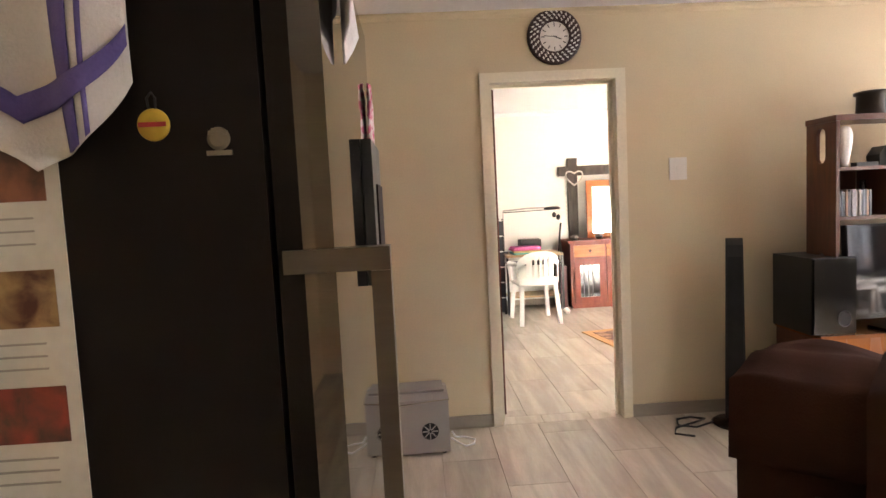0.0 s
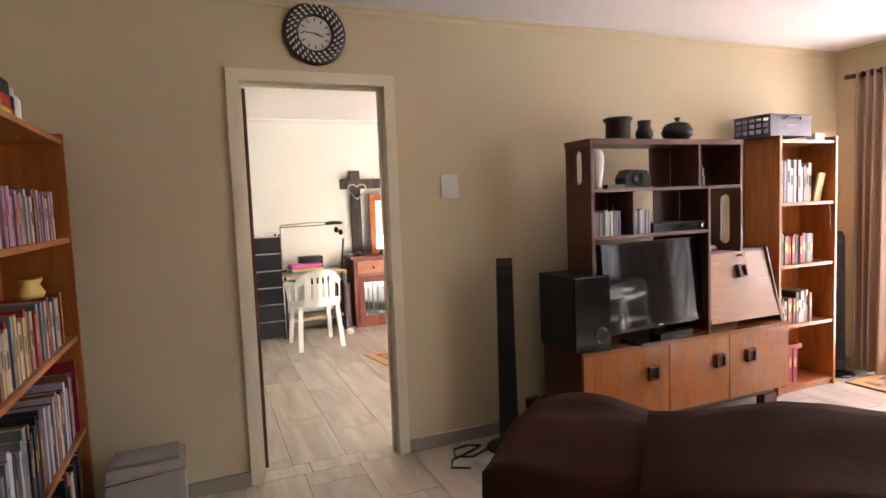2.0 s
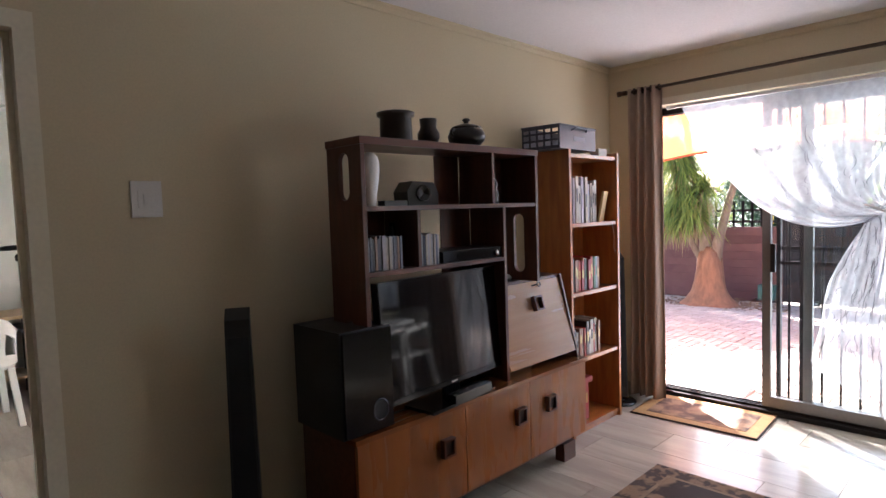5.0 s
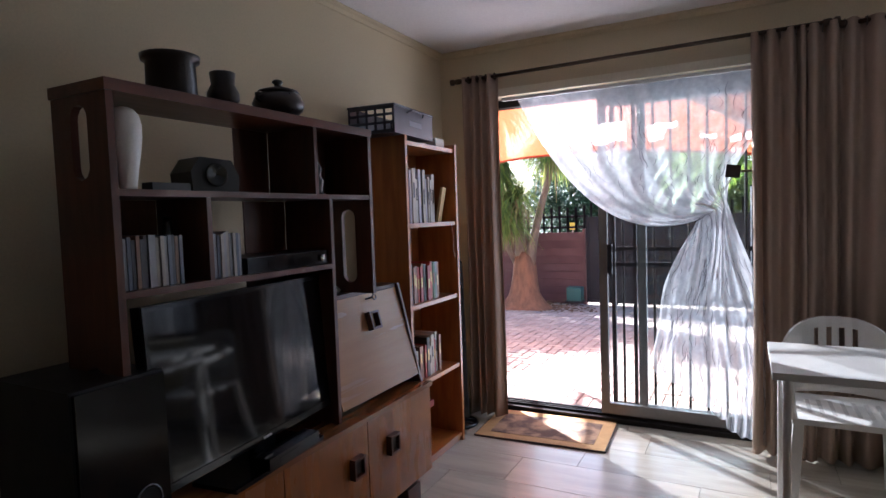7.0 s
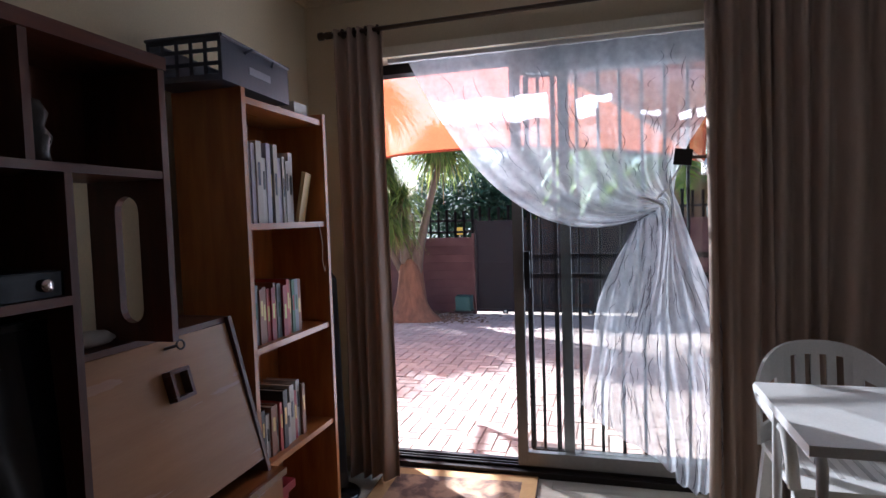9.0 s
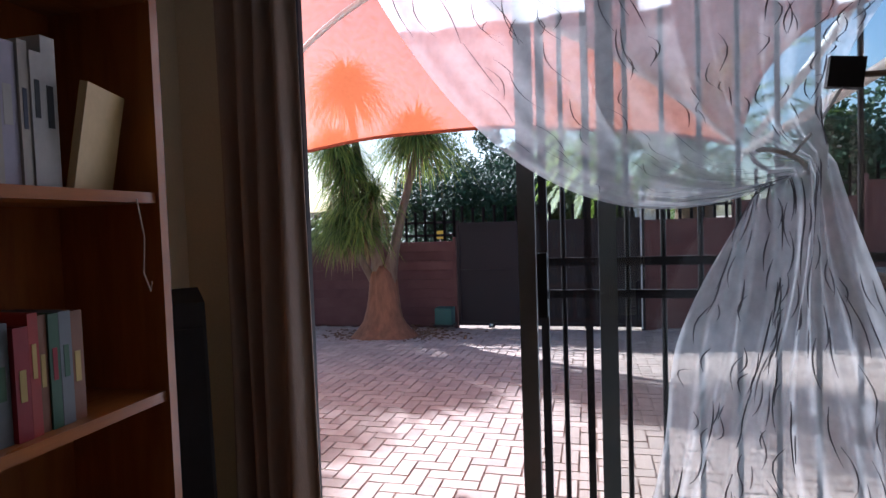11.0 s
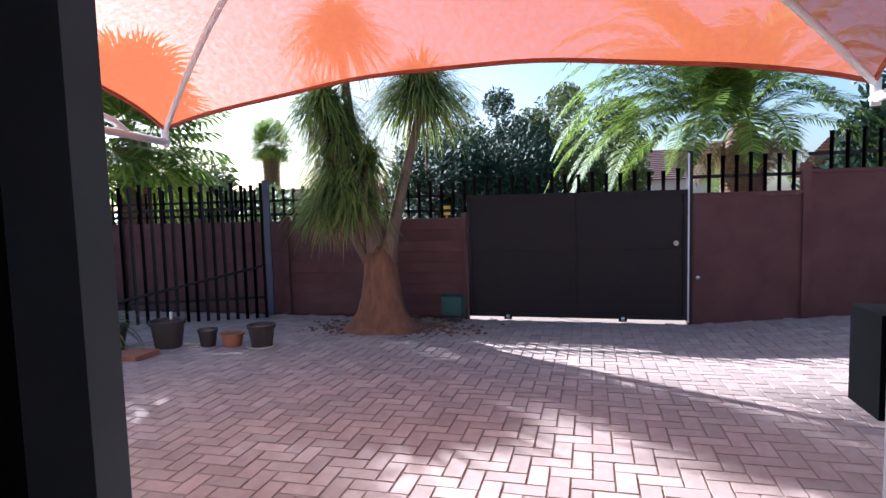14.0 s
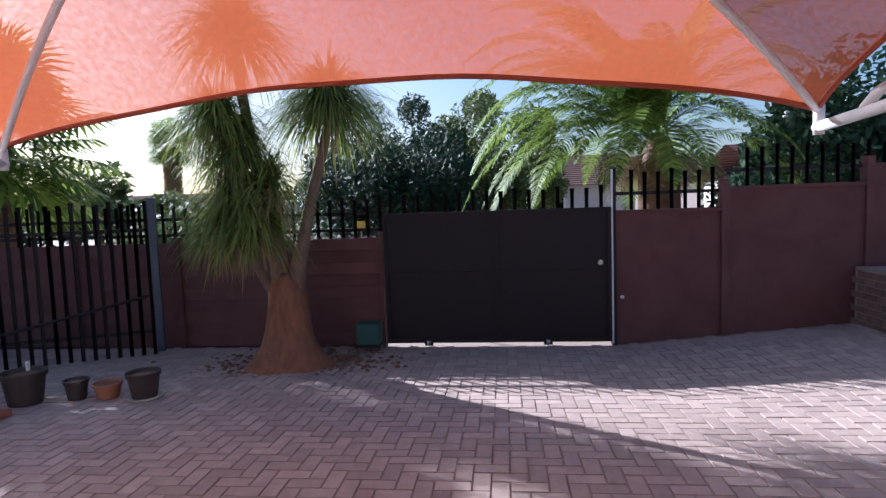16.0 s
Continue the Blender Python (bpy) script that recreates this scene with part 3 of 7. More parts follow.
row_of_books(pose(RX + 0.026, RY + 0.03, 0.89), 0.37, 15, 0.20, 0.16, g, [2, 8, 2, 4, 12, 9, 10], (0.018, 0.028), jitter=0.012)
row_of_books(pose(RX + 0.026, RY + 0.03, 0.475), 0.36, 13, 0.19, 0.16, g, [0, 1, 0, 8, 4, 10, 2], (0.016, 0.034))
for i, (w, dx) in enumerate(((2, 0.03), (2, 0.075), (2, 0.125))):
    book(pose(RX + dx + 0.1, RY + 0.06, 0.05), 0.04, 0.235, 0.18, w, g)
book(pose(RX + 0.11, RY + 0.05, 0.288 + 0.034, 0, 90, 0), 0.034, 0.19, 0.16, 2, g, "lying flat on upright books", False)
cord = part("shelf_cord_loop", tube(bmesh.new(), [(RX + 0.5, RY + 0.005, 1.30), (RX + 0.505, RY - 0.004, 1.22), (RX + 0.498, RY - 0.004, 1.15), (RX + 0.515, RY - 0.004, 1.11), (RX + 0.52, RY - 0.004, 1.13)], 0.0018, 5), colour_of("beige_cord", (0.5, 0.4, 0.3)))
tagged(cord, "thin pale cord hanging off the bookshelf edge", "cord")

# storage basket on the shelf
basket = empty("storage_basket", pose(4.17, 3.70, 1.76, 0, 0, 4), "dark blue-grey plastic basket with slotted sides on the bookshelf", "basket")
bm = bmesh.new()
W_, D_, H_ = 0.44, 0.26, 0.135
box(bm, 0, 0, 0, W_, D_, 0.006)
for z in (0.006, 0.045, 0.085, H_ - 0.018):
    h = 0.018 if z > 0.1 else 0.012
    box(bm, 0, 0, z, 0.005, D_, z + h)
    box(bm, W_ - 0.005, 0, z, W_, D_, z + h)
for i in range(6):
    y = i * (D_ - 0.012) / 5
    for x in (0.0005, W_ - 0.0045):
        box(bm, x, y, 0.006, x + 0.004, y + 0.012, H_ - 0.002)
box(bm, 0.0055, 0, 0.006, W_ - 0.0055, 0.004, H_)
box(bm, 0.0055, D_ - 0.004, 0.006, W_ - 0.0055, D_, H_)
bevelled(bm, 0.001, 1)
BASKET = colour_of("dark_blue_grey_plastic", (0.045, 0.05, 0.075), 0.4)
part("basket_body", bm, BASKET, basket)
part("rim", tube(bmesh.new(), [(0.0, 0, H_), (W_, 0, H_), (W_, D_, H_), (0, D_, H_), (0, 0, H_)], 0.006, 6), BASKET, basket)
block("label_strip", 0.16, -0.0015, 0.05, 0.30, -0.0002, 0.075, colour_of("grey_label", (0.30, 0.30, 0.36)), basket, 0.0)
part("handle", tube(bmesh.new(), [(0.13, -0.004, 0.11), (0.15, -0.02, 0.125), (0.29, -0.02, 0.125), (0.31, -0.004, 0.11)], 0.005, 6), BASKET, basket)
sb = block("small_white_box", 4.66, 3.74, 1.7355, 4.76, 3.80, 1.785, PAPER, None, 0.003)
tagged(sb, "small white carton on top of the bookshelf", "carton")

# second shelf by the fridge, faces the walkway
LX, LY = 0.20, 2.77
left_shelf_pose = pose(LX, LY, 0, 0, 0, 90)      # its -y side looks along +x
pine_bookshelf(left_shelf_pose, 1.2, "tall varnished pine bookshelf packed with books, behind the fridge")
g = "books on the shelf behind the fridge"
L = left_shelf_pose
row_of_books(L @ pose(0.03, 0.02, 1.315), 0.96, 40, 0.18, 0.16, g, [11, 5, 9, 0, 10], (0.016, 0.030), jitter=0.02)
row_of_books(L @ pose(0.03, 0.02, 0.89), 0.96, 40, 0.20, 0.17, g, [8, 0, 7, 9, 10, 2], (0.018, 0.034), jitter=0.02)
row_of_books(L @ pose(0.03, 0.02, 0.475), 1.06, 40, 0.25, 0.19, g, [3, 11, 4, 10, 7, 9, 3], (0.018, 0.036), jitter=0.03)
row_of_books(L @ pose(0.03, 0.02, 0.05), 1.08, 40, 0.30, 0.20, g, [4, 9, 4, 1, 4, 8, 3], (0.022, 0.045), jitter=0.05)
book(L @ pose(1.12, 0.02, 0.475), 0.03, 0.31, 0.20, 2, g)
bag = part("yellow_bag", lathe(bmesh.new(), [(0.0, 0), (0.06, 0.0), (0.07, 0.02), (0.05, 0.05), (0.065, 0.075), (0.03, 0.07), (0, 0.06)], 9, L @ pose(0.86, 0.1, 1.10) @ Matrix.Diagonal((1.2, 0.8, 1, 1))), colour_of("yellow_wrapper", (0.62, 0.42, 0.10), 0.5), smooth=True)
tagged(bag, "crumpled yellow bag lying on the books", "bag")
tin = part("spray_tin", lathe(bmesh.new(), [(0.0, 0), (0.033, 0), (0.033, 0.12), (0.026, 0.135), (0.014, 0.14), (0.014, 0.165), (0, 0.166)], 20, L @ pose(0.95, 0.12, 1.735)), PAPER, smooth=True)
tagged(tin, "white spray tin on top of the bookshelf", "spray tin")
flag = empty("table_flag", L @ pose(0.72, 0.1, 1.735), "small black, red and gold cloth flag on the bookshelf", "flag")
block("stand", -0.03, -0.03, 0, 0.03, 0.03, 0.015, DARKWOOD, flag, 0.003)
part("pole", tube(bmesh.new(), [(0, 0, 0.015), (0.03, 0, 0.2)], 0.003, 6), BRONZE, flag)
for k, (nm, mt) in enumerate((("black_band", BLACK), ("red_band", RED), ("gold_band", YELLOW))):
    cloth_sheet(nm, [[(0.03 + 0.016 * u + 0.0 * v, 0.01 * math.sin(u * 1.1), 0.195 - 0.05 * k - 0.0125 * v - 0.008 * u) for u in range(10)] for v in range(5)], flag, mt, 0.002)

# ---- ice maker ----
ice = empty("ice_maker", pose(0.29, 3.69, 0, 0, 0, 2), "silver grey countertop ice maker standing on the floor", "ice maker")
bm = bmesh.new()
prof = [(0.0, 0.015), (0.26, 0.015), (0.26, 0.30), (0.235, 0.325), (0.12, 0.345), (0.03, 0.335), (0.0, 0.31)]
sides = []
for x in (0.0, 0.30):
    sides.append([bm.verts.new((x, y, z)) for y, z in prof])
for i in range(len(prof)):
    j = (i + 1) % len(prof)
    bm.faces.new((sides[0][i], sides[0][j], sides[1][j], sides[1][i]))
bm.faces.new(sides[0])
bm.faces.new(sides[1])
bevelled(bm, 0.012, 3, 20)
part("casing", bm, SILVERPL, ice, smooth=False)
bm = bmesh.new()
box(bm, 0.02, 0.03, 0.34, 0.28, 0.20, 0.352)
bevelled(bm, 0.005, 2)
part("lid", bm, colour_of("grey_lid_plastic", (0.30, 0.29, 0.28), 0.3), ice, "grey lid")
part("trim_line", tube(bmesh.new(), [(-0.002, 0.262, 0.29), (-0.003, -0.003, 0.285), (0.303, -0.003, 0.305), (0.303, 0.24, 0.312)], 0.004, 6), CHROME, ice)
vent = part("fan_grille", lathe(bmesh.new(), [(0.0, 0.0), (0.046, 0.0), (0.046, 0.003), (0.0, 0.003)], 28, pose(0.195, -0.001, 0.135, 90, 0, 0)), BLACK, ice, "round black fan grille")
for i in range(8):
    block("fan_blade", -0.003, 0.008, 0.003, 0.003, 0.043, 0.0055, SILVERPL, vent, 0.0).matrix_basis = pose(0.195, -0.001, 0.135, 90, 0, 0) @ pose(0, 0, 0, 0, 0, 45 * i)
for x, y in ((0.03, 0.03), (0.27, 0.03), (0.03, 0.23), (0.27, 0.23)):
    part("foot", lathe(bmesh.new(), [(0.0, 0), (0.014, 0), (0.012, 0.016), (0, 0.016)], 12, Matrix.Translation((x, y, 0))), BLACK, ice)
cable = tagged(part("power_cable", tube(bmesh.new(), [(0.60, 3.80, 0.05), (0.63, 3.79, 0.03), (0.68, 3.77, 0.008), (0.73, 3.80, 0.006), (0.74, 3.86, 0.006), (0.69, 3.90, 0.006), (0.63, 3.88, 0.02), (0.61, 3.86, 0.06)], 0.005, 8), WHITEPL, smooth=True), "white power cable coiled beside the ice maker", "cable")
scoop = tagged(part("supply_cable", tube(bmesh.new(), [(0.31, 3.96, 0.22), (0.25, 3.97, 0.2), (0.22, 3.95, 0.12), (0.23, 3.93, 0.03)], 0.006, 8), WHITEPL, smooth=True), "white cable behind the ice maker", "cable")

# ---- clock and switch on the doorway wall ----
clock = empty("wall_clock", pose(1.32, N_WALL - 0.001, 2.285, 90, 0, 0), "round wall clock with a patterned brown and white rim", "clock")
CLOCKRIM = colour_of("dark_brown_rim", (0.05, 0.025, 0.022), 0.4)
part("rim", lathe(bmesh.new(), [(0.0, 0), (0.155, 0), (0.16, 0.012), (0.152, 0.024), (0.09, 0.026), (0.085, 0.014), (0, 0.014)], 48), CLOCKRIM, clock, "dark brown rim", smooth=True)
part("face", lathe(bmesh.new(), [(0.0, 0.0145), (0.084, 0.0145), (0.084, 0.016), (0, 0.016)], 48), PAPER, clock, "white dial")
bm = bmesh.new()
for r, n, s in ((0.138, 30, 0.010), (0.120, 26, 0.011), (0.102, 22, 0.010)):
    for i in range(n):
        a = 2 * math.pi * (i + 0.5 * (r == 0.120)) / n
        box(bm, -s * 0.75, -s * 0.4, 0.0, s * 0.75, s * 0.4, 0.003, Matrix.Translation((r * math.cos(a), r * math.sin(a), 0.0245)) @ pose(0, 0, 0, 0, 0, math.degrees(a) + 45))
part("rim_pattern", bm, PAPER, clock, "white mosaic leaf pattern")
for i in range(12):
    a = 2 * math.pi * i / 12
    block("hour_mark", -0.0025, -0.010, 0.016, 0.0025, 0.010, 0.0168, BLACK, clock, 0).matrix_basis = Matrix.Translation((0.068 * math.sin(a), 0.068 * math.cos(a), 0)) @ pose(0, 0, 0, 0, 0, -math.degrees(a))
block("hour_hand", -0.003, -0.008, 0.018, 0.003, 0.042, 0.019, BLACK, clock, 0).matrix_basis = pose(0, 0, 0, 0, 0, -112)
block("minute_hand", -0.002, -0.012, 0.0195, 0.002, 0.062, 0.0205, BLACK, clock, 0).matrix_basis = pose(0, 0, 0, 0, 0, 85)

switch = empty("light_switch", pose(1.985, N_WALL - 0.001, 1.43), "white plastic light switch plate on the wall", "light switch")
block("plate", 0, -0.008, 0, 0.105, 0.0, 0.132, WHITEPL, switch, 0.004)
block("frame", 0.022, -0.0105, 0.035, 0.083, -0.008, 0.097, WHITEPL, switch, 0.002)
block("rocker", 0.040, -0.014, 0.05, 0.065, -0.0105, 0.082, WHITEPL, switch, 0.002)

# ---- sound system and cables ----


def tower_speaker(m, group="tower speakers"):
    ob = empty("tower_speaker", m, "slim black floor-standing speaker on a round foot", "speaker", group)
    part("base_plate", lathe(bmesh.new(), [(0.0, 0), (0.125, 0), (0.13, 0.006), (0.115, 0.018), (0.05, 0.03), (0.04, 0.045), (0, 0.045)], 32), GLOSSBLACK, ob, smooth=True)
    bm = bmesh.new()
    for x0, x1, y0, y1, z0, z1, s in ((-0.055, 0.055, -0.05, 0.05, 0.045, 1.045, 0.80),):
        v = box(bm, x0, y0, z0, x1, y1, z1)
        for p in v[4:]:
            p.co.x *= s
            p.co.y *= 0.7
        v[4].co.z = v[5].co.z = z1
        v[6].co.z = v[7].co.z = z1 + 0.035
    bevelled(bm, 0.012, 3)
    part("cabinet", bm, BLACK, ob)
    bm = bmesh.new()
    v = box(bm, -0.045, -0.0535, 0.12, 0.045, -0.05, 0.98)
    for p in v[4:]:
        p.co.x *= 0.8
        p.co.y += 0.0142
    part("grille_cloth", bm, material("speaker_cloth", (0.009, 0.009, 0.01), 0.95, scale=10, fine=600, bump=0.5), ob, "black cloth grille")
    return ob


tower_speaker(pose(2.26, 3.84, 0, 0, 0, -28))
tower_speaker(pose(5.08, 3.86, 0, 0, 0, -40))
tagged(part("speaker_cable", tube(bmesh.new(), [(2.14, 3.87, 0.01), (2.02, 3.82, 0.005), (1.93, 3.86, 0.005), (1.96, 3.95, 0.006), (2.05, 3.97, 0.006), (2.12, 3.93, 0.006), (2.03, 3.88, 0.008), (1.90, 3.83, 0.005), (1.86, 3.75, 0.005), (1.95, 3.70, 0.005)], 0.006, 8), BLACK, smooth=True), "black speaker cable lying on the floor", "cable")


def canister(m, r, h):
    ob = empty("canister", m, "glossy black lidded metal canister on the floor", "canister", "canisters by the cabinet")
    part("drum", lathe(bmesh.new(), [(0.0, 0), (r * 0.92, 0), (r * 0.94, 0.004), (r, h * 0.9), (r * 1.02, h * 0.92), (r * 1.02, h * 0.95), (0, h * 0.95)], 28), GLOSSBLACK, ob, smooth=True)
    part("lid", lathe(bmesh.new(), [(r * 1.03, h * 0.951), (r * 1.0, h * 0.97), (r * 0.5, h), (0, h)], 28), GLOSSBLACK, ob, smooth=True)
    part("knob", lathe(bmesh.new(), [(0.0, h), (0.008, h), (0.012, h + 0.012), (0.008, h + 0.02), (0, h + 0.021)], 12), CHROME, ob, smooth=True)


canister(pose(2.40, 3.72, 0), 0.085, 0.30)
canister(pose(2.475, 3.58, 0), 0.075, 0.26)

# ---- wall unit ----
unit = empty("sideboard", pose(0, 0, 0), "low teak veneer sideboard with three doors on block legs", "sideboard")
CX0, CX1, CY0, CY1, CZ0, CZ1 = 2.56, 4.15, 3.545, 3.93, 0.14, 0.565
TOPW = material("teak_top_veneer", (0.30, 0.105, 0.028), 0.25, second=(0.15, 0.045, 0.014), scale=4, stretch=(0.8, 7, 6), fine=40, amount=0.9, bump=0.04, coat=0.4, vary=0.05)
block("top", CX0 - 0.008, CY0 - 0.01, CZ1 - 0.02, CX1 + 0.008, CY1, CZ1, TOPW, unit, 0.004)
block("body", CX0, CY0 + 0.018, CZ0, CX1, CY1 - 0.003, CZ1 - 0.0205, DARKWOOD, unit, 0.002)
HANDLE_IN = colour_of("dark_handle_recess", (0.03, 0.012, 0.008), 0.5)
for (x0, x1), hx in zip(((CX0 + 0.004, 3.155), (3.16, 3.628), (3.633, CX1 - 0.004)), (3.035, 3.545, 3.80)):
    d = block("door", x0, CY0 - 0.001, CZ0 + 0.004, x1, CY0 + 0.0175, CZ1 - 0.0215, TEAK, unit, 0.0025)
    hd = boxes("handle", [(hx - 0.04, CY0 - 0.028, 0.355, hx + 0.03, CY0 - 0.0015, 0.365), (hx - 0.04, CY0 - 0.028, 0.425, hx + 0.03, CY0 - 0.0015, 0.435),
                          (hx - 0.04, CY0 - 0.028, 0.3655, hx - 0.03, CY0 - 0.0015, 0.4245), (hx + 0.02, CY0 - 0.028, 0.3655, hx + 0.03, CY0 - 0.0015, 0.4245)], DARKWOOD, d, 0.002, "square wooden handle")
    block("handle_recess", hx - 0.0295, CY0 - 0.014, 0.366, hx + 0.0195, CY0 - 0.0015, 0.424, HANDLE_IN, d, 0)
for x in (CX0 + 0.06, CX1 - 0.18):
    for y in (CY0 + 0.03, CY1 - 0.11):
        block("leg", x, y, 0, x + 0.11, y + 0.06, 0.10, DARKWOOD, unit, 0.004)
block("leg_rail", CX0 + 0.06, CY0 + 0.05, 0.10, CX1 - 0.07, CY0 + 0.085, 0.1395, DARKWOOD, unit, 0.002)
block("leg_rail", CX0 + 0.06, CY1 - 0.10, 0.10, CX1 - 0.07, CY1 - 0.065, 0.1395, DARKWOOD, unit, 0.002)

hutch = empty("shelf_hutch", pose(0, 0, 0), "dark veneer open shelf hutch standing on the sideboard", "shelf unit")
UX0, UX1, UY0, UY1, UZ1 = 2.665, 3.79, 3.585, 3.815, 1.715


def slotted_panel(name, x, t, z0, z1, slots):
    """Upright panel with long round-ended openings cut through it."""
    bm = bmesh.new()
    yc, hw = (UY0 + UY1) / 2, 0.035
    outline = []
    for s0, s1 in slots:
        outline.append([(yc + hw * math.cos(a), s1 - hw + hw * math.sin(a)) for a in [math.pi * k / 8 for k in range(9)]] + [(yc + hw * math.cos(a), s0 + hw + hw * math.sin(a)) for a in [math.pi + math.pi * k / 8 for k in range(9)]])
    cuts = [z0] + [c for s in slots for c in (s[0] - 0.02, s[1] + 0.02)] + [z1]
    for k in range(0, len(cuts), 2):
        box(bm, x, UY0, cuts[k], x + t, UY1, cuts[k + 1])
    for (s0, s1), ring in zip(slots, outline):
        lo, hi = s0 - 0.02, s1 + 0.02
        frame_pts = []
        for y, z in ring:
            dy, dz = y - yc, z - (lo + hi) / 2
            k = min(((UY1 - UY0) / 2) / max(abs(dy), 1e-6), ((hi - lo) / 2) / max(abs(dz), 1e-6))
            frame_pts.append((yc + dy * k, (lo + hi) / 2 + dz * k))
        corners = [(UY1, hi), (UY0, hi), (UY0, lo), (UY1, lo)]
        for cy, cz in corners:
            i = min(range(len(frame_pts)), key=lambda q: (frame_pts[q][0] - cy) ** 2 + (frame_pts[q][1] - cz) ** 2)
            frame_pts[i] = (cy, cz)
        n = len(ring)
        a = [[bm.verts.new((xx, y, z)) for y, z in pts] for xx in (x, x + t) for pts in (ring, frame_pts)]
        for i in range(n):
            j = (i + 1) % n
            bm.faces.new((a[0][i], a[0][j], a[1][j], a[1][i]))
            bm.faces.new((a[2][i], a[2][j], a[3][j], a[3][i]))
            bm.faces.new((a[0][i], a[0][j], a[2][j], a[2][i]))
            bm.faces.new((a[1][i], a[1][j], a[3][j], a[3][i]))
    return part(name, bm, DARKWOOD_V, hutch)


DARKWOOD_V = material("dark_red_brown_veneer_upright", (0.115, 0.030, 0.012), 0.36, second=(0.06, 0.016, 0.008), scale=5, stretch=(8, 8, 1), fine=40, amount=0.9, bump=0.05, coat=0.12, vary=0.08)
block("top", UX0 - 0.004, UY0 - 0.004, UZ1 - 0.03, UX1 + 0.004, UY1 + 0.004, UZ1, DARKWOOD, hutch, 0.003)
slotted_panel("side_panel", UX0, 0.02, CZ1 + 0.0005, UZ1 - 0.0305, [(0.80, 0.99), (1.47, 1.66)])
slotted_panel("side_panel", UX1 - 0.02, 0.02, 1.036, UZ1 - 0.0305, [(1.08, 1.39)])
SH1, SH2 = 1.445, 1.185
block("shelf", UX0 + 0.0205, UY0 + 0.002, SH1 - 0.018, UX1 - 0.0205, UY1 - 0.004, SH1, DARKWOOD, hutch, 0.002)
block("shelf", UX0 + 0.0205, UY0 + 0.002, SH2 - 0.018, 3.5095, UY1 - 0.004, SH2, DARKWOOD, hutch, 0.002)
block("divider", 3.435, UY0 + 0.003, SH1 + 0.0005, 3.453, UY1 - 0.005, UZ1 - 0.0305, DARKWOOD_V, hutch, 0.002)
block("divider", 3.51, UY0 + 0.003, CZ1 + 0.0005, 3.528, UY1 - 0.005, SH1 - 0.0185, DARKWOOD_V, hutch, 0.002)
block("divider", 2.95, UY0 + 0.003, SH2 + 0.0005, 2.966, UY1 - 0.005, SH1 - 0.0185, DARKWOOD_V, hutch, 0.002)
block("half_back", 3.27, UY1 - 0.0035, SH1 + 0.0005, 3.4345, UY1 + 0.001, UZ1 - 0.0305, DARKWOOD_V, hutch, 0)
block("half_back", 3.53, UY1 - 0.0035, SH1 + 0.0005, UX1 - 0.0205, UY1 + 0.001, UZ1 - 0.0305, DARKWOOD_V, hutch, 0)
block("half_back", 3.30, UY1 - 0.0035, CZ1 + 0.0005, 3.5095, UY1 + 0.001, SH1 - 0.0185, DARKWOOD_V, hutch, 0)
block("half_back", 2.80, UY1 - 0.0035, SH2 + 0.0005, 2.9495, UY1 + 0.001, SH1 - 0.0185, DARKWOOD_V, hutch, 0)

bureau = empty("bureau_box", pose(0, 0, 0), "teak veneer drop-front bureau box with a key in its lock", "bureau")
BX_0, BX_1, BZ = 3.535, 4.135, 1.035
bm = bmesh.new()
yt, yb = 3.70, 3.585
vs = []
for x in (BX_1 - 0.016, BX_1):
    vs.append([bm.verts.new((x, y, z)) for y, z in ((yb - 0.012, CZ1 + 0.001), (CY1 - 0.03, CZ1 + 0.001), (CY1 - 0.03, BZ), (yt - 0.012, BZ))])
for i in range(4):
    bm.faces.new((vs[0][i], vs[0][(i + 1) % 4], vs[1][(i + 1) % 4], vs[1][i]))
bm.faces.new(vs[0])
bm.faces.new(vs[1])
bevelled(bm, 0.002, 1)
part("side_panel", bm, DARKWOOD_V, bureau)
block("top", BX_0, yt, BZ - 0.017, BX_1 - 0.0165, CY1 - 0.03, BZ - 0.001, DARKWOOD, bureau, 0.002)
bm = bmesh.new()
v = box(bm, BX_0, yb, CZ1 + 0.04, BX_1 - 0.0175, yb + 0.018, BZ - 0.018)
for p in v[4:]:
    p.co.y += yt - yb - 0.002
bevelled(bm, 0.002, 1)
# Plainer teak; its paleness also holds the window's sheen, put into the colour.
FLAPW = material("teak_veneer_with_sheen", (0.40, 0.20, 0.09), 0.26, second=(0.32, 0.15, 0.065), scale=3, stretch=(0.6, 5, 9), fine=40, amount=0.6, bump=0.03, coat=0.3)
flap = part("drop_front", bm, FLAPW, bureau, "sloping teak drop front")


def flap_pose(x, z):
    f = (z - CZ1 - 0.04) / (BZ - 0.018 - CZ1 - 0.04)
    return pose(x, yb + f * (yt - yb - 0.002), z, -15, 0, 0)


hd = boxes("handle", [(-0.035, -0.028, -0.04, 0.035, -0.001, -0.03), (-0.035, -0.028, 0.03, 0.035, -0.001, 0.04), (-0.035, -0.028, -0.0295, -0.025, -0.001, 0.0295), (0.025, -0.028, -0.0295, 0.035, -0.001, 0.0295)], DARKWOOD, flap, 0.002, "square wooden handle")
hd.matrix_basis = flap_pose(3.86, 0.90)
ky = part("key", tube(bmesh.new(), [(0, 0, 0), (0, -0.03, 0), (0.006, -0.036, 0.0)], 0.004, 8), BRONZE, flap, "small brass key")
ky.matrix_basis = flap_pose(3.86, 0.995)
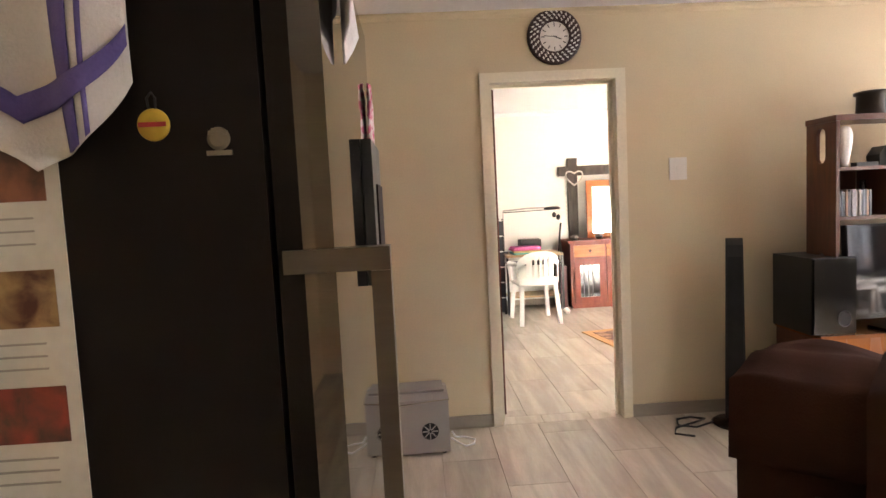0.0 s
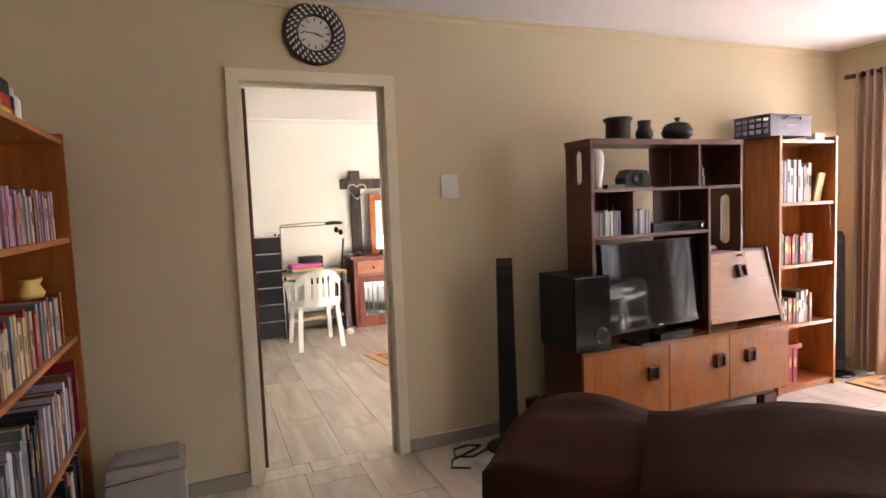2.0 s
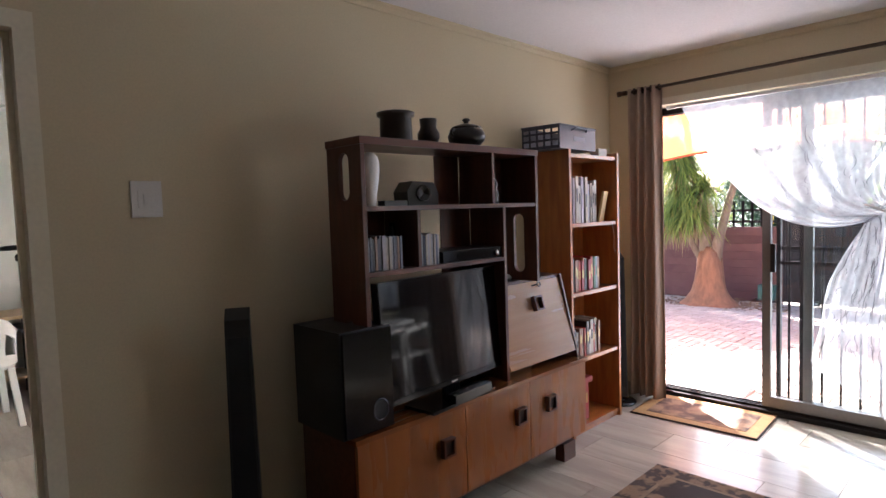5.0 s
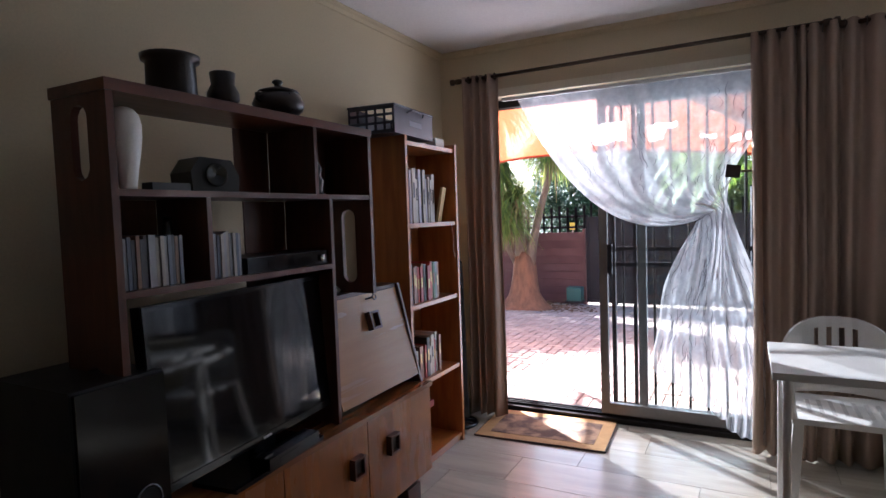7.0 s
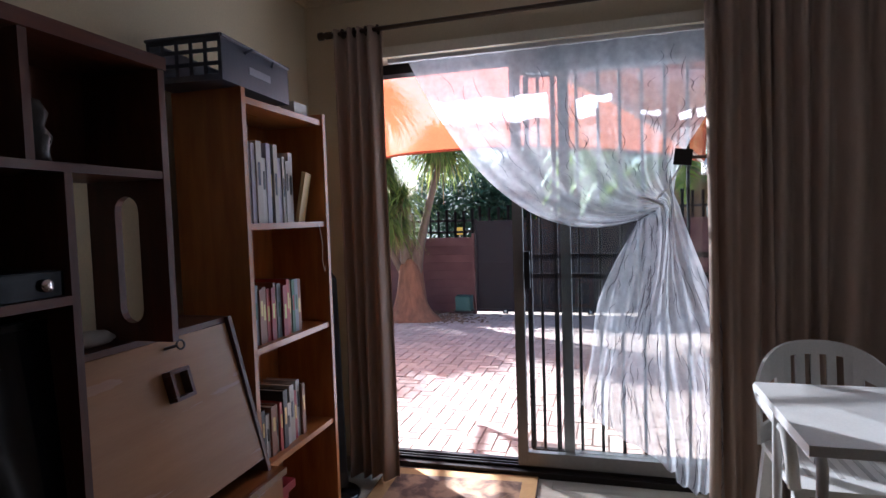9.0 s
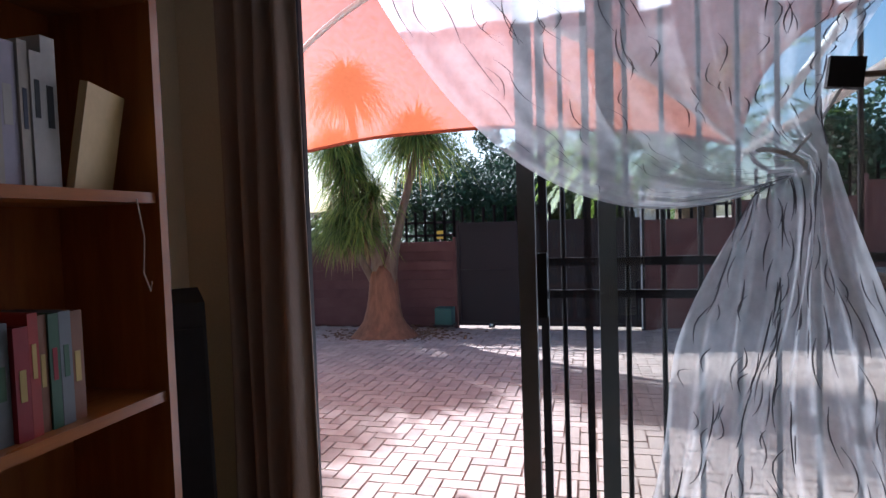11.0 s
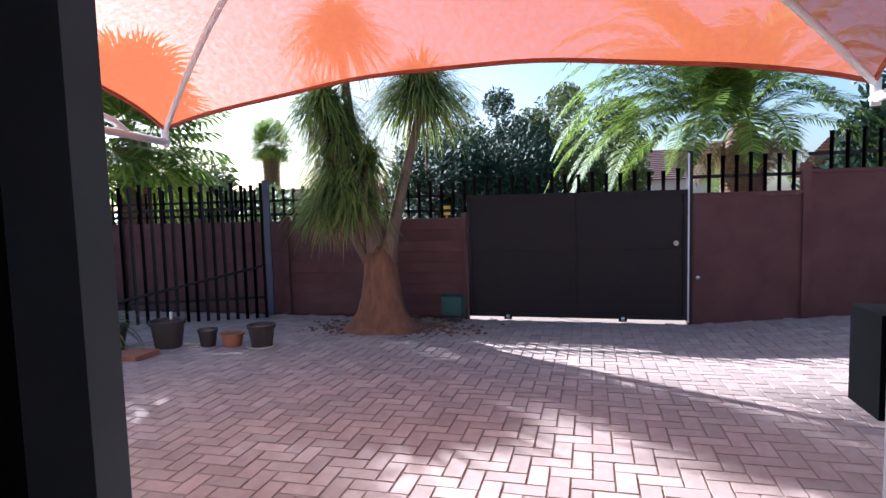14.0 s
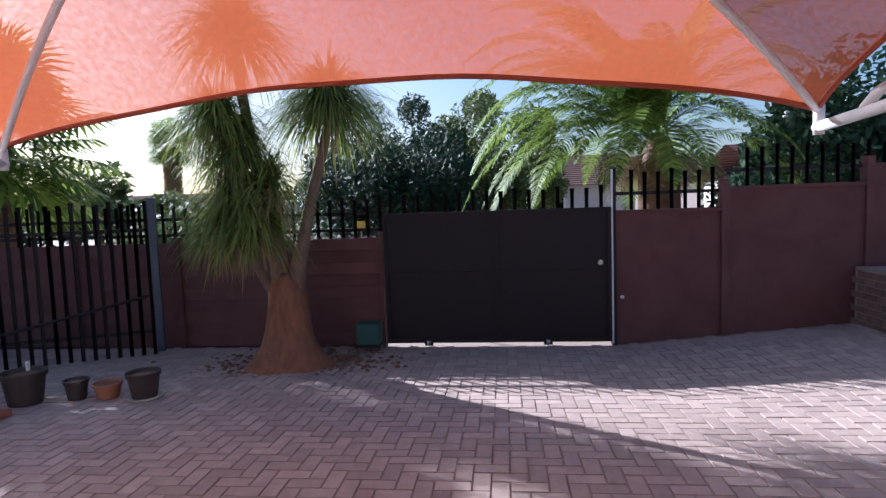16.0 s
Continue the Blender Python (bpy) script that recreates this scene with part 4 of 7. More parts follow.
kb = part("key_bow", tube(bmesh.new(), [(0.02 + 0.014 * math.cos(a), -0.034, 0.012 * math.sin(a)) for a in [2 * math.pi * k / 12 for k in range(13)]], 0.003, 6), BRONZE, flap)
kb.matrix_basis = flap_pose(3.86, 0.995)
stone = part("shell_stone", lathe(bmesh.new(), [(0.0, 0), (0.07, 0.003), (0.085, 0.012), (0.06, 0.03), (0.0, 0.036)], 14, pose(3.70, 3.78, BZ - 0.001) @ Matrix.Diagonal((1, 0.6, 1, 1))), colour_of("pale_stone", (0.5, 0.46, 0.4), 0.8), smooth=True)
tagged(stone, "flat pale stone lying on the bureau", "stone")

sub = empty("subwoofer", pose(2.52, 3.555, CZ1 + 0.001), "large black subwoofer box with a chrome-ringed port", "subwoofer")
block("cabinet", 0, 0.012, 0.0, 0.24, 0.34, 0.41, BLACK, sub, 0.006)
block("front_panel", 0.006, -0.002, 0.006, 0.234, 0.0115, 0.404, GLOSSBLACK, sub, 0.004)
part("port_ring", tube(bmesh.new(), [(0.17 + 0.036 * math.cos(a), -0.004, 0.085 + 0.042 * math.sin(a)) for a in [2 * math.pi * k / 28 for k in range(29)]], 0.003, 8), colour_of("dark_chrome_ring", (0.16, 0.17, 0.2), 0.25, metal=0.9), sub, "dark chrome ring", smooth=True)
part("port", lathe(bmesh.new(), [(0.0, 0), (0.035, 0), (0.035, 0.002), (0, 0.002)], 24, pose(0.17, -0.002, 0.085, 90, 0, 0)), BLACK, sub)

tv = empty("television", pose(3.145, 3.60, CZ1, 0, 0, 5), "flat black television on a low stand, switched off", "television")
tw, th = 0.84, 0.50
bm = bmesh.new()
box(bm, -tw / 2, 0, 0.075, tw / 2, 0.035, 0.075 + th)
box(bm, -0.25, 0.036, 0.12, 0.25, 0.065, 0.40)
bevelled(bm, 0.006, 2)
part("back_case", bm, BLACK, tv)
boxes("bezel", [(-tw / 2, -0.007, 0.075, tw / 2, -0.0005, 0.098), (-tw / 2, -0.007, 0.563, tw / 2, -0.0005, 0.575), (-tw / 2, -0.007, 0.0985, -tw / 2 + 0.012, -0.0005, 0.5625), (tw / 2 - 0.012, -0.007, 0.0985, tw / 2, -0.0005, 0.5625)], GLOSSBLACK, tv, 0.001)
block("screen", -tw / 2 + 0.0125, -0.004, 0.099, tw / 2 - 0.0125, -0.0005, 0.562, SCREEN, tv, 0)
block("brand_bar", -0.02, -0.008, 0.083, 0.02, -0.0072, 0.09, SILVERPL, tv, 0)
bm = bmesh.new()
box(bm, -0.22, -0.07, 0.0005, 0.22, 0.10, 0.014)
box(bm, -0.05, 0.005, 0.0145, 0.05, 0.03, 0.0745)
bevelled(bm, 0.004, 2)
part("stand", bm, GLOSSBLACK, tv)
for piece in tv.children:
    if not piece.name.startswith("stand"):
        piece.matrix_basis = pose(0, 0, 0.075, -3.5, 0, 0) @ pose(0, 0, -0.075)
bar = empty("sound_bar", pose(3.19, 3.548, CZ1 + 0.0145, 0, 0, 5), "slim black media player in front of the television", "media player")
block("casing", -0.13, -0.03, 0.0005, 0.13, 0.03, 0.038, GLOSSBLACK, bar, 0.004)
block("display", -0.08, -0.0312, 0.01, 0.02, -0.0302, 0.026, SCREEN, bar, 0)

deck = empty("video_deck", pose(3.105, UY0 + 0.004, SH2), "silver and black video recorder on the hutch shelf", "video recorder")
block("casing", 0.0, 0.02, 0.0005, 0.40, 0.21, 0.052, BLACK, deck, 0.003)
block("front_panel", 0.0, 0.012, 0.002, 0.40, 0.0195, 0.05, GLOSSBLACK, deck, 0.002)
block("display", 0.09, 0.0105, 0.014, 0.30, 0.0118, 0.036, SCREEN, deck, 0)
part("dial", lathe(bmesh.new(), [(0.0, 0), (0.013, 0), (0.012, 0.01), (0, 0.01)], 18, pose(0.36, 0.012, 0.025, 90, 0, 0)), CHROME, deck, smooth=True)

CDS = [material("disc_case_%d" % i, c, 0.25, scale=30, bump=0.0) for i, c in enumerate(((0.34, 0.34, 0.38), (0.10, 0.12, 0.18), (0.40, 0.37, 0.34), (0.04, 0.045, 0.07), (0.26, 0.16, 0.12)))]


def disc_cases(x0, n, tall=0.135, base=SH2):
    for i in range(n):
        c = random.choice(CDS)
        ob = block("disc_case", 0, 0, 0, 0.0105, 0.11, tall + random.uniform(-0.006, 0.006), c, None, 0.0008)
        ob.matrix_basis = pose(x0 + i * 0.0118, UY0 + 0.02 + random.uniform(0, 0.006), base + 0.0005)
        tagged(ob, "thin plastic music disc case standing on the hutch shelf", "disc case", "disc cases")


disc_cases(2.70, 15)
disc_cases(2.985, 9)

bottle = part("dark_bottle", lathe(bmesh.new(), [(0.0, 0), (0.03, 0), (0.032, 0.01), (0.032, 0.10), (0.018, 0.13), (0.012, 0.17), (0.013, 0.19), (0, 0.19)], 18, pose(2.905, UY0 + 0.12, SH2 + 0.0005)), GLOSSBLACK, smooth=True)
tagged(bottle, "dark glass bottle on the hutch shelf", "bottle")

owl = part("owl_figurine", lathe(bmesh.new(), [(0.0, 0.0), (0.021, 0.0), (0.023, 0.012), (0.028, 0.05), (0.037, 0.10), (0.042, 0.14), (0.042, 0.17), (0.036, 0.195), (0.024, 0.209), (0.010, 0.214), (0, 0.215)], 22, pose(2.745, UY0 + 0.05, SH1 + 0.0005) @ Matrix.Diagonal((1, 0.8, 1, 1))), WHITEPL, smooth=True)
tagged(owl, "tall white glazed bird figurine on the hutch shelf", "figurine")
cs = empty("centre_speaker", pose(3.03, UY0 + 0.05, SH1 + 0.0005, 0, 0, -10), "small black centre speaker on the hutch shelf", "speaker")
bm = bmesh.new()
prof = [(-0.075, 0), (0.075, 0), (0.08, 0.05), (0.055, 0.098), (-0.05, 0.105), (-0.08, 0.06)]
vv = [[bm.verts.new((x, y, z)) for x, z in prof] for y in (0, 0.12)]
for i in range(6):
    bm.faces.new((vv[0][i], vv[0][(i + 1) % 6], vv[1][(i + 1) % 6], vv[1][i]))
bm.faces.new(vv[0])
bm.faces.new(vv[1])
bevelled(bm, 0.006, 2)
part("cabinet", bm, BLACK, cs)
part("driver", lathe(bmesh.new(), [(0.0, 0.0), (0.03, 0.004), (0.036, 0.006), (0.036, 0), (0, 0)], 22, pose(0.0, -0.0005, 0.052, 90, 0, 0)), GLOSSBLACK, cs, smooth=True)
tray = block("remote_control", 2.80, UY0 + 0.03, SH1 + 0.0005, 2.92, UY0 + 0.075, SH1 + 0.022, BLACK, None, 0.006)
tagged(tray, "black remote control lying on the hutch shelf", "remote control")
fig = part("carved_figure", lathe(bmesh.new(), [(0.0, 0), (0.03, 0), (0.026, 0.02), (0.033, 0.05), (0.02, 0.07), (0.028, 0.095), (0.015, 0.12), (0, 0.125)], 14, pose(3.49, UY0 + 0.05, SH1 + 0.0005)), CLAY, smooth=True)
tagged(fig, "small dark carved figure on the hutch shelf", "figurine")


def clay_pot(x, profile, label, lid=None, handles=False):
    ob = empty("clay_pot", pose(x, UY0 + 0.11, UZ1 + 0.0005), label, "pot", "black clay pots")
    part("body", lathe(bmesh.new(), profile, 32), CLAY, ob, smooth=True)
    if lid:
        part("lid", lathe(bmesh.new(), lid, 32), CLAY, ob, smooth=True)
    if handles:
        for s in (-1, 1):
            part("handle", tube(bmesh.new(), [(s * 0.085, 0, 0.05), (s * 0.105, 0, 0.06), (s * 0.105, 0, 0.075), (s * 0.083, 0, 0.082)], 0.007, 8), CLAY, ob, smooth=True)
    return ob


clay_pot(2.94, [(0.0, 0), (0.066, 0), (0.07, 0.008), (0.068, 0.105), (0.080, 0.11), (0.082, 0.125), (0.074, 0.128), (0.064, 0.115), (0.06, 0.02), (0, 0.018)], "black clay pot with straight sides on the hutch")
clay_pot(3.13, [(0.0, 0), (0.034, 0), (0.05, 0.03), (0.05, 0.05), (0.036, 0.078), (0.04, 0.115), (0.036, 0.117), (0.03, 0.08), (0.03, 0.02), (0, 0.018)], "small waisted black clay vase on the hutch")
clay_pot(3.38, [(0.0, 0), (0.05, 0), (0.085, 0.03), (0.092, 0.055), (0.08, 0.082), (0.07, 0.09), (0, 0.09)], "round lidded black clay casserole on the hutch",
         [(0.0, 0.0905), (0.076, 0.0905), (0.07, 0.1), (0.03, 0.113), (0.012, 0.116), (0.012, 0.124), (0.02, 0.132), (0.014, 0.14), (0, 0.142)], True)

# ---- sliding door, gate, curtains ----
DXC = 5.52
slide = tagged(empty("door_2", pose(0, 0, 0), "bronze aluminium sliding glass door standing half open", "sliding door"), kind="structure")
bm = bmesh.new()
box(bm, DXC - 0.045, SY0, STOP - 0.05, DXC + 0.042, SY1, STOP - 0.001)
box(bm, DXC - 0.045, SY1 - 0.035, 0.03, DXC + 0.01, SY1, STOP - 0.0505)
box(bm, DXC - 0.045, SY0, 0.03, DXC + 0.042, SY0 + 0.04, STOP - 0.0505)
bevelled(bm, 0.003, 1)
part("outer_frame", bm, ALU, slide, "dark bronze frame")
bm = bmesh.new()
box(bm, DXC - 0.07, SY0, 0.0, DXC + 0.10, SY1, 0.03)
for dx in (-0.03, 0.0, 0.035):
    box(bm, DXC + dx, SY0 + 0.041, 0.0305, DXC + dx + 0.008, SY1 - 0.036, 0.045)
part("sill_track", bm, ALU, slide, "aluminium threshold with rails")
GLASS = bpy.data.materials.new("clear_glass")
GLASS.use_nodes = True
_g = GLASS.node_tree
_g.nodes.remove(_g.nodes["Principled BSDF"])
_tr, _gl, _mx, _fr = (_g.nodes.new(n) for n in ("ShaderNodeBsdfTransparent", "ShaderNodeBsdfGlossy", "ShaderNodeMixShader", "ShaderNodeFresnel"))
_gl.inputs["Roughness"].default_value = 0.02
_tr.inputs["Color"].default_value = (0.93, 0.95, 0.94, 1)
_g.links.new(_fr.outputs[0], _mx.inputs[0])
_g.links.new(_tr.outputs[0], _mx.inputs[1])
_g.links.new(_gl.outputs[0], _mx.inputs[2])
_g.links.new(_mx.outputs[0], _g.nodes["Material Output"].inputs["Surface"])


def sash(y0, y1, x, mat, name):
    ob = boxes(name, [(x - 0.018, y0, 0.046, x + 0.018, y0 + 0.05, STOP - 0.052), (x - 0.018, y1 - 0.05, 0.046, x + 0.018, y1, STOP - 0.052),
                      (x - 0.018, y0 + 0.0505, 0.046, x + 0.018, y1 - 0.0505, 0.115), (x - 0.018, y0 + 0.0505, STOP - 0.11, x + 0.018, y1 - 0.0505, STOP - 0.052)], mat, slide, 0.003)
    gl = block("pane", x - 0.003, y0 + 0.045, 0.11, x + 0.003, y1 - 0.045, STOP - 0.105, GLASS, ob, 0)
    gl.visible_shadow = False
    return ob


sash(SY0 + 0.041, 2.80, DXC + 0.026, ALUG, "fixed_sash")
leaf = sash(2.02, 3.03, DXC - 0.014, ALUG, "sliding_sash")
block("sash_handle", DXC - 0.058, 2.946, 0.95, DXC - 0.0325, 2.974, 1.135, BLACK, leaf, 0.006, "black pull handle")

# folding security gate drawn behind the glass
gate_in = empty("security_gate", pose(0, 0, 0), "black steel security gate with upright bars behind the glass", "security gate")
GX = DXC + 0.10
for z in (0.985, 1.085):
    block("cross_bar", GX - 0.008, SY0 + 0.05, z, GX + 0.008, 2.95, z + 0.026, GATEBLACK, gate_in, 0.002)
for z in (0.06, STOP - 0.10):
    block("rail", GX - 0.015, SY0 + 0.02, z, GX + 0.015, 2.97, z + 0.03, GATEBLACK, gate_in, 0.002)
for yy in [2.905] + [2.715 - 0.103 * k for k in range(8)]:
    part("bar", tube(bmesh.new(), [(GX, yy, 0.09), (GX, yy, STOP - 0.10)], 0.008, 8), GATEBLACK, gate_in, smooth=True)
block("middle_post", GX - 0.012, 2.820, 0.0905, GX + 0.012, 2.842, STOP - 0.1005, GATEBLACK, gate_in, 0.002)
DARKSTEEL = material("matt_black_steel", (0.008, 0.008, 0.009), 0.8, scale=9, bump=0.05, spec=0.04)
block("lock_box", GX - 0.03, 2.978, 0.975, GX + 0.03, 3.006, 1.065, DARKSTEEL, gate_in, 0.004)
block("gate_keep", 5.402, 3.695, 0.0, 5.468, SY1 - 0.001, STOP - 0.001, DARKSTEEL, gate_in, 0.004, "black steel closing post")
for y in (SY0 + 0.03, 2.965):
    block("end_post", GX - 0.018, y - 0.012, 0.0905, GX + 0.018, y + 0.012, STOP - 0.1005, GATEBLACK, gate_in, 0.002)
for y in (2.2, 2.7):
    block("floor_bracket", GX - 0.02, y, 0.0, GX + 0.02, y + 0.03, 0.0595, GATEBLACK, gate_in, 0.002)

# side window
win = tagged(empty("window_1", pose(0, 0, 0), "bronze aluminium window with net curtain", "window"), kind="structure")
boxes("window_frame", [(DXC - 0.02, WY0, WZ0, DXC + 0.02, WY1, WZ0 + 0.04), (DXC - 0.02, WY0, WZ1 - 0.04, DXC + 0.02, WY1, WZ1), (DXC - 0.02, WY0, WZ0 + 0.0405, DXC + 0.02, WY0 + 0.04, WZ1 - 0.0405),
                       (DXC - 0.02, WY1 - 0.04, WZ0 + 0.0405, DXC + 0.02, WY1, WZ1 - 0.0405), (DXC - 0.02, 0.88, WZ0 + 0.0405, DXC + 0.02, 0.92, WZ1 - 0.0405)], ALU, win, 0.003)
for a, b in ((WY0 + 0.041, 0.879), (0.921, WY1 - 0.041)):
    gl = block("pane", DXC - 0.003, a, WZ0 + 0.041, DXC + 0.003, b, WZ1 - 0.041, GLASS, win, 0)
    gl.visible_shadow = False
block("window_sill", E_WALL - 0.03, WY0 - 0.03, WZ0 - 0.03, DXC - 0.0205, WY1 + 0.03, WZ0 - 0.001, TRIM, win, 0.004)
# painted lintel strip over the door
structure(block("trim_lintel", E_WALL - 0.012, SY0 - 0.04, STOP, E_WALL - 0.0005, SY1 + 0.03, STOP + 0.05, TRIM, bevel=0.003), "cream painted strip above the sliding door", "trim")

ROD_X, ROD_Z = 5.265, 2.225


def curtain_rod(y0, y1):
    ob = empty("curtain_rod", pose(0, 0, 0), "dark bronze curtain rod on wall brackets", "curtain rod", "curtain rods")
    part("rod", tube(bmesh.new(), [(ROD_X, y0, ROD_Z + 0.02), (ROD_X, y1, ROD_Z)], 0.011, 12), BRONZE, ob, smooth=True)
    for y, s in ((y0, -1), (y1, 1)):
        part("finial", lathe(bmesh.new(), [(0.0, 0), (0.016, 0), (0.018, 0.03), (0.012, 0.04), (0.02, 0.05), (0.02, 0.07), (0, 0.075)], 16, Matrix.Translation((ROD_X, y, ROD_Z + (0.02 if s < 0 else 0))) @ pose(0, 0, 0, -90 * s, 0, 0)), BRONZE, ob, smooth=True)
    for y in (y1 - 0.06, y0 + 0.06):
        bm = bmesh.new()
        box(bm, ROD_X - 0.004, y - 0.006, ROD_Z - 0.016, E_WALL - 0.005, y + 0.006, ROD_Z - 0.004)
        box(bm, E_WALL - 0.006, y - 0.018, ROD_Z - 0.04, E_WALL - 0.0005, y + 0.018, ROD_Z + 0.04)
        part("bracket", bm, BRONZE, ob)


curtain_rod(1.86, 3.86)
curtain_rod(-0.1, 1.72)


def curtain(y0, y1, folds, label, amp=0.035, seed=1, x=ROD_X, bottom=0.02, narrow=0.0):
    """Heavy cloth in upright folds hanging off a rod."""
    rnd = random.Random(seed)
    n, k = folds * 10, 14
    ph = [rnd.uniform(-0.5, 0.5) for _ in range(folds + 2)]
    rows = []
    for j in range(k + 1):
        v = j / k
        row = []
        for i in range(n + 1):
            u = i / n
            f = folds * max(0.0, min(1.0, u + 0.045 * math.sin(8.3 * u + seed) * math.sin(math.pi * u) + 0.015 * math.sin(v * 3 + seed) * math.sin(math.pi * u)))
            a = amp * (0.75 + 0.35 * v) * math.sin(2 * math.pi * f + 0.5 * math.sin(f * 1.3 + seed) + 0.35 * v * ph[min(int(f), folds)])
            y = y0 + (y1 - y0) * u + 0.006 * math.sin(v * 5 + f * 2) + narrow * v * (0.5 - u)
            row.append((x + a + 0.006 * math.sin(v * 4 + u * 7), y, 2.245 - v * (2.245 - bottom)))
        rows.append(row)
    ob = empty("curtain", pose(0, 0, 0), label, "curtain", "beige curtains")
    cloth_sheet("cloth", rows, ob, CURTAIN, 0.003)
    for i in range(folds):
        y = y0 + (y1 - y0) * (i + 0.25) / folds
        part("eyelet", lathe(bmesh.new(), [(0.016, 0), (0.024, 0.0), (0.024, 0.003), (0.016, 0.003)], 14, Matrix.Translation((x, y, ROD_Z)) @ pose(0, 0, 0, 90, 0, 0)), BRONZE, ob)


curtain(3.605, 3.85, 4, "beige cloth curtain drawn aside beside the sliding door", seed=2)
curtain(1.885, 2.17, 4, "beige cloth curtain gathered beside the sliding door", 0.04, seed=5)
curtain(1.48, 1.93, 5, "beige cloth curtain hanging between door and window", 0.04, seed=7)
curtain(-0.08, 0.22, 5, "beige cloth curtain hanging beside the window", 0.04, seed=9)

LACE = see_through("white_net_cloth", (0.92, 0.92, 0.95), 0.57, 0.75)
THREAD = colour_of("grey_embroidery_thread", (0.16, 0.15, 0.17), 0.7)
net = empty("net_curtain", pose(0, 0, 0), "white embroidered net curtain tied to one side of the door", "net curtain")
TIE = Vector((5.29, 2.375, 1.345))


def bez(a, b, c, d, t):
    s = 1 - t
    return a * s ** 3 + b * (3 * s * s * t) + c * (3 * s * t * t) + d * t ** 3


def net_point(u, v):
    """u from the free edge to the wall side, v from the rail down; v=0.5 is the tie."""
    fold = math.sin(u * 62 + 1.3 * math.sin(u * 9)) * 0.5 + math.sin(u * 31 + 2) * 0.5
    top = Vector((5.335, 3.50 - 1.43 * u, 2.085))
    tie = TIE + Vector((0.03 * math.sin(u * 20), -0.10 * u + 0.02, -0.05 + 0.09 * u))
    if v <= 0.5:
        t = v * 2
        sag = (1 - u) ** 0.8
        p1 = top + Vector((0, -0.25 * sag, -0.42 - 0.115 * sag))
        p2 = tie + Vector((0, 0.52 * sag - 0.02, 0.30 - 0.50 * sag))
        p = bez(top, p1, p2, tie, t)
        amp = 0.013 * (1 - t) + 0.02 * t
        return p + Vector((amp * fold, 0, 0))
    t = (v - 0.5) * 2
    wide = 0.18 + 0.46 * math.sin(min(1.0, t * 1.6) * math.pi / 2) - 0.22 * max(0, t - 0.45)
    bottom = 0.40 * (1 - u) ** 1.5 * (1 if u < 0.55 else 0.6)
    z = tie.z - t * (tie.z - 0.04 - bottom)
    y = tie.y + (0.62 - u) * wide * (0.35 + t * 0.75) + 0.02 * math.sin(t * 7 + u * 8)
    return Vector((TIE.x + 0.024 * fold * (0.5 + t) + 0.015 * math.sin(t * 5 + u * 11), y - 0.06 * t, z))


cloth_sheet("net_cloth", [[net_point(i / 110, j / 56) for i in range(111)] for j in range(57)], net, LACE, 0.0)
net.children[0].modifiers.clear()
bm = bmesh.new()
rnd = random.Random(4)
for i in range(300):
    u, v = rnd.uniform(0.03, 0.97), rnd.uniform(0.02, 0.97)
    du, dv, bend = rnd.uniform(-0.02, 0.02), rnd.uniform(0.02, 0.06), rnd.uniform(-0.03, 0.03)
    pts = []
    for k in range(6):
        t = k / 5
        a = net_point(min(1, max(0, u + du * t + bend * math.sin(t * 3.14))), min(1, v + dv * t))
        pts.append(a + Vector((-0.003, 0, 0)))
    prev = None
    for k, p in enumerate(pts):
        w = 0.0018 * math.sin(math.pi * (0.12 + 0.8 * k / 5))
        cur = (bm.verts.new(p + Vector((0, w, 0.3 * w))), bm.verts.new(p - Vector((0, w, 0.3 * w))))
        if prev:
            bm.faces.new((prev[0], prev[1], cur[1], cur[0]))
        prev = cur
tagged(part("embroidery", bm, THREAD, net, "dark curling embroidery strokes"), kind="stuff")
part("tie_cord", tube(bmesh.new(), [TIE + Vector((-0.05 * math.cos(a) * 1.0, 0.02 + 0.055 * math.sin(a), 0.03 * math.sin(a + 0.6))) for a in [2 * math.pi * k / 14 for k in range(15)]], 0.006, 6), CLOTHW, net)
part("tie_ribbon", tube(bmesh.new(), [TIE + Vector((-0.02, 0.0, 0.01)), (5.285, 2.32, 1.42), (5.285, 2.268, 1.505)], 0.004, 6), CLOTHW, net)
structure(block("trim_net_rail", 5.318, SY0 + 0.02, 2.075, 5.345, 3.595, 2.095, WHITEPL, bevel=0.002), "white net curtain rail", "rail")
hook = empty("curtain_holdback", pose(5.285, 2.262, 1.538), "dark square wooden curtain holdback knob", "holdback")
bm = bmesh.new()
box(bm, -0.014, -0.036, -0.034, 0.012, 0.036, 0.034, pose(0, 0, 0, 7, 0, 0))
bevelled(bm, 0.006, 2)
part("knob", bm, colour_of("near_black_wood", (0.02, 0.014, 0.012), 0.5), hook)
part("stem", tube(bmesh.new(), [(0.0125, 0, 0), (0.03, -0.04, 0), (0.058, -0.30, 0.0)], 0.007, 8), BRONZE, hook)
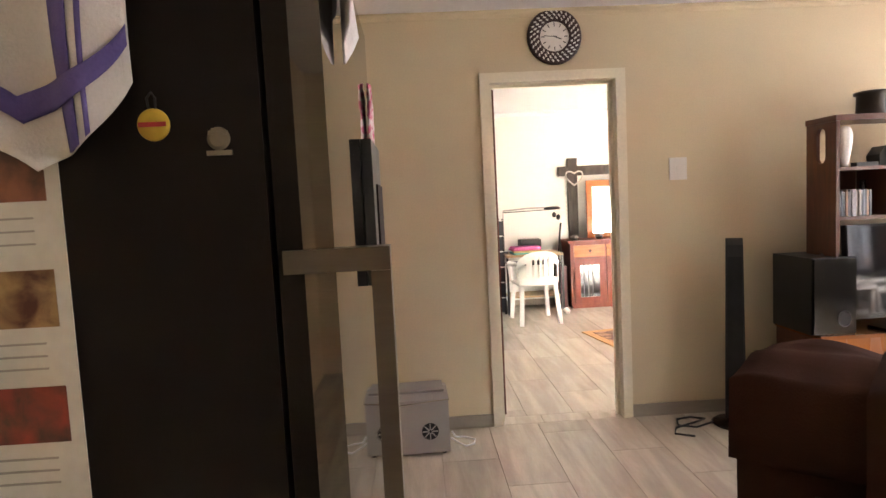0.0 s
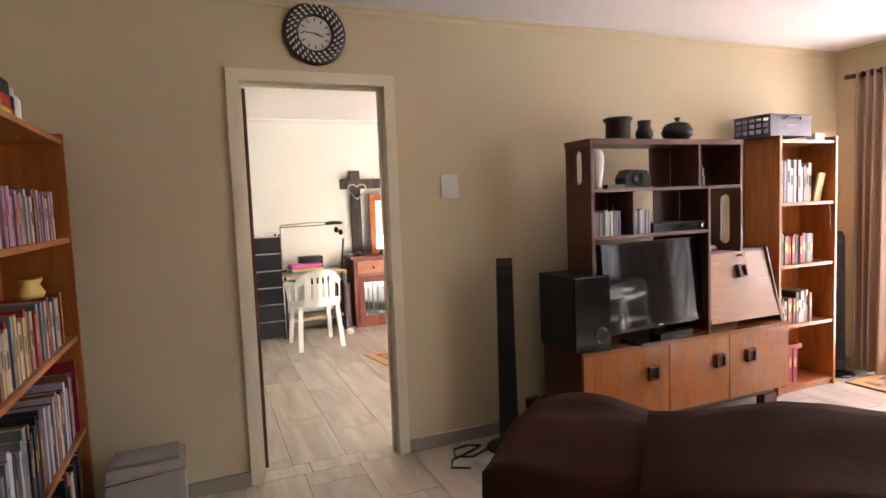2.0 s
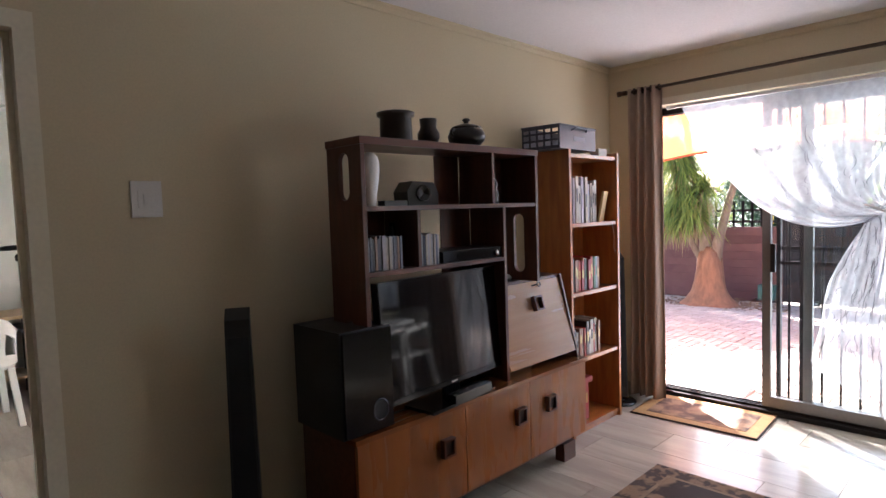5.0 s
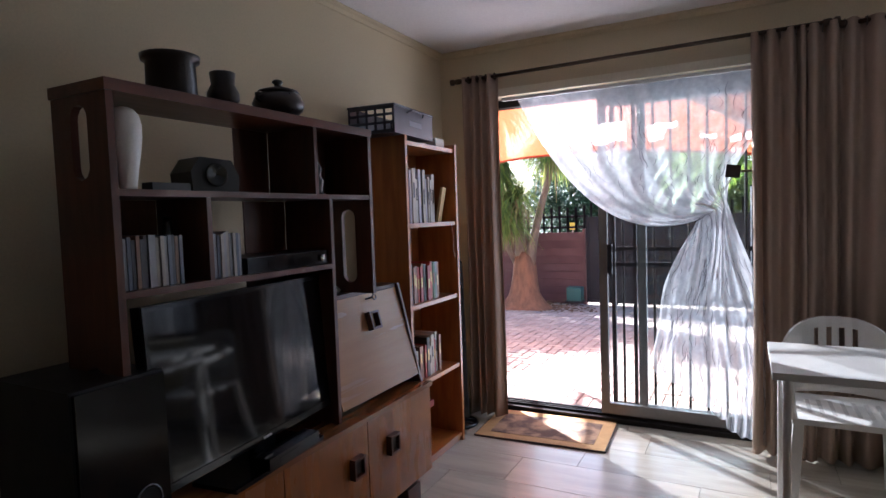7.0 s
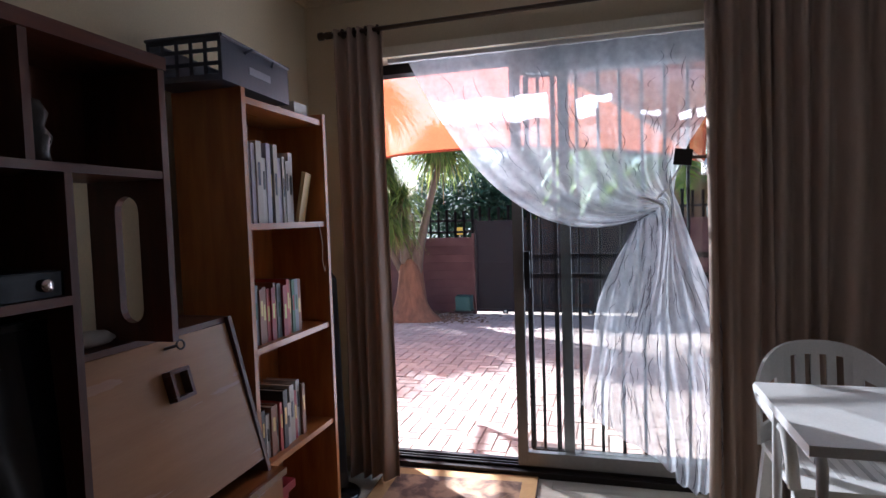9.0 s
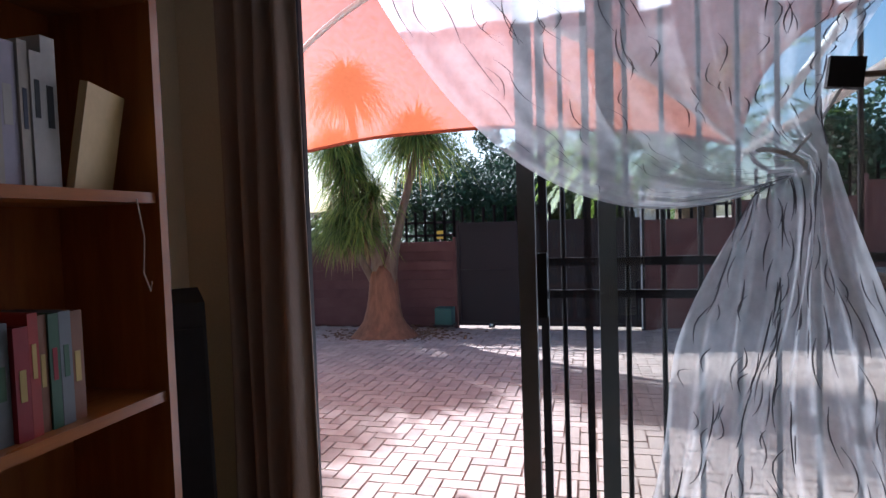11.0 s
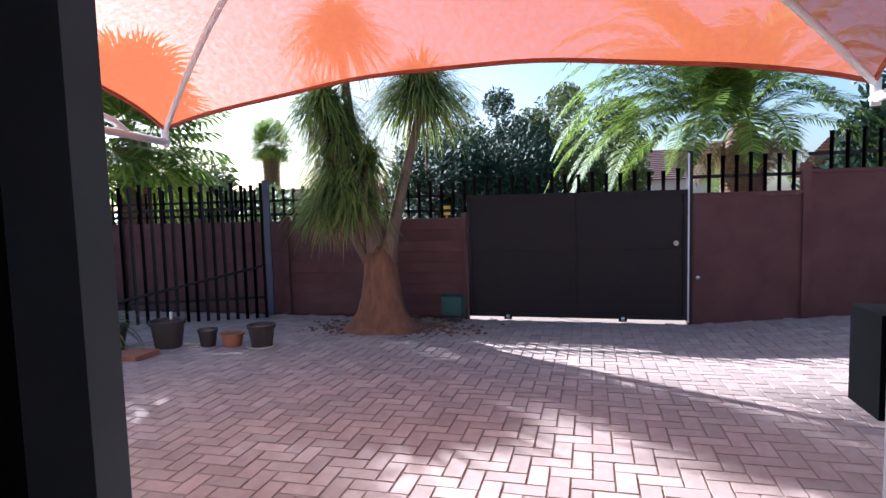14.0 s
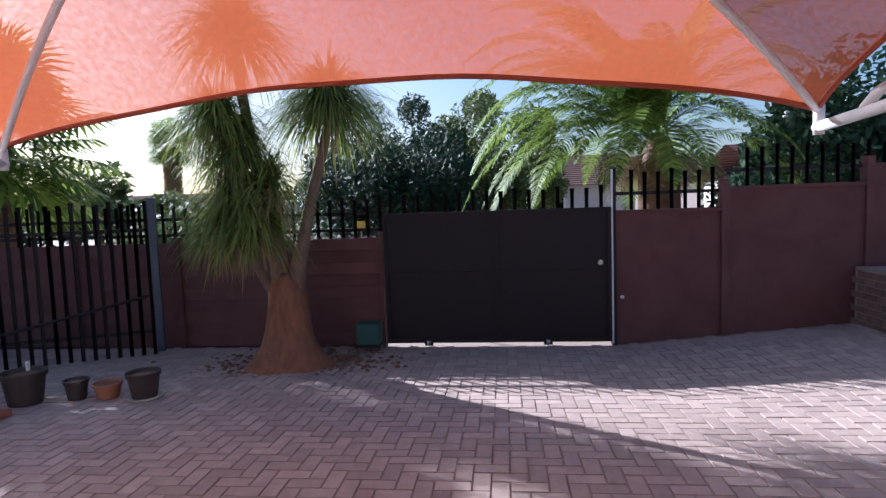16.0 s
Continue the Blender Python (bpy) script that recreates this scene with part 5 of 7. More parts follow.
# the net on the side window
net2 = empty("net_curtain", pose(0, 0, 0), "white embroidered net curtain across the window", "net curtain")
cloth_sheet("net_cloth", [[(5.335 + 0.012 * math.sin(i * 0.9), WY1 + 0.05 - i * (WY1 - WY0 + 0.1) / 70, 2.085 - j * 0.13) for i in range(71)] for j in range(11)], net2, LACE, 0.0)
net2.children[0].modifiers.clear()
bm = bmesh.new()
for i in range(160):
    y, z, b = rnd.uniform(WY0, WY1), rnd.uniform(0.85, 2.03), rnd.uniform(-0.03, 0.03)
    prev = None
    for k in range(6):
        t = k / 5
        p = Vector((5.318, y + b * math.sin(3.14 * t) + 0.4 * b * t, z - 0.10 * t))
        w = 0.0022 * math.sin(math.pi * (0.12 + 0.8 * t))
        cur = (bm.verts.new(p + Vector((0, w, 0.3 * w))), bm.verts.new(p - Vector((0, w, 0.3 * w))))
        if prev:
            bm.faces.new((prev[0], prev[1], cur[1], cur[0]))
        prev = cur
tagged(part("embroidery", bm, THREAD, net2, "dark curling embroidery strokes"), kind="stuff")

# ---- mat and rug ----
MATW = material("patterned_brown_mat", (0.33, 0.19, 0.10), 0.95, second=(0.10, 0.05, 0.03), scale=9, fine=150, amount=1.0, bump=0.5, contrast=(0.42, 0.58))
MATY = material("ochre_mat_border", (0.48, 0.28, 0.10), 0.95, second=(0.30, 0.15, 0.06), scale=14, fine=150, bump=0.5)
mat_ob = empty("door_mat", pose(4.965, 2.90, 0.001, 0, 0, 3), "brown and ochre patterned door mat by the sliding door", "door mat")
block("weave", 0.0, 0.0, 0.0, 0.49, 0.78, 0.009, MATY, mat_ob, 0.003)
block("field", 0.075, 0.075, 0.0092, 0.415, 0.705, 0.0105, MATW, mat_ob, 0)
part("binding", tube(bmesh.new(), [(0, 0, 0.005), (0.49, 0, 0.005), (0.49, 0.78, 0.005), (0, 0.78, 0.005), (0, 0, 0.005)], 0.006, 6), colour_of("dark_binding", (0.06, 0.03, 0.02), 0.9), mat_ob)
rug = empty("area_rug", pose(2.15, 1.55, 0.001), "dark brown woven rug with beige floral medallions", "rug")
RUGD = material("dark_rug_pile", (0.035, 0.02, 0.014), 0.98, second=(0.28, 0.19, 0.11), scale=5.5, fine=170, amount=1.0, bump=0.7, contrast=(0.50, 0.56), detail=3)
RUGB = material("rug_border_pile", (0.05, 0.03, 0.02), 0.98, second=(0.25, 0.16, 0.09), scale=16, fine=170, amount=1.0, bump=0.7, contrast=(0.45, 0.55), detail=2)
RUGL = material("beige_rug_pile", (0.34, 0.24, 0.14), 0.98, second=(0.15, 0.09, 0.05), scale=16, fine=170, bump=0.7)
block("backing", 0, 0, 0, 2.12, 1.63, 0.008, RUGB, rug, 0.002)
block("field", 0.12, 0.12, 0.0082, 2.0, 1.51, 0.011, RUGD, rug, 0)
boxes("border_line", [(0.10, 0.10, 0.0082, 2.02, 0.119, 0.0105), (0.10, 1.511, 0.0082, 2.02, 1.53, 0.0105), (0.10, 0.1195, 0.0082, 0.119, 1.5105, 0.0105), (2.001, 0.1195, 0.0082, 2.02, 1.5105, 0.0105)], RUGL, rug)
for cx, cy, r in ((1.75, 1.22, 0.13), (1.05, 1.28, 0.16), (1.5, 0.8, 0.17), (0.6, 0.9, 0.16), (1.05, 0.5, 0.17)):
    bm = bmesh.new()
    for a in range(7):
        lathe(bm, [(0, 0), (r * 0.45, 0.0), (r * 0.4, 0.003), (0, 0.004)], 10, Matrix.Translation((cx + r * 0.6 * math.cos(a * 0.9), cy + r * 0.6 * math.sin(a * 0.9), 0.0111 + 0.0002 * a)) @ Matrix.Diagonal((1, 0.6, 0.5, 1)))
    part("flower_motif", bm, RUGL, rug)

# ---- armchair ----
sofa = empty("recliner_armchair", pose(1.85, 1.76, 0, 0, 0, -44), "brown suede recliner armchair with padded arms", "armchair")


def cushion(name, x0, y0, z0, x1, y1, z1, r, puff=0.0, shear=0.0, crease=0.008):
    bm = bmesh.new()
    box(bm, x0, y0, z0, x1, y1, z1)
    bevelled(bm, r, 4)
    for _ in range(2):
        bmesh.ops.subdivide_edges(bm, edges=[e for e in bm.edges if e.calc_length() > 0.09], cuts=2, use_grid_fill=True)
    c = Vector(((x0 + x1) / 2, (y0 + y1) / 2, (z0 + z1) / 2))
    for v in bm.verts:
        d = v.co - c
        fx, fz = d.x / ((x1 - x0) / 2), d.z / ((z1 - z0) / 2)
        if puff:
            v.co += Vector((0, puff * (1 - fx * fx) * (1 - fz * fz) * (1 if d.y > 0 else -1), puff * (1 - fx * fx) * (1 if d.z > 0 else 0)))
        v.co.y += shear * (v.co.z - z0)
        v.co += Vector((0, 0.5 * crease * noise.noise(v.co * 5), crease * noise.noise(v.co * 6)))
    return part(name, bm, SOFA, sofa, smooth=True)


cushion("base", -0.36, -0.30, 0.05, 0.36, 0.40, 0.30, 0.04)
cushion("seat_cushion", -0.30, -0.20, 0.301, 0.30, 0.44, 0.46, 0.06, 0.02)
cushion("back_frame", -0.42, -0.44, 0.06, 0.42, -0.22, 0.74, 0.08, 0.0, -0.10)
cushion("back_cushion", -0.33, -0.50, 0.50, 0.33, -0.14, 0.985, 0.13, 0.035, -0.06, 0.014)
for x0, x1 in ((-0.575, -0.30), (0.30, 0.575)):
    cushion("arm", x0 + 0.02, -0.42, 0.04, x1, 0.38, 0.64, 0.06, 0.0, 0.0, 0.014)
    cushion("arm_back", x0 + 0.01, -0.44, 0.60, x1, -0.10, 0.80, 0.06, 0.0, 0.0, 0.014)
    cushion("arm_pad", x0, -0.46, 0.79, x1 + 0.02, -0.06, 0.955, 0.072, 0.015, 0.0, 0.03)

# ---- white table and plastic chairs ----


def plastic_chair(m, label):
    ob = empty("plastic_chair", m, label, "chair", "white plastic chairs")
    bm = bmesh.new()
    box(bm, -0.21, -0.2, 0.415, 0.21, 0.2, 0.44)
    bevelled(bm, 0.015, 2)
    part("seat", bm, WHITEPL, ob)
    bm = bmesh.new()
    for i in range(-3, 4):
        box(bm, i * 0.045 - 0.008, -0.1, 0.4402, i * 0.045 + 0.008, 0.1, 0.4415)
    # Same white plastic made greyer: the ribs' shade is put into their colour.
    part("seat_ribs", bm, colour_of("shaded_white_plastic", (0.55, 0.54, 0.52), 0.5), ob)
    bm = bmesh.new()

    def back(u, z):
        a = u * 1.15
        return Vector((0.245 * math.sin(a), -0.06 - 0.21 * math.cos(a) - 0.12 * max(0, z - 0.44), z))
    slots = [(-0.32, -0.24), (-0.13, -0.05), (0.05, 0.13), (0.24, 0.32)]
    # shell of the backrest in strips, leaving upright slots free
    us = sorted(set([-1.0, -0.9, -0.78, -0.66, -0.54, -0.42] + [c for s in slots for c in s] + [0.42, 0.54, 0.66, 0.78, 0.9, 1.0]))
    zs = [0.44, 0.52, 0.60, 0.68, 0.74, 0.79]
    def top(u):
        return 0.80 - 0.13 * abs(u) ** 2.5
    for ua, ub in zip(us, us[1:]):
        for za, zb in zip(zs, zs[1:]):
            if any(abs(ua - s[0]) < 1e-6 for s in slots) and 0.51 < za < 0.73:
                continue
            if 0.5 < abs((ua + ub) / 2) < 0.86 and 0.51 < za < 0.67:
                continue
            q = []
            for off in (0.0, -0.012):
                for u, z in ((ua, za), (ub, za), (ub, zb), (ua, zb)):
                    zz = 0.44 + (z - 0.44) / 0.35 * (top(u) - 0.44)
                    p = back(u, zz)
                    d = Vector((p.x, p.y + 0.06, 0)).normalized()
                    q.append(bm.verts.new(p - d * off))
            for f in ((0, 1, 2, 3), (7, 6, 5, 4), (0, 4, 5, 1), (2, 6, 7, 3), (1, 5, 6, 2), (0, 3, 7, 4)):
                bm.faces.new([q[i] for i in f])
    bmesh.ops.remove_doubles(bm, verts=bm.verts, dist=0.0005)
    part("backrest", bm, WHITEPL, ob)
    for s in (-1, 1):
        bm = bmesh.new()
        tube(bm, [(s * 0.235, -0.13, 0.665), (s * 0.25, 0.0, 0.655), (s * 0.245, 0.14, 0.645), (s * 0.23, 0.2, 0.62), (s * 0.22, 0.205, 0.54), (s * 0.21, 0.2, 0.44)], [0.02, 0.024, 0.024, 0.022, 0.02, 0.02], 8)
        part("arm", bm, WHITEPL, ob, smooth=True)
        for y0, y1 in ((0.17, 0.22), (-0.19, -0.25)):
            bm = bmesh.new()
            v = box(bm, s * 0.215 - 0.02, y1 - 0.02, 0.0, s * 0.215 + 0.02, y1 + 0.02, 0.4145)
            for p in v[4:]:
                p.co += Vector((-s * 0.03, y0 - y1, 0))
            bevelled(bm, 0.01, 2)
            part("leg", bm, WHITEPL, ob)
    return ob


chair_a = plastic_chair(pose(4.80, 1.82, 0, 0, 0, 90), "white moulded plastic armchair pushed up to the table")
table = empty("dining_table", pose(0, 0, 0), "white laminate table on white tubular legs", "table")
TX0, TX1, TY0, TY1 = 4.16, 4.70, 0.85, 2.12
bm = bmesh.new()
box(bm, TX0, TY0, 0.715, TX1, TY1, 0.742)
bevelled(bm, 0.008, 2)
part("tabletop", bm, WHITEPL, table)
for x, y in ((TX0 + 0.07, TY1 - 0.05), (TX1 - 0.07, TY1 - 0.05), (TX0 + 0.07, TY0 + 0.05), (TX1 - 0.07, TY0 + 0.05)):
    part("leg", tube(bmesh.new(), [(x, y, 0.0), (x, y, 0.66), (x + (0.02 if x < 4.5 else -0.02), y, 0.70), (x + (0.08 if x < 4.5 else -0.08), y, 0.714)], 0.014, 10), WHITEPAINT, table, smooth=True)
for y in (TY1 - 0.05, TY0 + 0.05):
    block("floor_rail", TX0 + 0.02, y - 0.015, 0.0, TX1 - 0.02, y + 0.015, 0.02, WHITEPAINT, table, 0.004)
    block("apron", TX0 + 0.09, y - 0.012, 0.66, TX1 - 0.09, y + 0.012, 0.7145, WHITEPAINT, table, 0.003)

# ---- bedroom seen through the doorway ----
door = tagged(empty("door_1", pose(0, 0, 0), "dark brown wooden door standing open into the bedroom", "door"), kind="structure")
block("leaf", 0.935, N_WALL + T + 0.02, 0.01, 0.975, N_WALL + T + 0.80, 2.03, DARKWOOD_V, door, 0.003)
part("door_handle", tube(bmesh.new(), [(0.976, 4.98, 1.0), (1.02, 4.98, 1.0), (1.03, 4.92, 1.0), (1.03, 4.88, 1.0)], 0.008, 8), CHROME, door, smooth=True)
drw = empty("drawer_tower", pose(1.14, 7.42, 0), "tall tower of six black plastic drawers with pale edges", "drawer unit")
bm = bmesh.new()
for x in (0, 0.33):
    for y in (0.01, 0.37):
        box(bm, x, y, 0, x + 0.02, y + 0.02, 1.14)
part("frame", bm, BLACK, drw)
DRAWER = colour_of("navy_black_plastic", (0.022, 0.024, 0.034), 0.35)
for i in range(6):
    z = 0.03 + i * 0.183
    d = block("drawer", 0.021, 0.0, z, 0.329, 0.38, z + 0.165, DRAWER, drw, 0.008)
    block("drawer_edge", 0.005, -0.008, z + 0.170, 0.345, 0.02, z + 0.177, colour_of("pale_grey_plastic", (0.55, 0.54, 0.54)), drw, 0.003)
paps = empty("paper_stack", pose(1.16, 7.46, 1.142), "loose white papers lying on the drawer tower", "paper")
for i in range(4):
    block("sheet", 0, 0, 0.004 * i + 0.001, 0.28, 0.20, 0.004 * i + 0.0045, PAPER, paps, 0).matrix_basis = pose(0.01 * i, 0.02 * i, 0, 0, 0, 7 * i)
desk = empty("computer_desk", pose(1.50, 7.36, 0), "small light wood desk with a metal frame", "desk")
LIGHTW = material("light_beech_laminate", (0.50, 0.36, 0.20), 0.45, second=(0.40, 0.27, 0.14), scale=4, stretch=(1, 8, 1), bump=0.04)
block("tabletop", 0, 0.0, 0.68, 0.68, 0.50, 0.705, LIGHTW, desk, 0.004)
block("keyboard_shelf", 0.03, 0.02, 0.58, 0.65, 0.40, 0.596, BLACK, desk, 0.003)
block("lower_shelf", 0.03, 0.10, 0.18, 0.65, 0.48, 0.198, LIGHTW, desk, 0.003)
for x in (0.0, 0.655):
    for y in (0.02, 0.455):
        block("leg", x, y, 0, x + 0.025, y + 0.025, 0.6795, BLACK, desk, 0.002)
st = empty("file_stack", pose(1.60, 7.42, 0.7055), "stack of pink and coloured folders on the desk", "folders")
for i, (c, a) in enumerate((((0.10, 0.40, 0.36), 3), ((0.62, 0.50, 0.20), -4), ((0.55, 0.08, 0.26), 6), ((0.60, 0.10, 0.34), 2))):
    block("folder", 0, 0, 0.022 * i, 0.33, 0.24, 0.022 * i + 0.02, colour_of("folder_%d" % i, c), st, 0.002).matrix_basis = pose(0, 0, 0, 0, 0, a)
prn = block("desk_printer", 1.72, 7.66, 0.7055, 1.98, 7.82, 0.86, BLACK, None, 0.01)
tagged(prn, "black desk printer behind the folders", "printer")
lamp = empty("desk_lamp", pose(1.53, 7.70, 0.7055), "long-armed grey desk lamp clamped to the desk", "desk lamp")
part("post", tube(bmesh.new(), [(0, 0, 0), (0, 0, 0.52)], 0.008, 8), SILVERPL, lamp, smooth=True)
part("arm", tube(bmesh.new(), [(0, 0, 0.52), (0.30, -0.01, 0.54), (0.60, -0.03, 0.535)], 0.008, 8), SILVERPL, lamp, smooth=True)
part("spring_arm", tube(bmesh.new(), [(0, 0, 0.50), (0.58, -0.03, 0.51)], 0.005, 6), BLACK, lamp, smooth=True)
part("head", lathe(bmesh.new(), [(0.0, 0.03), (0.06, 0.025), (0.09, 0.0), (0.07, -0.02), (0, -0.022)], 22, Matrix.Translation((0.60, -0.04, 0.525)) @ Matrix.Diagonal((1.2, 0.7, 0.8, 1))), BLACK, lamp, smooth=True)
for x in (0.62, 0.67):
    part("hanging_earpiece", lathe(bmesh.new(), [(0, 0), (0.022, 0.01), (0.028, 0.04), (0.015, 0.065), (0, 0.07)], 12, Matrix.Translation((x, -0.05, 0.41 + (x - 0.62) * -0.6))), BLACK, lamp, smooth=True)
part("lamp_foot", lathe(bmesh.new(), [(0, 0), (0.05, 0), (0.045, 0.02), (0, 0.02)], 16), BLACK, lamp)
copy_thing(chair_a, pose(1.74, 7.0, 0, 0, 0, 4))["label"] = "white moulded plastic armchair in front of the desk"
REDW = material("red_brown_cabinet_wood", (0.22, 0.05, 0.025), 0.35, second=(0.13, 0.025, 0.014), scale=5, stretch=(6, 6, 1), amount=0.9, bump=0.05, spec=0.2)
ORANGEW = material("orange_drawer_wood", (0.42, 0.15, 0.04), 0.35, second=(0.28, 0.08, 0.02), scale=5, stretch=(1, 6, 6), amount=0.9, bump=0.05, spec=0.25)
cab = empty("dresser", pose(2.30, 7.50, 0), "red-brown wooden dresser with an orange drawer and glazed door", "dresser")
block("body", 0, 0.02, 0.04, 1.15, 0.44, 0.80, REDW, cab, 0.004)
block("top", -0.03, 0.0, 0.801, 1.18, 0.45, 0.83, REDW, cab, 0.006)
for x0, x1 in ((0.04, 0.42), (0.44, 0.80)):
    d = block("drawer", x0, 0.002, 0.63, x1, 0.0195, 0.77, ORANGEW, cab, 0.004)
    part("knob", lathe(bmesh.new(), [(0.008, 0), (0.01, 0.012), (0.018, 0.02), (0.012, 0.03), (0, 0.032)], 14, pose((x0 + x1) / 2, 0.001, 0.70, 90, 0, 0)), DARKWOOD, d, smooth=True)
    dd = boxes("cabinet_door", [(x0, 0.002, 0.06, x0 + 0.07, 0.0195, 0.61), (x1 - 0.07, 0.002, 0.06, x1, 0.0195, 0.61), (x0 + 0.0705, 0.002, 0.06, x1 - 0.0705, 0.0195, 0.14), (x0 + 0.0705, 0.002, 0.53, x1 - 0.0705, 0.0195, 0.61)], REDW, cab, 0.003)
    block("door_panel", x0 + 0.071, 0.010, 0.141, x1 - 0.071, 0.0165, 0.529, SCREEN, dd, 0, "dark glass panel")
    for k in range(3):
        block("panel_lattice", x0 + 0.11 + 0.055 * k, 0.006, 0.142, x0 + 0.118 + 0.055 * k, 0.0095, 0.528, colour_of("grey_metal_lattice", (0.12, 0.11, 0.10), 0.4), dd, 0)
block("plinth", 0.02, 0.04, 0.0, 1.13, 0.42, 0.0395, REDW, cab, 0.002)
cross = empty("wall_cross", pose(2.40, BY1 - 0.001, 0), "rough dark wooden frame like a cross on the wall", "frame")
ROUGHW = material("rough_grey_wood", (0.07, 0.055, 0.045), 0.85, second=(0.035, 0.028, 0.024), scale=5, stretch=(6, 6, 1), amount=0.9, bump=0.5)
block("upright", 0.0, -0.05, 0.831, 0.12, -0.001, 1.84, ROUGHW, cross, 0.012)
block("beam", -0.13, -0.075, 1.62, 1.0, -0.0505, 1.74, ROUGHW, cross, 0.012)
wreath = empty("heart_wreath", pose(2.47, BY1 - 0.08, 1.60, 0, 0, 0), "pale twig heart hanging on the dark cross", "wreath")
part("twigs", tube(bmesh.new(), [(0.09 * math.sin(a) ** 3 * 1.2, -0.012, 0.085 * math.cos(a) - 0.032 * math.cos(2 * a) - 0.014 * math.cos(3 * a)) for a in [2 * math.pi * k / 28 for k in range(29)]], 0.009, 7), colour_of("pale_twig", (0.5, 0.47, 0.43), 0.9), wreath, smooth=True)
mirror = empty("dresser_mirror", pose(2.60, 7.80, 0.8305), "orange-brown framed mirror standing on the dresser", "mirror")
boxes("mirror_frame", [(0, 0, 0, 0.07, 0.03, 0.72), (0.60, 0, 0, 0.67, 0.03, 0.72), (0.0705, 0, 0, 0.5995, 0.03, 0.06), (0.0705, 0, 0.64, 0.5995, 0.03, 0.72)], ORANGEW, mirror, 0.006)
block("mirror_glass", 0.07, 0.012, 0.06, 0.60, 0.018, 0.64, material("silvered_glass", (0.9, 0.9, 0.9), 0.03, metal=1.0, scale=1, bump=0), mirror, 0)
for x in (2.38, 2.68):
    b_ = part("small_bowl", lathe(bmesh.new(), [(0, 0), (0.03, 0), (0.05, 0.03), (0.045, 0.05), (0.02, 0.06), (0, 0.062)], 16, pose(x, 7.6, 0.8305)), CLAY, smooth=True)
    tagged(b_, "small dark lidded bowl on the dresser", "bowl", "bowls on the dresser")
lean = empty("guitar_stand", pose(2.22, 7.62, 0), "dark red case leaning between desk and dresser", "case")
block("case_body", -0.03, 0, 0.0, 0.06, 0.22, 0.52, colour_of("dark_red_case", (0.10, 0.015, 0.02), 0.4), lean, 0.02)
part("upright_rod", tube(bmesh.new(), [(-0.04, -0.05, 0.0), (-0.04, 0.0, 0.7), (0.0, 0.0, 1.05)], 0.012, 8), BLACK, lean, smooth=True)
bb = part("floor_ball", lathe(bmesh.new(), [(0, 0), (0.03, 0.006), (0.045, 0.03), (0.04, 0.055), (0.015, 0.075), (0, 0.077)], 16, pose(2.16, 7.25, 0)), PAPER, smooth=True)
tagged(bb, "small white and green ball on the floor", "ball")
rug2 = empty("bedroom_rug", pose(2.19, 5.55, 0.001, 0, 0, 10), "light brown woven bedroom rug", "rug")
block("weave", 0, 0, 0, 1.4, 0.75, 0.008, MATY, rug2, 0.003)
block("field", 0.08, 0.08, 0.0082, 1.32, 0.67, 0.0095, MATW, rug2, 0)

# ---- the yard: boundary wall, gate, fence ----
GATE_X, GY0, GY1 = 12.43, 2.12, 4.79


def yard_z(x, y):
    """Height of the paving: level near the house, falling a little to the gate, rising towards the planter."""
    z = GZ - 0.040 * max(0.0, x - 9.0)
    if y < 2.0:
        z += min(0.32, (2.0 - y) * 0.09) * max(0.0, min(1.0, (x - 9.5) / 2.5))
    return z


bound = empty("boundary_wall", pose(0, 0, 0), "maroon painted slatted concrete wall with posts", "wall", kind="structure")
slat_y = [(4.86, 6.12), (6.20, 7.40), (7.48, 8.8), (8.88, 10.2), (10.28, 11.6), (11.68, 13.0), (13.08, 14.4), (14.48, 16.0)]
slat_mesh = {}
for a, b in slat_y:
    for i in range(9):
        key = round(b - a, 3)
        if key not in slat_mesh:
            bm = bmesh.new()
            box(bm, 0, 0, 0, 0.04, b - a, 0.143)
            for v in bm.verts:
                if v.co.x < 0.01 and v.co.z > 0.1:
                    v.co.x += 0.014
            ob = part("slat", bm, MAROON, bound)
            slat_mesh[key] = ob.data
        else:
            ob = new("slat", slat_mesh[key])
            ob.parent = bound
        ob.matrix_basis = pose(GATE_X + 0.03, a, -0.36 + 0.146 * i)
block("core", GATE_X + 0.071, 4.86, -0.45, GATE_X + 0.10, 16.0, 0.955, MAROON, bound, 0)
for y in (4.812, 6.12, 7.40, 8.80, 10.20, 11.60, 13.0, 14.4):
    block("post", GATE_X - 0.005, y, -0.46, GATE_X + 0.115, y + 0.08 if y > 5 else y + 0.044, 1.02, MAROON, bound, 0.01)
for y0, y1, top in ((0.90, 2.06, 1.19), (-0.62, 0.82, 1.42), (-2.2, -0.70, 1.62), (-8.0, -2.28, 1.78)):
    block("panel", GATE_X + 0.02, y0, -0.4, GATE_X + 0.09, y1, top - 0.04, MAROON, bound, 0.006)
    block("capping", GATE_X - 0.01, y0, top - 0.039, GATE_X + 0.12, y1, top, MAROON, bound, 0.008)
for y, top in ((0.82, 1.5), (-0.70, 1.7), (-2.28, 1.85)):
    block("post", GATE_X - 0.015, y, -0.4, GATE_X + 0.125, y + 0.08, top, MAROON, bound, 0.01)
gp = boxes("gate_post", [(GATE_X - 0.02, 2.065, -0.4, GATE_X + 0.08, 2.118, 1.68)], GATEBLACK, bound, 0.006)
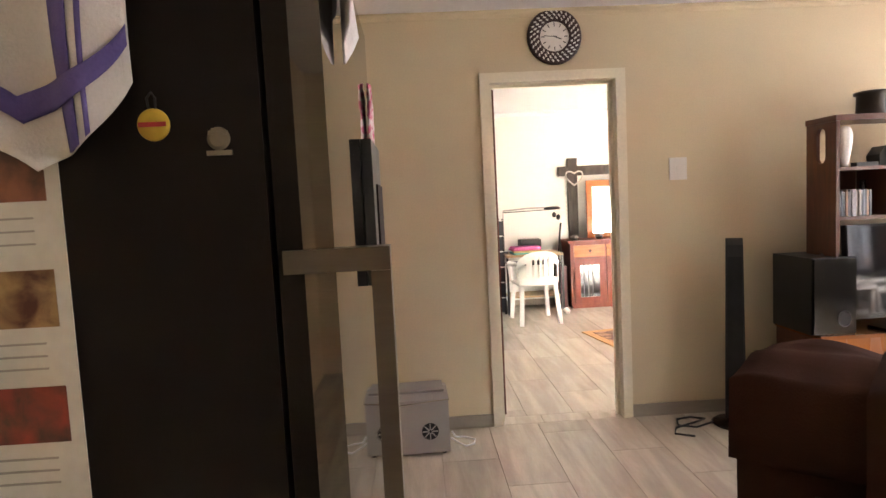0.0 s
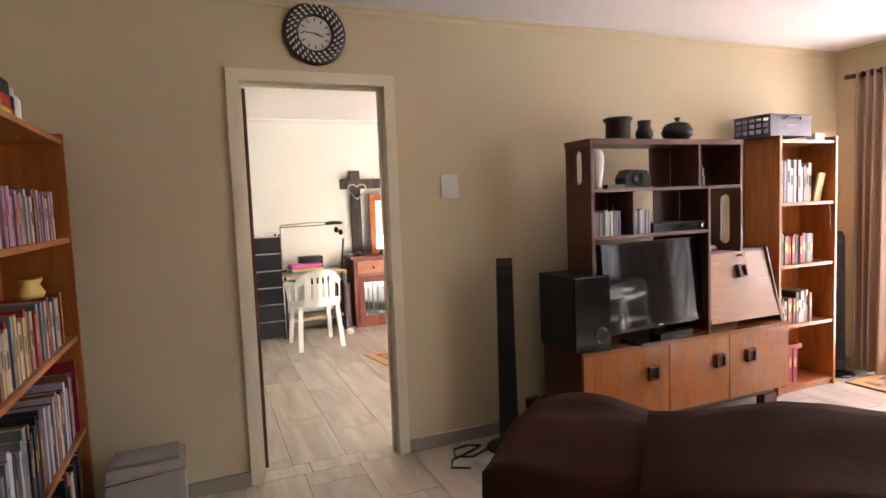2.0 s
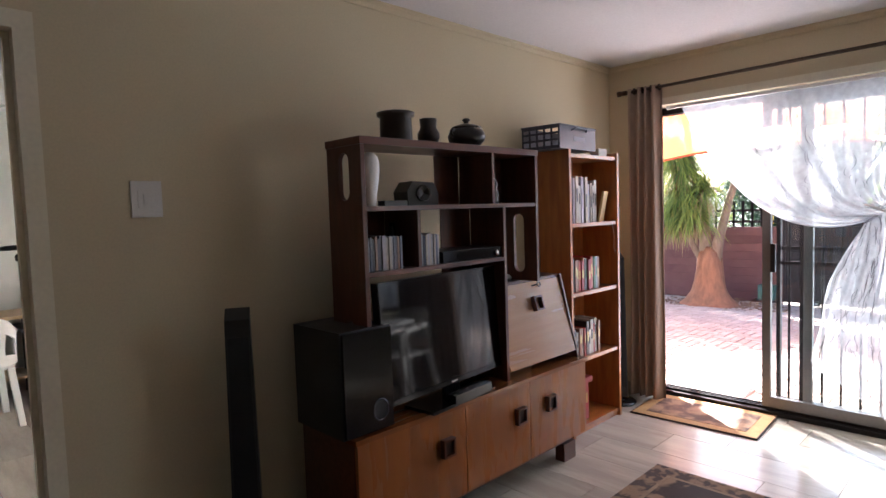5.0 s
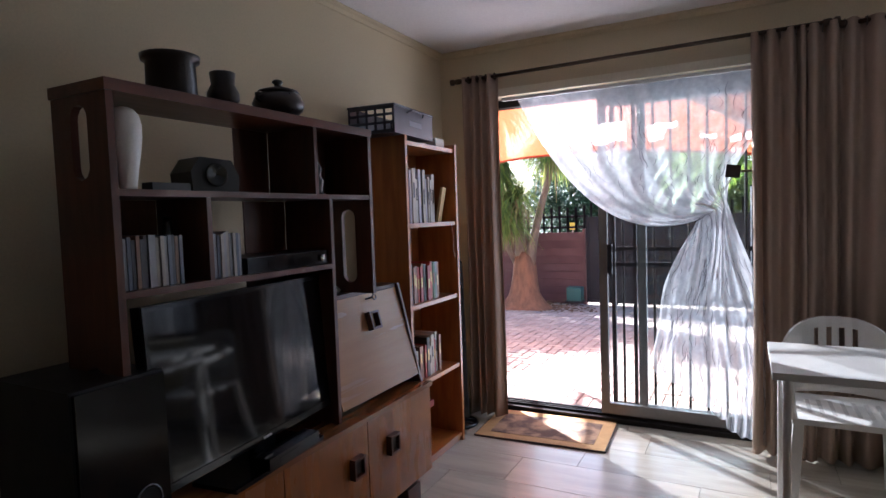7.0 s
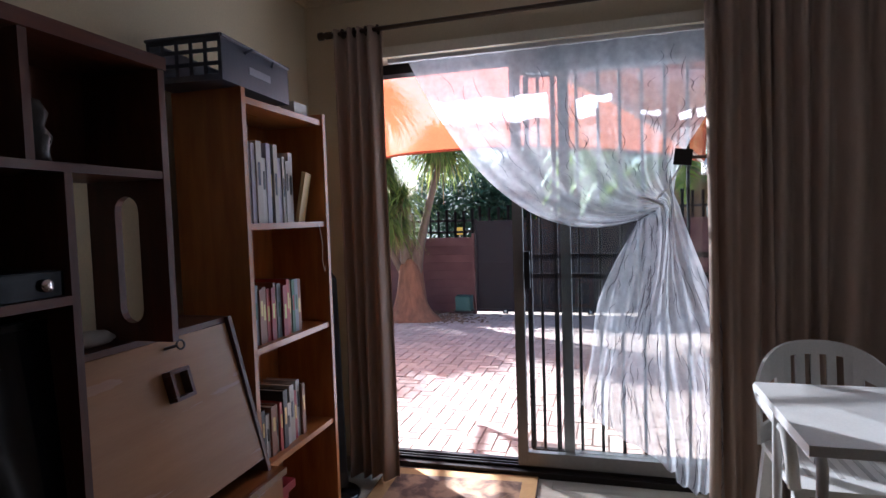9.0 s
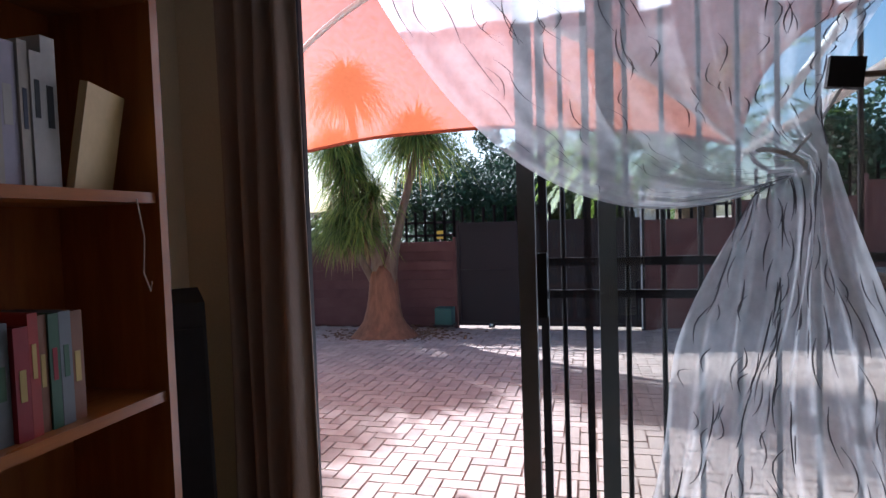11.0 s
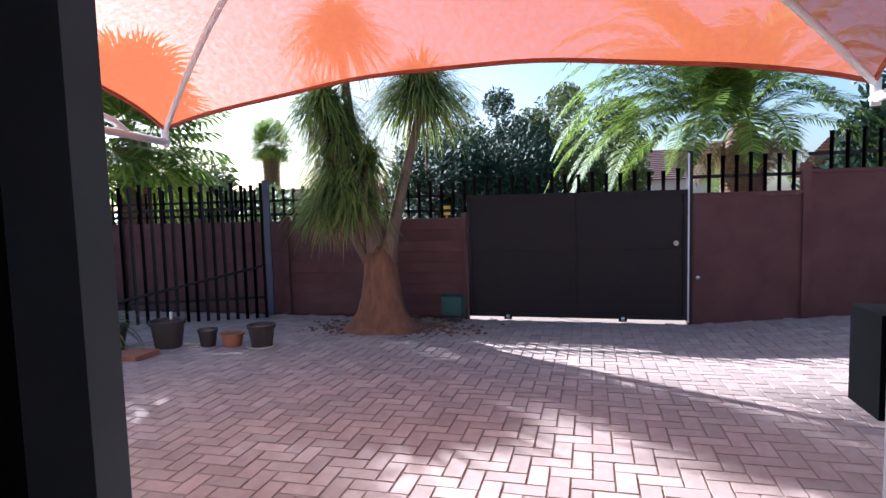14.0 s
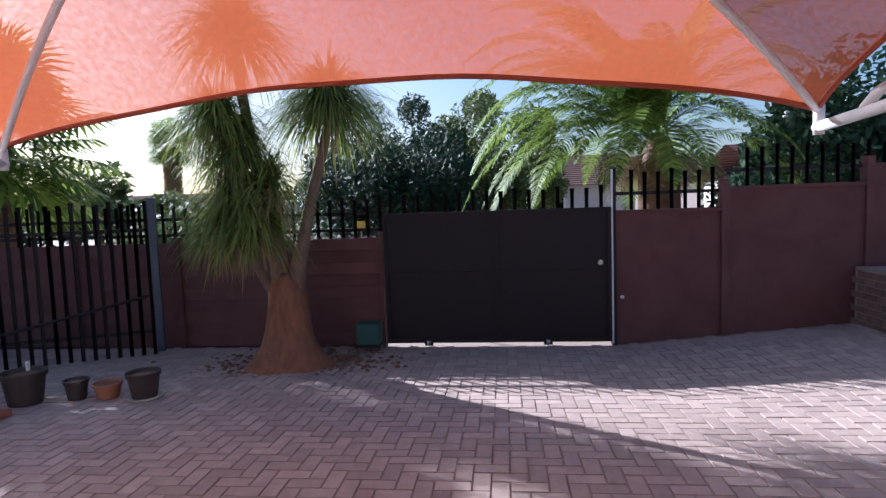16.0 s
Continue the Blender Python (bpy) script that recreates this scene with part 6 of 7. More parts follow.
gpw = block("gate_post_edge", GATE_X - 0.0235, 2.100, -0.36, GATE_X - 0.0205, 2.122, 1.66, WHITEPAINT, bound, 0)

gate = empty("sliding_gate", pose(0, 0, 0), "black sheet steel sliding driveway gate on wheels", "gate")
for a, b in ((GY0 + 0.02, 3.42), (3.48, GY1 - 0.02)):
    block("sheet_panel", GATE_X + 0.0, a, -0.30, GATE_X + 0.012, b, 1.195, GATEBLACK, gate, 0.002)
boxes("gate_frame", [(GATE_X - 0.03, GY0, -0.335, GATE_X + 0.03, GY1, -0.29), (GATE_X - 0.03, GY0, 1.190, GATE_X + 0.03, GY1, 1.235), (GATE_X - 0.03, GY0, -0.2895, GATE_X + 0.03, GY0 + 0.04, 1.1895),
                     (GATE_X - 0.03, GY1 - 0.04, -0.2895, GATE_X + 0.03, GY1, 1.1895), (GATE_X - 0.03, 3.42, -0.2895, GATE_X + 0.03, 3.48, 1.1895)], GATEBLACK, gate, 0.003)
boxes("mid_rail", [(GATE_X - 0.02, GY0 + 0.041, 0.48, GATE_X - 0.0005, 3.4195, 0.52), (GATE_X - 0.02, 3.4805, 0.48, GATE_X - 0.0005, GY1 - 0.041, 0.52)], GATEBLACK, gate, 0.003)
for y in (2.86, 4.28):
    w = part("wheel", lathe(bmesh.new(), [(0.0, -0.02), (0.045, -0.02), (0.035, 0.0), (0.045, 0.02), (0, 0.02)], 18, Matrix.Translation((GATE_X, y, -0.335)) @ pose(0, 0, 0, 90, 0, 90) @ pose(0, 0, 0, 0, 90, 0)), STEEL, gate)
    block("wheel_fork", GATE_X - 0.03, y - 0.05, -0.37, GATE_X - 0.022, y + 0.05, -0.3355, GATEBLACK, gate, 0.002)
part("lock_disc", lathe(bmesh.new(), [(0, 0), (0.032, 0), (0.028, 0.012), (0, 0.014)], 20, pose(GATE_X - 0.031, 2.25, 0.60, 0, -90, 0)), STEEL, gate, "round steel lock cover")
knob = tagged(part("bell_push", lathe(bmesh.new(), [(0, 0), (0.02, 0), (0.025, 0.02), (0, 0.03)], 12, pose(GATE_X + 0.02, 2.0, 0.18, 0, -90, 0)), STEEL), "small round bell push on the maroon wall", "bell push")
motor = empty("gate_motor", pose(GATE_X - 0.36, 4.95, -0.30), "dark green plastic gate motor box beside the gate", "gate motor")
block("housing", 0, -0.13, 0.03, 0.22, 0.13, 0.27, GREENPL, motor, 0.03)
block("base_plate", -0.02, -0.15, 0.0, 0.24, 0.15, 0.0295, GATEBLACK, motor, 0.004)

PALE_MESH = {}


def pale_mesh(h):
    """One steel pale: a bent strip with a split, pointed head."""
    key = round(h, 2)
    if key not in PALE_MESH:
        bm = bmesh.new()
        prof = [(-0.022, 0.010), (-0.012, 0.0), (0.012, 0.0), (0.022, 0.010)]
        rows = []
        for z, s, lift in ((0, 1, 0), (h - 0.09, 1, 0), (h - 0.03, 1.25, 0.03), (h, 0.5, 0.0)):
            rows.append([bm.verts.new((y * s, d, z + (lift if abs(y) > 0.015 else 0))) for y, d in prof])
        for r in range(3):
            for i in range(3):
                bm.faces.new((rows[r][i], rows[r][i + 1], rows[r + 1][i + 1], rows[r + 1][i]))
        bmesh.ops.solidify(bm, geom=bm.faces[:], thickness=0.004)
        me = bpy.data.meshes.new("pale")
        bm.to_mesh(me)
        bm.free()
        me.materials.append(GATEBLACK)
        PALE_MESH[key] = me
    return PALE_MESH[key]


def palisade(name, a, b, z0, z1, step, label, rails, rail_z=None):
    """Pales between two plan points, held by rails."""
    a, b = Vector((*a, 0)), Vector((*b, 0))
    d = (b - a).normalized()
    length = (b - a).length
    ang = math.degrees(math.atan2(d.y, d.x))
    ob = empty(name, pose(a.x, a.y, 0, 0, 0, ang), label, "palisade fence", "palisade fences")
    n = int(length / step)
    for i in range(n):
        p = new("pale", pale_mesh(z1 - z0 + 0.03 * (i % 3 == 0)))
        p.parent = ob
        p.matrix_basis = pose((i + 0.5) * step, 0.02, z0)
    for z in rails:
        block("rail", 0, -0.012, z - 0.02, length, 0.019, z + 0.02, GATEBLACK, ob, 0.003)
    return ob


palisade("palisade_topping", (GATE_X + 0.1, 4.76), (GATE_X + 0.1, 11.0), 0.90, 1.42, 0.155, "black pointed steel pales above the boundary wall", (1.05, 1.25))
palisade("palisade_topping", (GATE_X + 0.06, GY0 + 0.02), (GATE_X + 0.06, GY1), 1.0, 1.46, 0.165, "black pointed steel pales above the driveway gate", (1.13,))
palisade("palisade_topping", (GATE_X + 0.1, 0.9), (GATE_X + 0.1, 2.06), 1.05, 1.62, 0.15, "black pointed steel pales above the maroon wall", (1.38,))
palisade("palisade_topping", (GATE_X + 0.1, -2.2), (GATE_X + 0.1, 0.82), 1.25, 1.85, 0.16, "black pointed steel pales above the maroon wall", (1.6,))
FA, FB, FC = (12.0, 7.45), (11.12, 9.38), (10.0, 11.8)
palisade("palisade_fence", FA, FB, -0.33, 1.46, 0.125, "black pointed steel palisade fence along the yard", (-0.05, 1.15))
palisade("palisade_fence", FB, FC, -0.30, 1.55, 0.13, "black pointed steel palisade fence along the yard", (-0.05, 1.15))
BLUEPOST = colour_of("blue_black_steel_post", (0.03, 0.035, 0.07), 0.45)
for x, y, s, h in ((11.12, 9.38, 0.055, 1.74), (12.0, 7.45, 0.04, 1.5)):
    fp = empty("fence_post", pose(x, y, 0, 0, 0, 20), "dark blue square steel fence post", "fence post", "fence posts")
    block("post", -s, -s, -0.30, s, s, h, BLUEPOST, fp, 0.006)
    block("cap", -s - 0.006, -s - 0.006, h, s + 0.006, s + 0.006, h + 0.02, BLUEPOST, fp, 0.004)
beam = tagged(part("fence_brace", tube(bmesh.new(), [(11.9, 7.5, 0.38), (11.15, 9.2, -0.02), (10.4, 10.8, -0.2)], 0.018, 8), GATEBLACK), "thin steel brace rod across the fence", "brace")

# raised brick planter
planter = empty("brick_planter", pose(11.35, -2.6, 0), "low face-brick planter wall beside the maroon wall", "planter")
PLBRICK = material("brown_face_brick", (0.20, 0.125, 0.09), 0.85, second=(0.12, 0.075, 0.06), scale=10, fine=70, amount=0.9, bump=0.5, vary=0.25)
block("mortar_core", 0.012, 0.012, -0.3, 1.05, 2.1 - 0.012, 0.485, SAND, planter, 0)
bm = bmesh.new()
box(bm, 0, 0, 0, 0.21, 0.1, 0.065)
bevelled(bm, 0.006, 1)
b0 = part("brick", bm, PLBRICK, planter)
b0.matrix_basis = pose(0, 0, -0.24, 0, 0, 0)
brick_me = b0.data
for r in range(8):
    z = -0.16 + 0.078 * r
    for c in range(9):
        for side in (0, 1):
            p = new("brick", brick_me)
            p.parent = planter
            o = 0.11 * (r % 2) + 0.222 * c
            if side == 0:
                p.matrix_basis = pose(0.1, o - 0.05, z, 0, 0, 90)
            elif o < 0.9:
                p.matrix_basis = pose(o, 2.0, z)
for c in range(18):
    p = new("brick", brick_me)
    p.parent = planter
    p.matrix_basis = pose(0.0, 0.115 * c + 0.02, 0.487)

# ---- trees ----


def strap_crown(bm, centre, radius, count, length, rnd, droop=1.0, width=0.0105):
    """A head of long drooping leaves, like a fountain."""
    for i in range(count):
        a = rnd.uniform(0, 2 * math.pi)
        up = rnd.uniform(-0.3, 1.25)
        d = Vector((math.cos(a), math.sin(a), 0))
        ln = length * rnd.uniform(0.6, 1.15)
        p = centre + Vector((rnd.uniform(-0.05, 0.05), rnd.uniform(-0.05, 0.05), rnd.uniform(-0.08, 0.10)))
        v = (d * math.cos(up) + Vector((0, 0, math.sin(up)))) * (ln / 6)
        side = Vector((-d.y, d.x, 0))
        prev = None
        sink = droop * rnd.uniform(0.65, 1.45)
        for k in range(7):
            w = width * (1 - (k / 6) ** 2 * 0.9)
            cur = (bm.verts.new(p + side * w), bm.verts.new(p - side * w))
            if prev:
                bm.faces.new((prev[0], prev[1], cur[1], cur[0]))
            prev = cur
            p = p + v
            v = v * 0.97 + Vector((0, 0, -0.052 * sink * ln))
            if v.length > ln / 6:
                v = v.normalized() * ln / 6
            side = (side + Vector((rnd.uniform(-0.1, 0.1), rnd.uniform(-0.1, 0.1), 0))).normalized()


rnd = random.Random(11)
pony = empty("ponytail_palm", pose(11.55, 5.67, -0.345), "ponytail palm with swollen trunk and drooping strap leaves", "tree")


def swollen(a):
    return 1 + 0.10 * math.sin(3 * a + 1) + 0.05 * math.sin(7 * a)


bm = bmesh.new()
prof = [(0.50, -0.05), (0.46, 0.03), (0.37, 0.12), (0.29, 0.25), (0.25, 0.42), (0.225, 0.62), (0.21, 0.78), (0.19, 0.90), (0.10, 1.0), (0.0, 1.02)]
rings = []
for r, z in prof:
    rings.append([bm.verts.new((r * swollen(2 * math.pi * i / 28 + z) * math.cos(2 * math.pi * i / 28), r * swollen(2 * math.pi * i / 28 + z) * math.sin(2 * math.pi * i / 28) * 0.95, z + 0.012 * math.sin(i * 2.1))) for i in range(28)])
for a, b in zip(rings, rings[1:]):
    for i in range(28):
        j = (i + 1) % 28
        bm.faces.new((a[i], a[j], b[j], b[i]))
part("trunk", bm, BARK_ORANGE, pony, smooth=True)
STEMS = [([(0, 0.06, 0.7), (0.02, 0.10, 1.3), (0.0, 0.20, 1.9), (-0.02, 0.33, 2.6), (-0.05, 0.42, 3.4)], [0.13, 0.08, 0.065, 0.055, 0.05]),
         ([(0, -0.06, 0.75), (0, -0.16, 1.2), (-0.02, -0.32, 1.8), (-0.03, -0.48, 2.3), (-0.03, -0.56, 2.65)], [0.12, 0.075, 0.06, 0.05, 0.045]),
         ([(0, 0.08, 0.7), (-0.05, 0.26, 1.0), (-0.12, 0.42, 1.4), (-0.15, 0.50, 1.8)], [0.09, 0.05, 0.045, 0.04]),
         ([(0, 0.22, 1.9), (-0.06, 0.42, 2.1), (-0.12, 0.58, 2.35), (-0.12, 0.62, 2.6)], [0.05, 0.045, 0.04, 0.035])]
for pts, rad in STEMS:
    part("limb", tube(bmesh.new(), pts, rad, 12), BARK_PALE, pony, smooth=True)
for c, n, ln in (((-0.05, 0.42, 3.50), 900, 0.95), ((-0.03, -0.56, 2.74), 1200, 1.0), ((-0.12, 0.62, 2.66), 900, 0.82), ((-0.10, 0.48, 2.25), 420, 0.75),
                 ((-0.15, 0.46, 1.80), 850, 0.82), ((-0.26, 0.20, 1.52), 620, 0.72), ((-0.20, 0.60, 1.48), 560, 0.68), ((-0.24, 0.02, 1.95), 300, 0.7), ((-0.1, 0.42, 2.35), 420, 0.75)):
    bm = bmesh.new()
    strap_crown(bm, Vector(c), 0.1, n, ln, rnd, 0.8, 0.0085)
    part("crown", bm, LEAF_STRAP, pony, "drooping green strap leaves")
    bm = bmesh.new()
    strap_crown(bm, Vector(c) + Vector((0, 0, -0.18)), 0.1, 70, ln * 0.8, rnd, 2.2, 0.007)
    part("dry_leaves", bm, LEAF_DRY, pony, "dry yellow lower leaves")
bed = empty("soil_bed", pose(11.5, 5.6, yard_z(11.5, 5.6)), "low heap of soil and dry leaves round the palm", "soil", kind="stuff")
bm = bmesh.new()
for i in range(700):
    a, r = rnd.uniform(0, 6.283), 0.35 + abs(rnd.gauss(0, 0.32))
    s = rnd.uniform(0.012, 0.035)
    lathe(bm, [(0, 0), (s, s * 0.15), (s * 0.5, s * 0.6), (0, s * 0.6)], 5, Matrix.Translation((r * math.cos(a), r * math.sin(a) * 1.2, 0.0)))
part("leaf_litter", bm, SOIL, bed)


def feather_frond(bm, base, heading, rise, length, rnd, droop=0.05, pairs=58, leaflet=0.40, width=0.013):
    """A feather palm frond: an arching rib with two rows of leaflets."""
    d = Vector((math.cos(heading), math.sin(heading), 0))
    side = Vector((-d.y, d.x, 0))
    v = (d * math.cos(rise) + Vector((0, 0, math.sin(rise))))
    p = Vector(base)
    step = length / pairs
    prev = None
    for k in range(pairs + 1):
        t = k / pairs
        w = 0.022 * (1 - t) + 0.004
        cur = (bm.verts.new(p + side * w), bm.verts.new(p - side * w))
        if prev:
            bm.faces.new((prev[0], prev[1], cur[1], cur[0]))
        prev = cur
        if t > 0.12:
            ln = leaflet * math.sin(math.pi * min(1, 0.18 + 0.80 * t)) * rnd.uniform(0.85, 1.1)
            for s in (-1, 1):
                out = (side * s * 0.80 + v * 0.62 + Vector((0, 0, rnd.uniform(-0.02, 0.28)))).normalized()
                q1, q2 = p + out * ln * 0.55, p + out * ln + Vector((0, 0, -0.22 * ln))
                n = v * width
                a, b = bm.verts.new(p + n * 0.4), bm.verts.new(p - n * 0.4)
                c, e = bm.verts.new(q1 + n), bm.verts.new(q1 - n)
                f = bm.verts.new(q2)
                bm.faces.new((a, b, e, c))
                bm.faces.new((c, e, f))
        p = p + v * step
        v = (v + Vector((0, 0, -droop * (0.4 + 1.2 * t)))).normalized()


palm = empty("feather_palm", pose(14.3, 1.1, -0.3), "large date palm with arching feather fronds beyond the wall", "palm tree")
part("trunk", lathe(bmesh.new(), [(0.36, 0), (0.33, 0.6), (0.30, 1.4), (0.28, 2.1), (0.15, 2.45), (0, 2.55)], 22), BARK, palm, smooth=True)
for i in range(34):
    bm = bmesh.new()
    h = i * 2.399
    feather_frond(bm, (0.1 * math.cos(h), 0.1 * math.sin(h), 2.45 + 0.01 * i), h, radians(8 + 2.0 * i), (2.9 if math.cos(h) > -0.4 else 1.9) * rnd.uniform(0.85, 1.1), rnd, 0.027, 76)
    part("frond", bm, LEAF_PALM, palm)
for k in range(24):
    bm = bmesh.new()
    feather_frond(bm, (0.0, 0.12, 2.55), 1.35 + 0.075 * k + rnd.uniform(-0.08, 0.08), radians((30, 62, 45, 18, 52)[k % 5] + rnd.uniform(-4, 4)), (3.1 if k < 14 else 2.3) * rnd.uniform(0.85, 1.1), rnd, 0.024, 88, 0.44, 0.016)
    part("frond", bm, LEAF_PALM, palm)
bm = bmesh.new()
for i in range(34):
    feather_frond(bm, (0.25 * math.cos(i * 0.7), 0.25 * math.sin(i * 0.7), 2.25), i * 0.7, radians(-10 - (i % 5) * 9), rnd.uniform(0.6, 1.0), rnd, 0.05, 20, 0.30, 0.010)
part("dry_skirt", bm, LEAF_DRY, palm, "dry brown hanging fronds")


def fan_leaf(bm, base, heading, rise, stalk, r, rnd):
    d = Vector((math.cos(heading) * math.cos(rise), math.sin(heading) * math.cos(rise), math.sin(rise)))
    side = Vector((-math.sin(heading), math.cos(heading), 0))
    c = Vector(base) + d * stalk
    a, b = bm.verts.new(Vector(base) + side * 0.012), bm.verts.new(Vector(base) - side * 0.012)
    bm.faces.new((a, b, bm.verts.new(c - side * 0.010), bm.verts.new(c + side * 0.010)))
    up = d.cross(side)
    n = 26
    for i in range(n):
        t = radians(-125 + 250 * i / (n - 1))
        o = (d * math.cos(t) + side * math.sin(t)).normalized()
        w = side * math.cos(t) - d * math.sin(t)
        ln = r * rnd.uniform(0.85, 1.05)
        m = c + o * ln * 0.6 + up * 0.03
        tip = c + o * ln + Vector((0, 0, -0.18 * ln))
        p = [bm.verts.new(c), bm.verts.new(m + w * 0.035), bm.verts.new(tip), bm.verts.new(m - w * 0.035)]
        bm.faces.new(p)


def fan_palm(x, y, z, trunk, r, count, label, skirt=True):
    ob = empty("fan_palm", pose(x, y, z), label, "palm tree", "fan palms")
    part("trunk", lathe(bmesh.new(), [(0.24 * r, 0), (0.18 * r, trunk * 0.2), (0.16 * r, trunk * 0.8), (0.22 * r, trunk), (0, trunk + 0.05)], 14), BARK, ob, smooth=True)
    bm = bmesh.new()
    for i in range(count):
        fan_leaf(bm, (0, 0, trunk), i * 2.399, radians(-50 + 130 * i / count), 0.72 * r * rnd.uniform(0.6, 1.1), 0.62 * r, rnd)
    part("crown", bm, LEAF_PALM, ob)
    if skirt:
        bm = bmesh.new()
        for i in range(count * 2):
            fan_leaf(bm, (0, 0, trunk + 0.1 * r - r * 2.0 * i / (count * 2)), i * 2.399, radians(-76), 0.18 * r, 0.40 * r, rnd)
        part("dry_skirt", bm, LEAF_DRY, ob, "hanging dry leaves")
    return ob


fan_palm(13.6, 11.0, -0.3, 2.7, 1.55, 60, "broad fan palm growing behind the palisade fence", False)
fan_palm(12.3, 12.6, -0.3, 3.7, 1.6, 44, "broad fan palm growing behind the palisade fence", False)
fan_palm(45.0, 26.8, -0.4, 6.2, 1.9, 64, "tall distant fan palm with a dry skirt")


def leafy_tree(x, y, z, trunk_h, spread, tall, leaves, mat, label, size=0.11, name="tree", clumps=16, seed=3):
    r = random.Random(seed)
    ob = empty(name, pose(x, y, z), label, "tree" if name == "tree" else "shrub")
    part("trunk", tube(bmesh.new(), [(0, 0, 0), (0.05, 0.04, trunk_h * 0.5), (0.0, 0.1, trunk_h), (0.1, 0.0, trunk_h + tall * 0.4)], [0.16, 0.12, 0.10, 0.04], 10), BARK, ob, smooth=True)
    cs = []
    for i in range(clumps):
        a, q = r.uniform(0, 6.283), math.sqrt(r.uniform(0.02, 1))
        c = Vector((q * spread * math.cos(a), q * spread * math.sin(a), trunk_h + tall * r.uniform(0.02, 1.0) * (1.15 - 0.6 * q)))
        cs.append((c, spread * r.uniform(0.22, 0.46)))
        if i < 9:
            part("limb", tube(bmesh.new(), [(0, 0.08, trunk_h * 0.8), c * 0.5 + Vector((0, 0, trunk_h * 0.5)), c], [0.07, 0.04, 0.012], 7), BARK, ob, smooth=True)
    verts, faces = [], []
    for i in range(leaves):
        c, rad = cs[i % clumps]
        d = Vector((r.gauss(0, 1), r.gauss(0, 1), r.gauss(0, 0.8))).normalized() * rad * (r.uniform(0.2, 1) ** 0.5)
        p = c + d
        u = Vector((r.gauss(0, 1), r.gauss(0, 1), r.gauss(0, 1))).normalized()
        w = u.orthogonal().normalized()
        s = size * r.uniform(0.6, 1.3)
        k = len(verts)
        verts += [p - u * s, p + w * s * 0.42, p + u * s, p - w * s * 0.42]
        faces.append((k, k + 1, k + 2, k + 3))
    me = bpy.data.meshes.new("crown")
    me.from_pydata([tuple(v) for v in verts], [], faces)
    me.materials.append(mat)
    cr = new("crown", me)
    cr.parent = ob
    return ob


leafy_tree(18.0, 5.6, -0.4, 1.2, 1.6, 2.6, 46000, LEAF_DARK, "dense dark green tree beyond the wall", 0.06, clumps=60, seed=5)
leafy_tree(20.0, 3.4, -0.4, 1.6, 1.8, 3.0, 26000, LEAF_LIGHT, "light green leafy tree beyond the wall", 0.075, clumps=24, seed=8)
leafy_tree(22.0, 8.2, -0.4, 1.0, 1.5, 2.4, 5000, LEAF_LIGHT, "sparse grey-green tree beyond the wall", 0.10, seed=9)
leafy_tree(15.2, -2.2, -0.3, 1.0, 2.2, 2.6, 13000, LEAF_DARK, "dark flowering shrub beyond the maroon wall", 0.08, "shrub", seed=12)
leafy_tree(14.6, -5.5, -0.3, 1.0, 2.4, 3.0, 8000, LEAF_DARK, "dark shrub beyond the maroon wall", 0.11, "shrub", seed=13)
leafy_tree(16.5, 9.6, -0.4, 0.6, 1.3, 1.2, 4000, LEAF_LIGHT, "bushy green shrub behind the fence", 0.10, "shrub", seed=14)
leafy_tree(30.0, 21.5, -0.4, 0.8, 3.0, 2.4, 6000, LEAF_LIGHT, "distant bushy tree behind the fence", 0.22, "tree", seed=15)
leafy_tree(34.0, 26.0, -0.4, 0.8, 3.0, 2.0, 5000, LEAF_DARK, "distant bushy tree behind the fence", 0.22, "tree", seed=16)
leafy_tree(13.9, 13.5, -0.3, 0.5, 1.4, 1.5, 5000, LEAF_DARK, "dark green shrub behind the fence", 0.10, "shrub", seed=17)
blos = empty("blossoms", pose(14.2, -0.6, 2.5), "white blossoms on the dark shrub", "blossom", kind="stuff")
bm = bmesh.new()
for i in range(40):
    lathe(bm, [(0, 0), (0.03, 0.01), (0.035, 0.03), (0, 0.045)], 6, Matrix.Translation((rnd.uniform(-0.3, 0.5), rnd.uniform(-0.9, 0.7), rnd.uniform(-0.3, 0.5))))
part("flowers", bm, PAPER, blos)

# ---- neighbours' houses across the street ----
ROOF = material("dark_red_roof_tile", (0.16, 0.07, 0.055), 0.8, second=(0.10, 0.05, 0.045), scale=8, fine=60, bump=0.4)


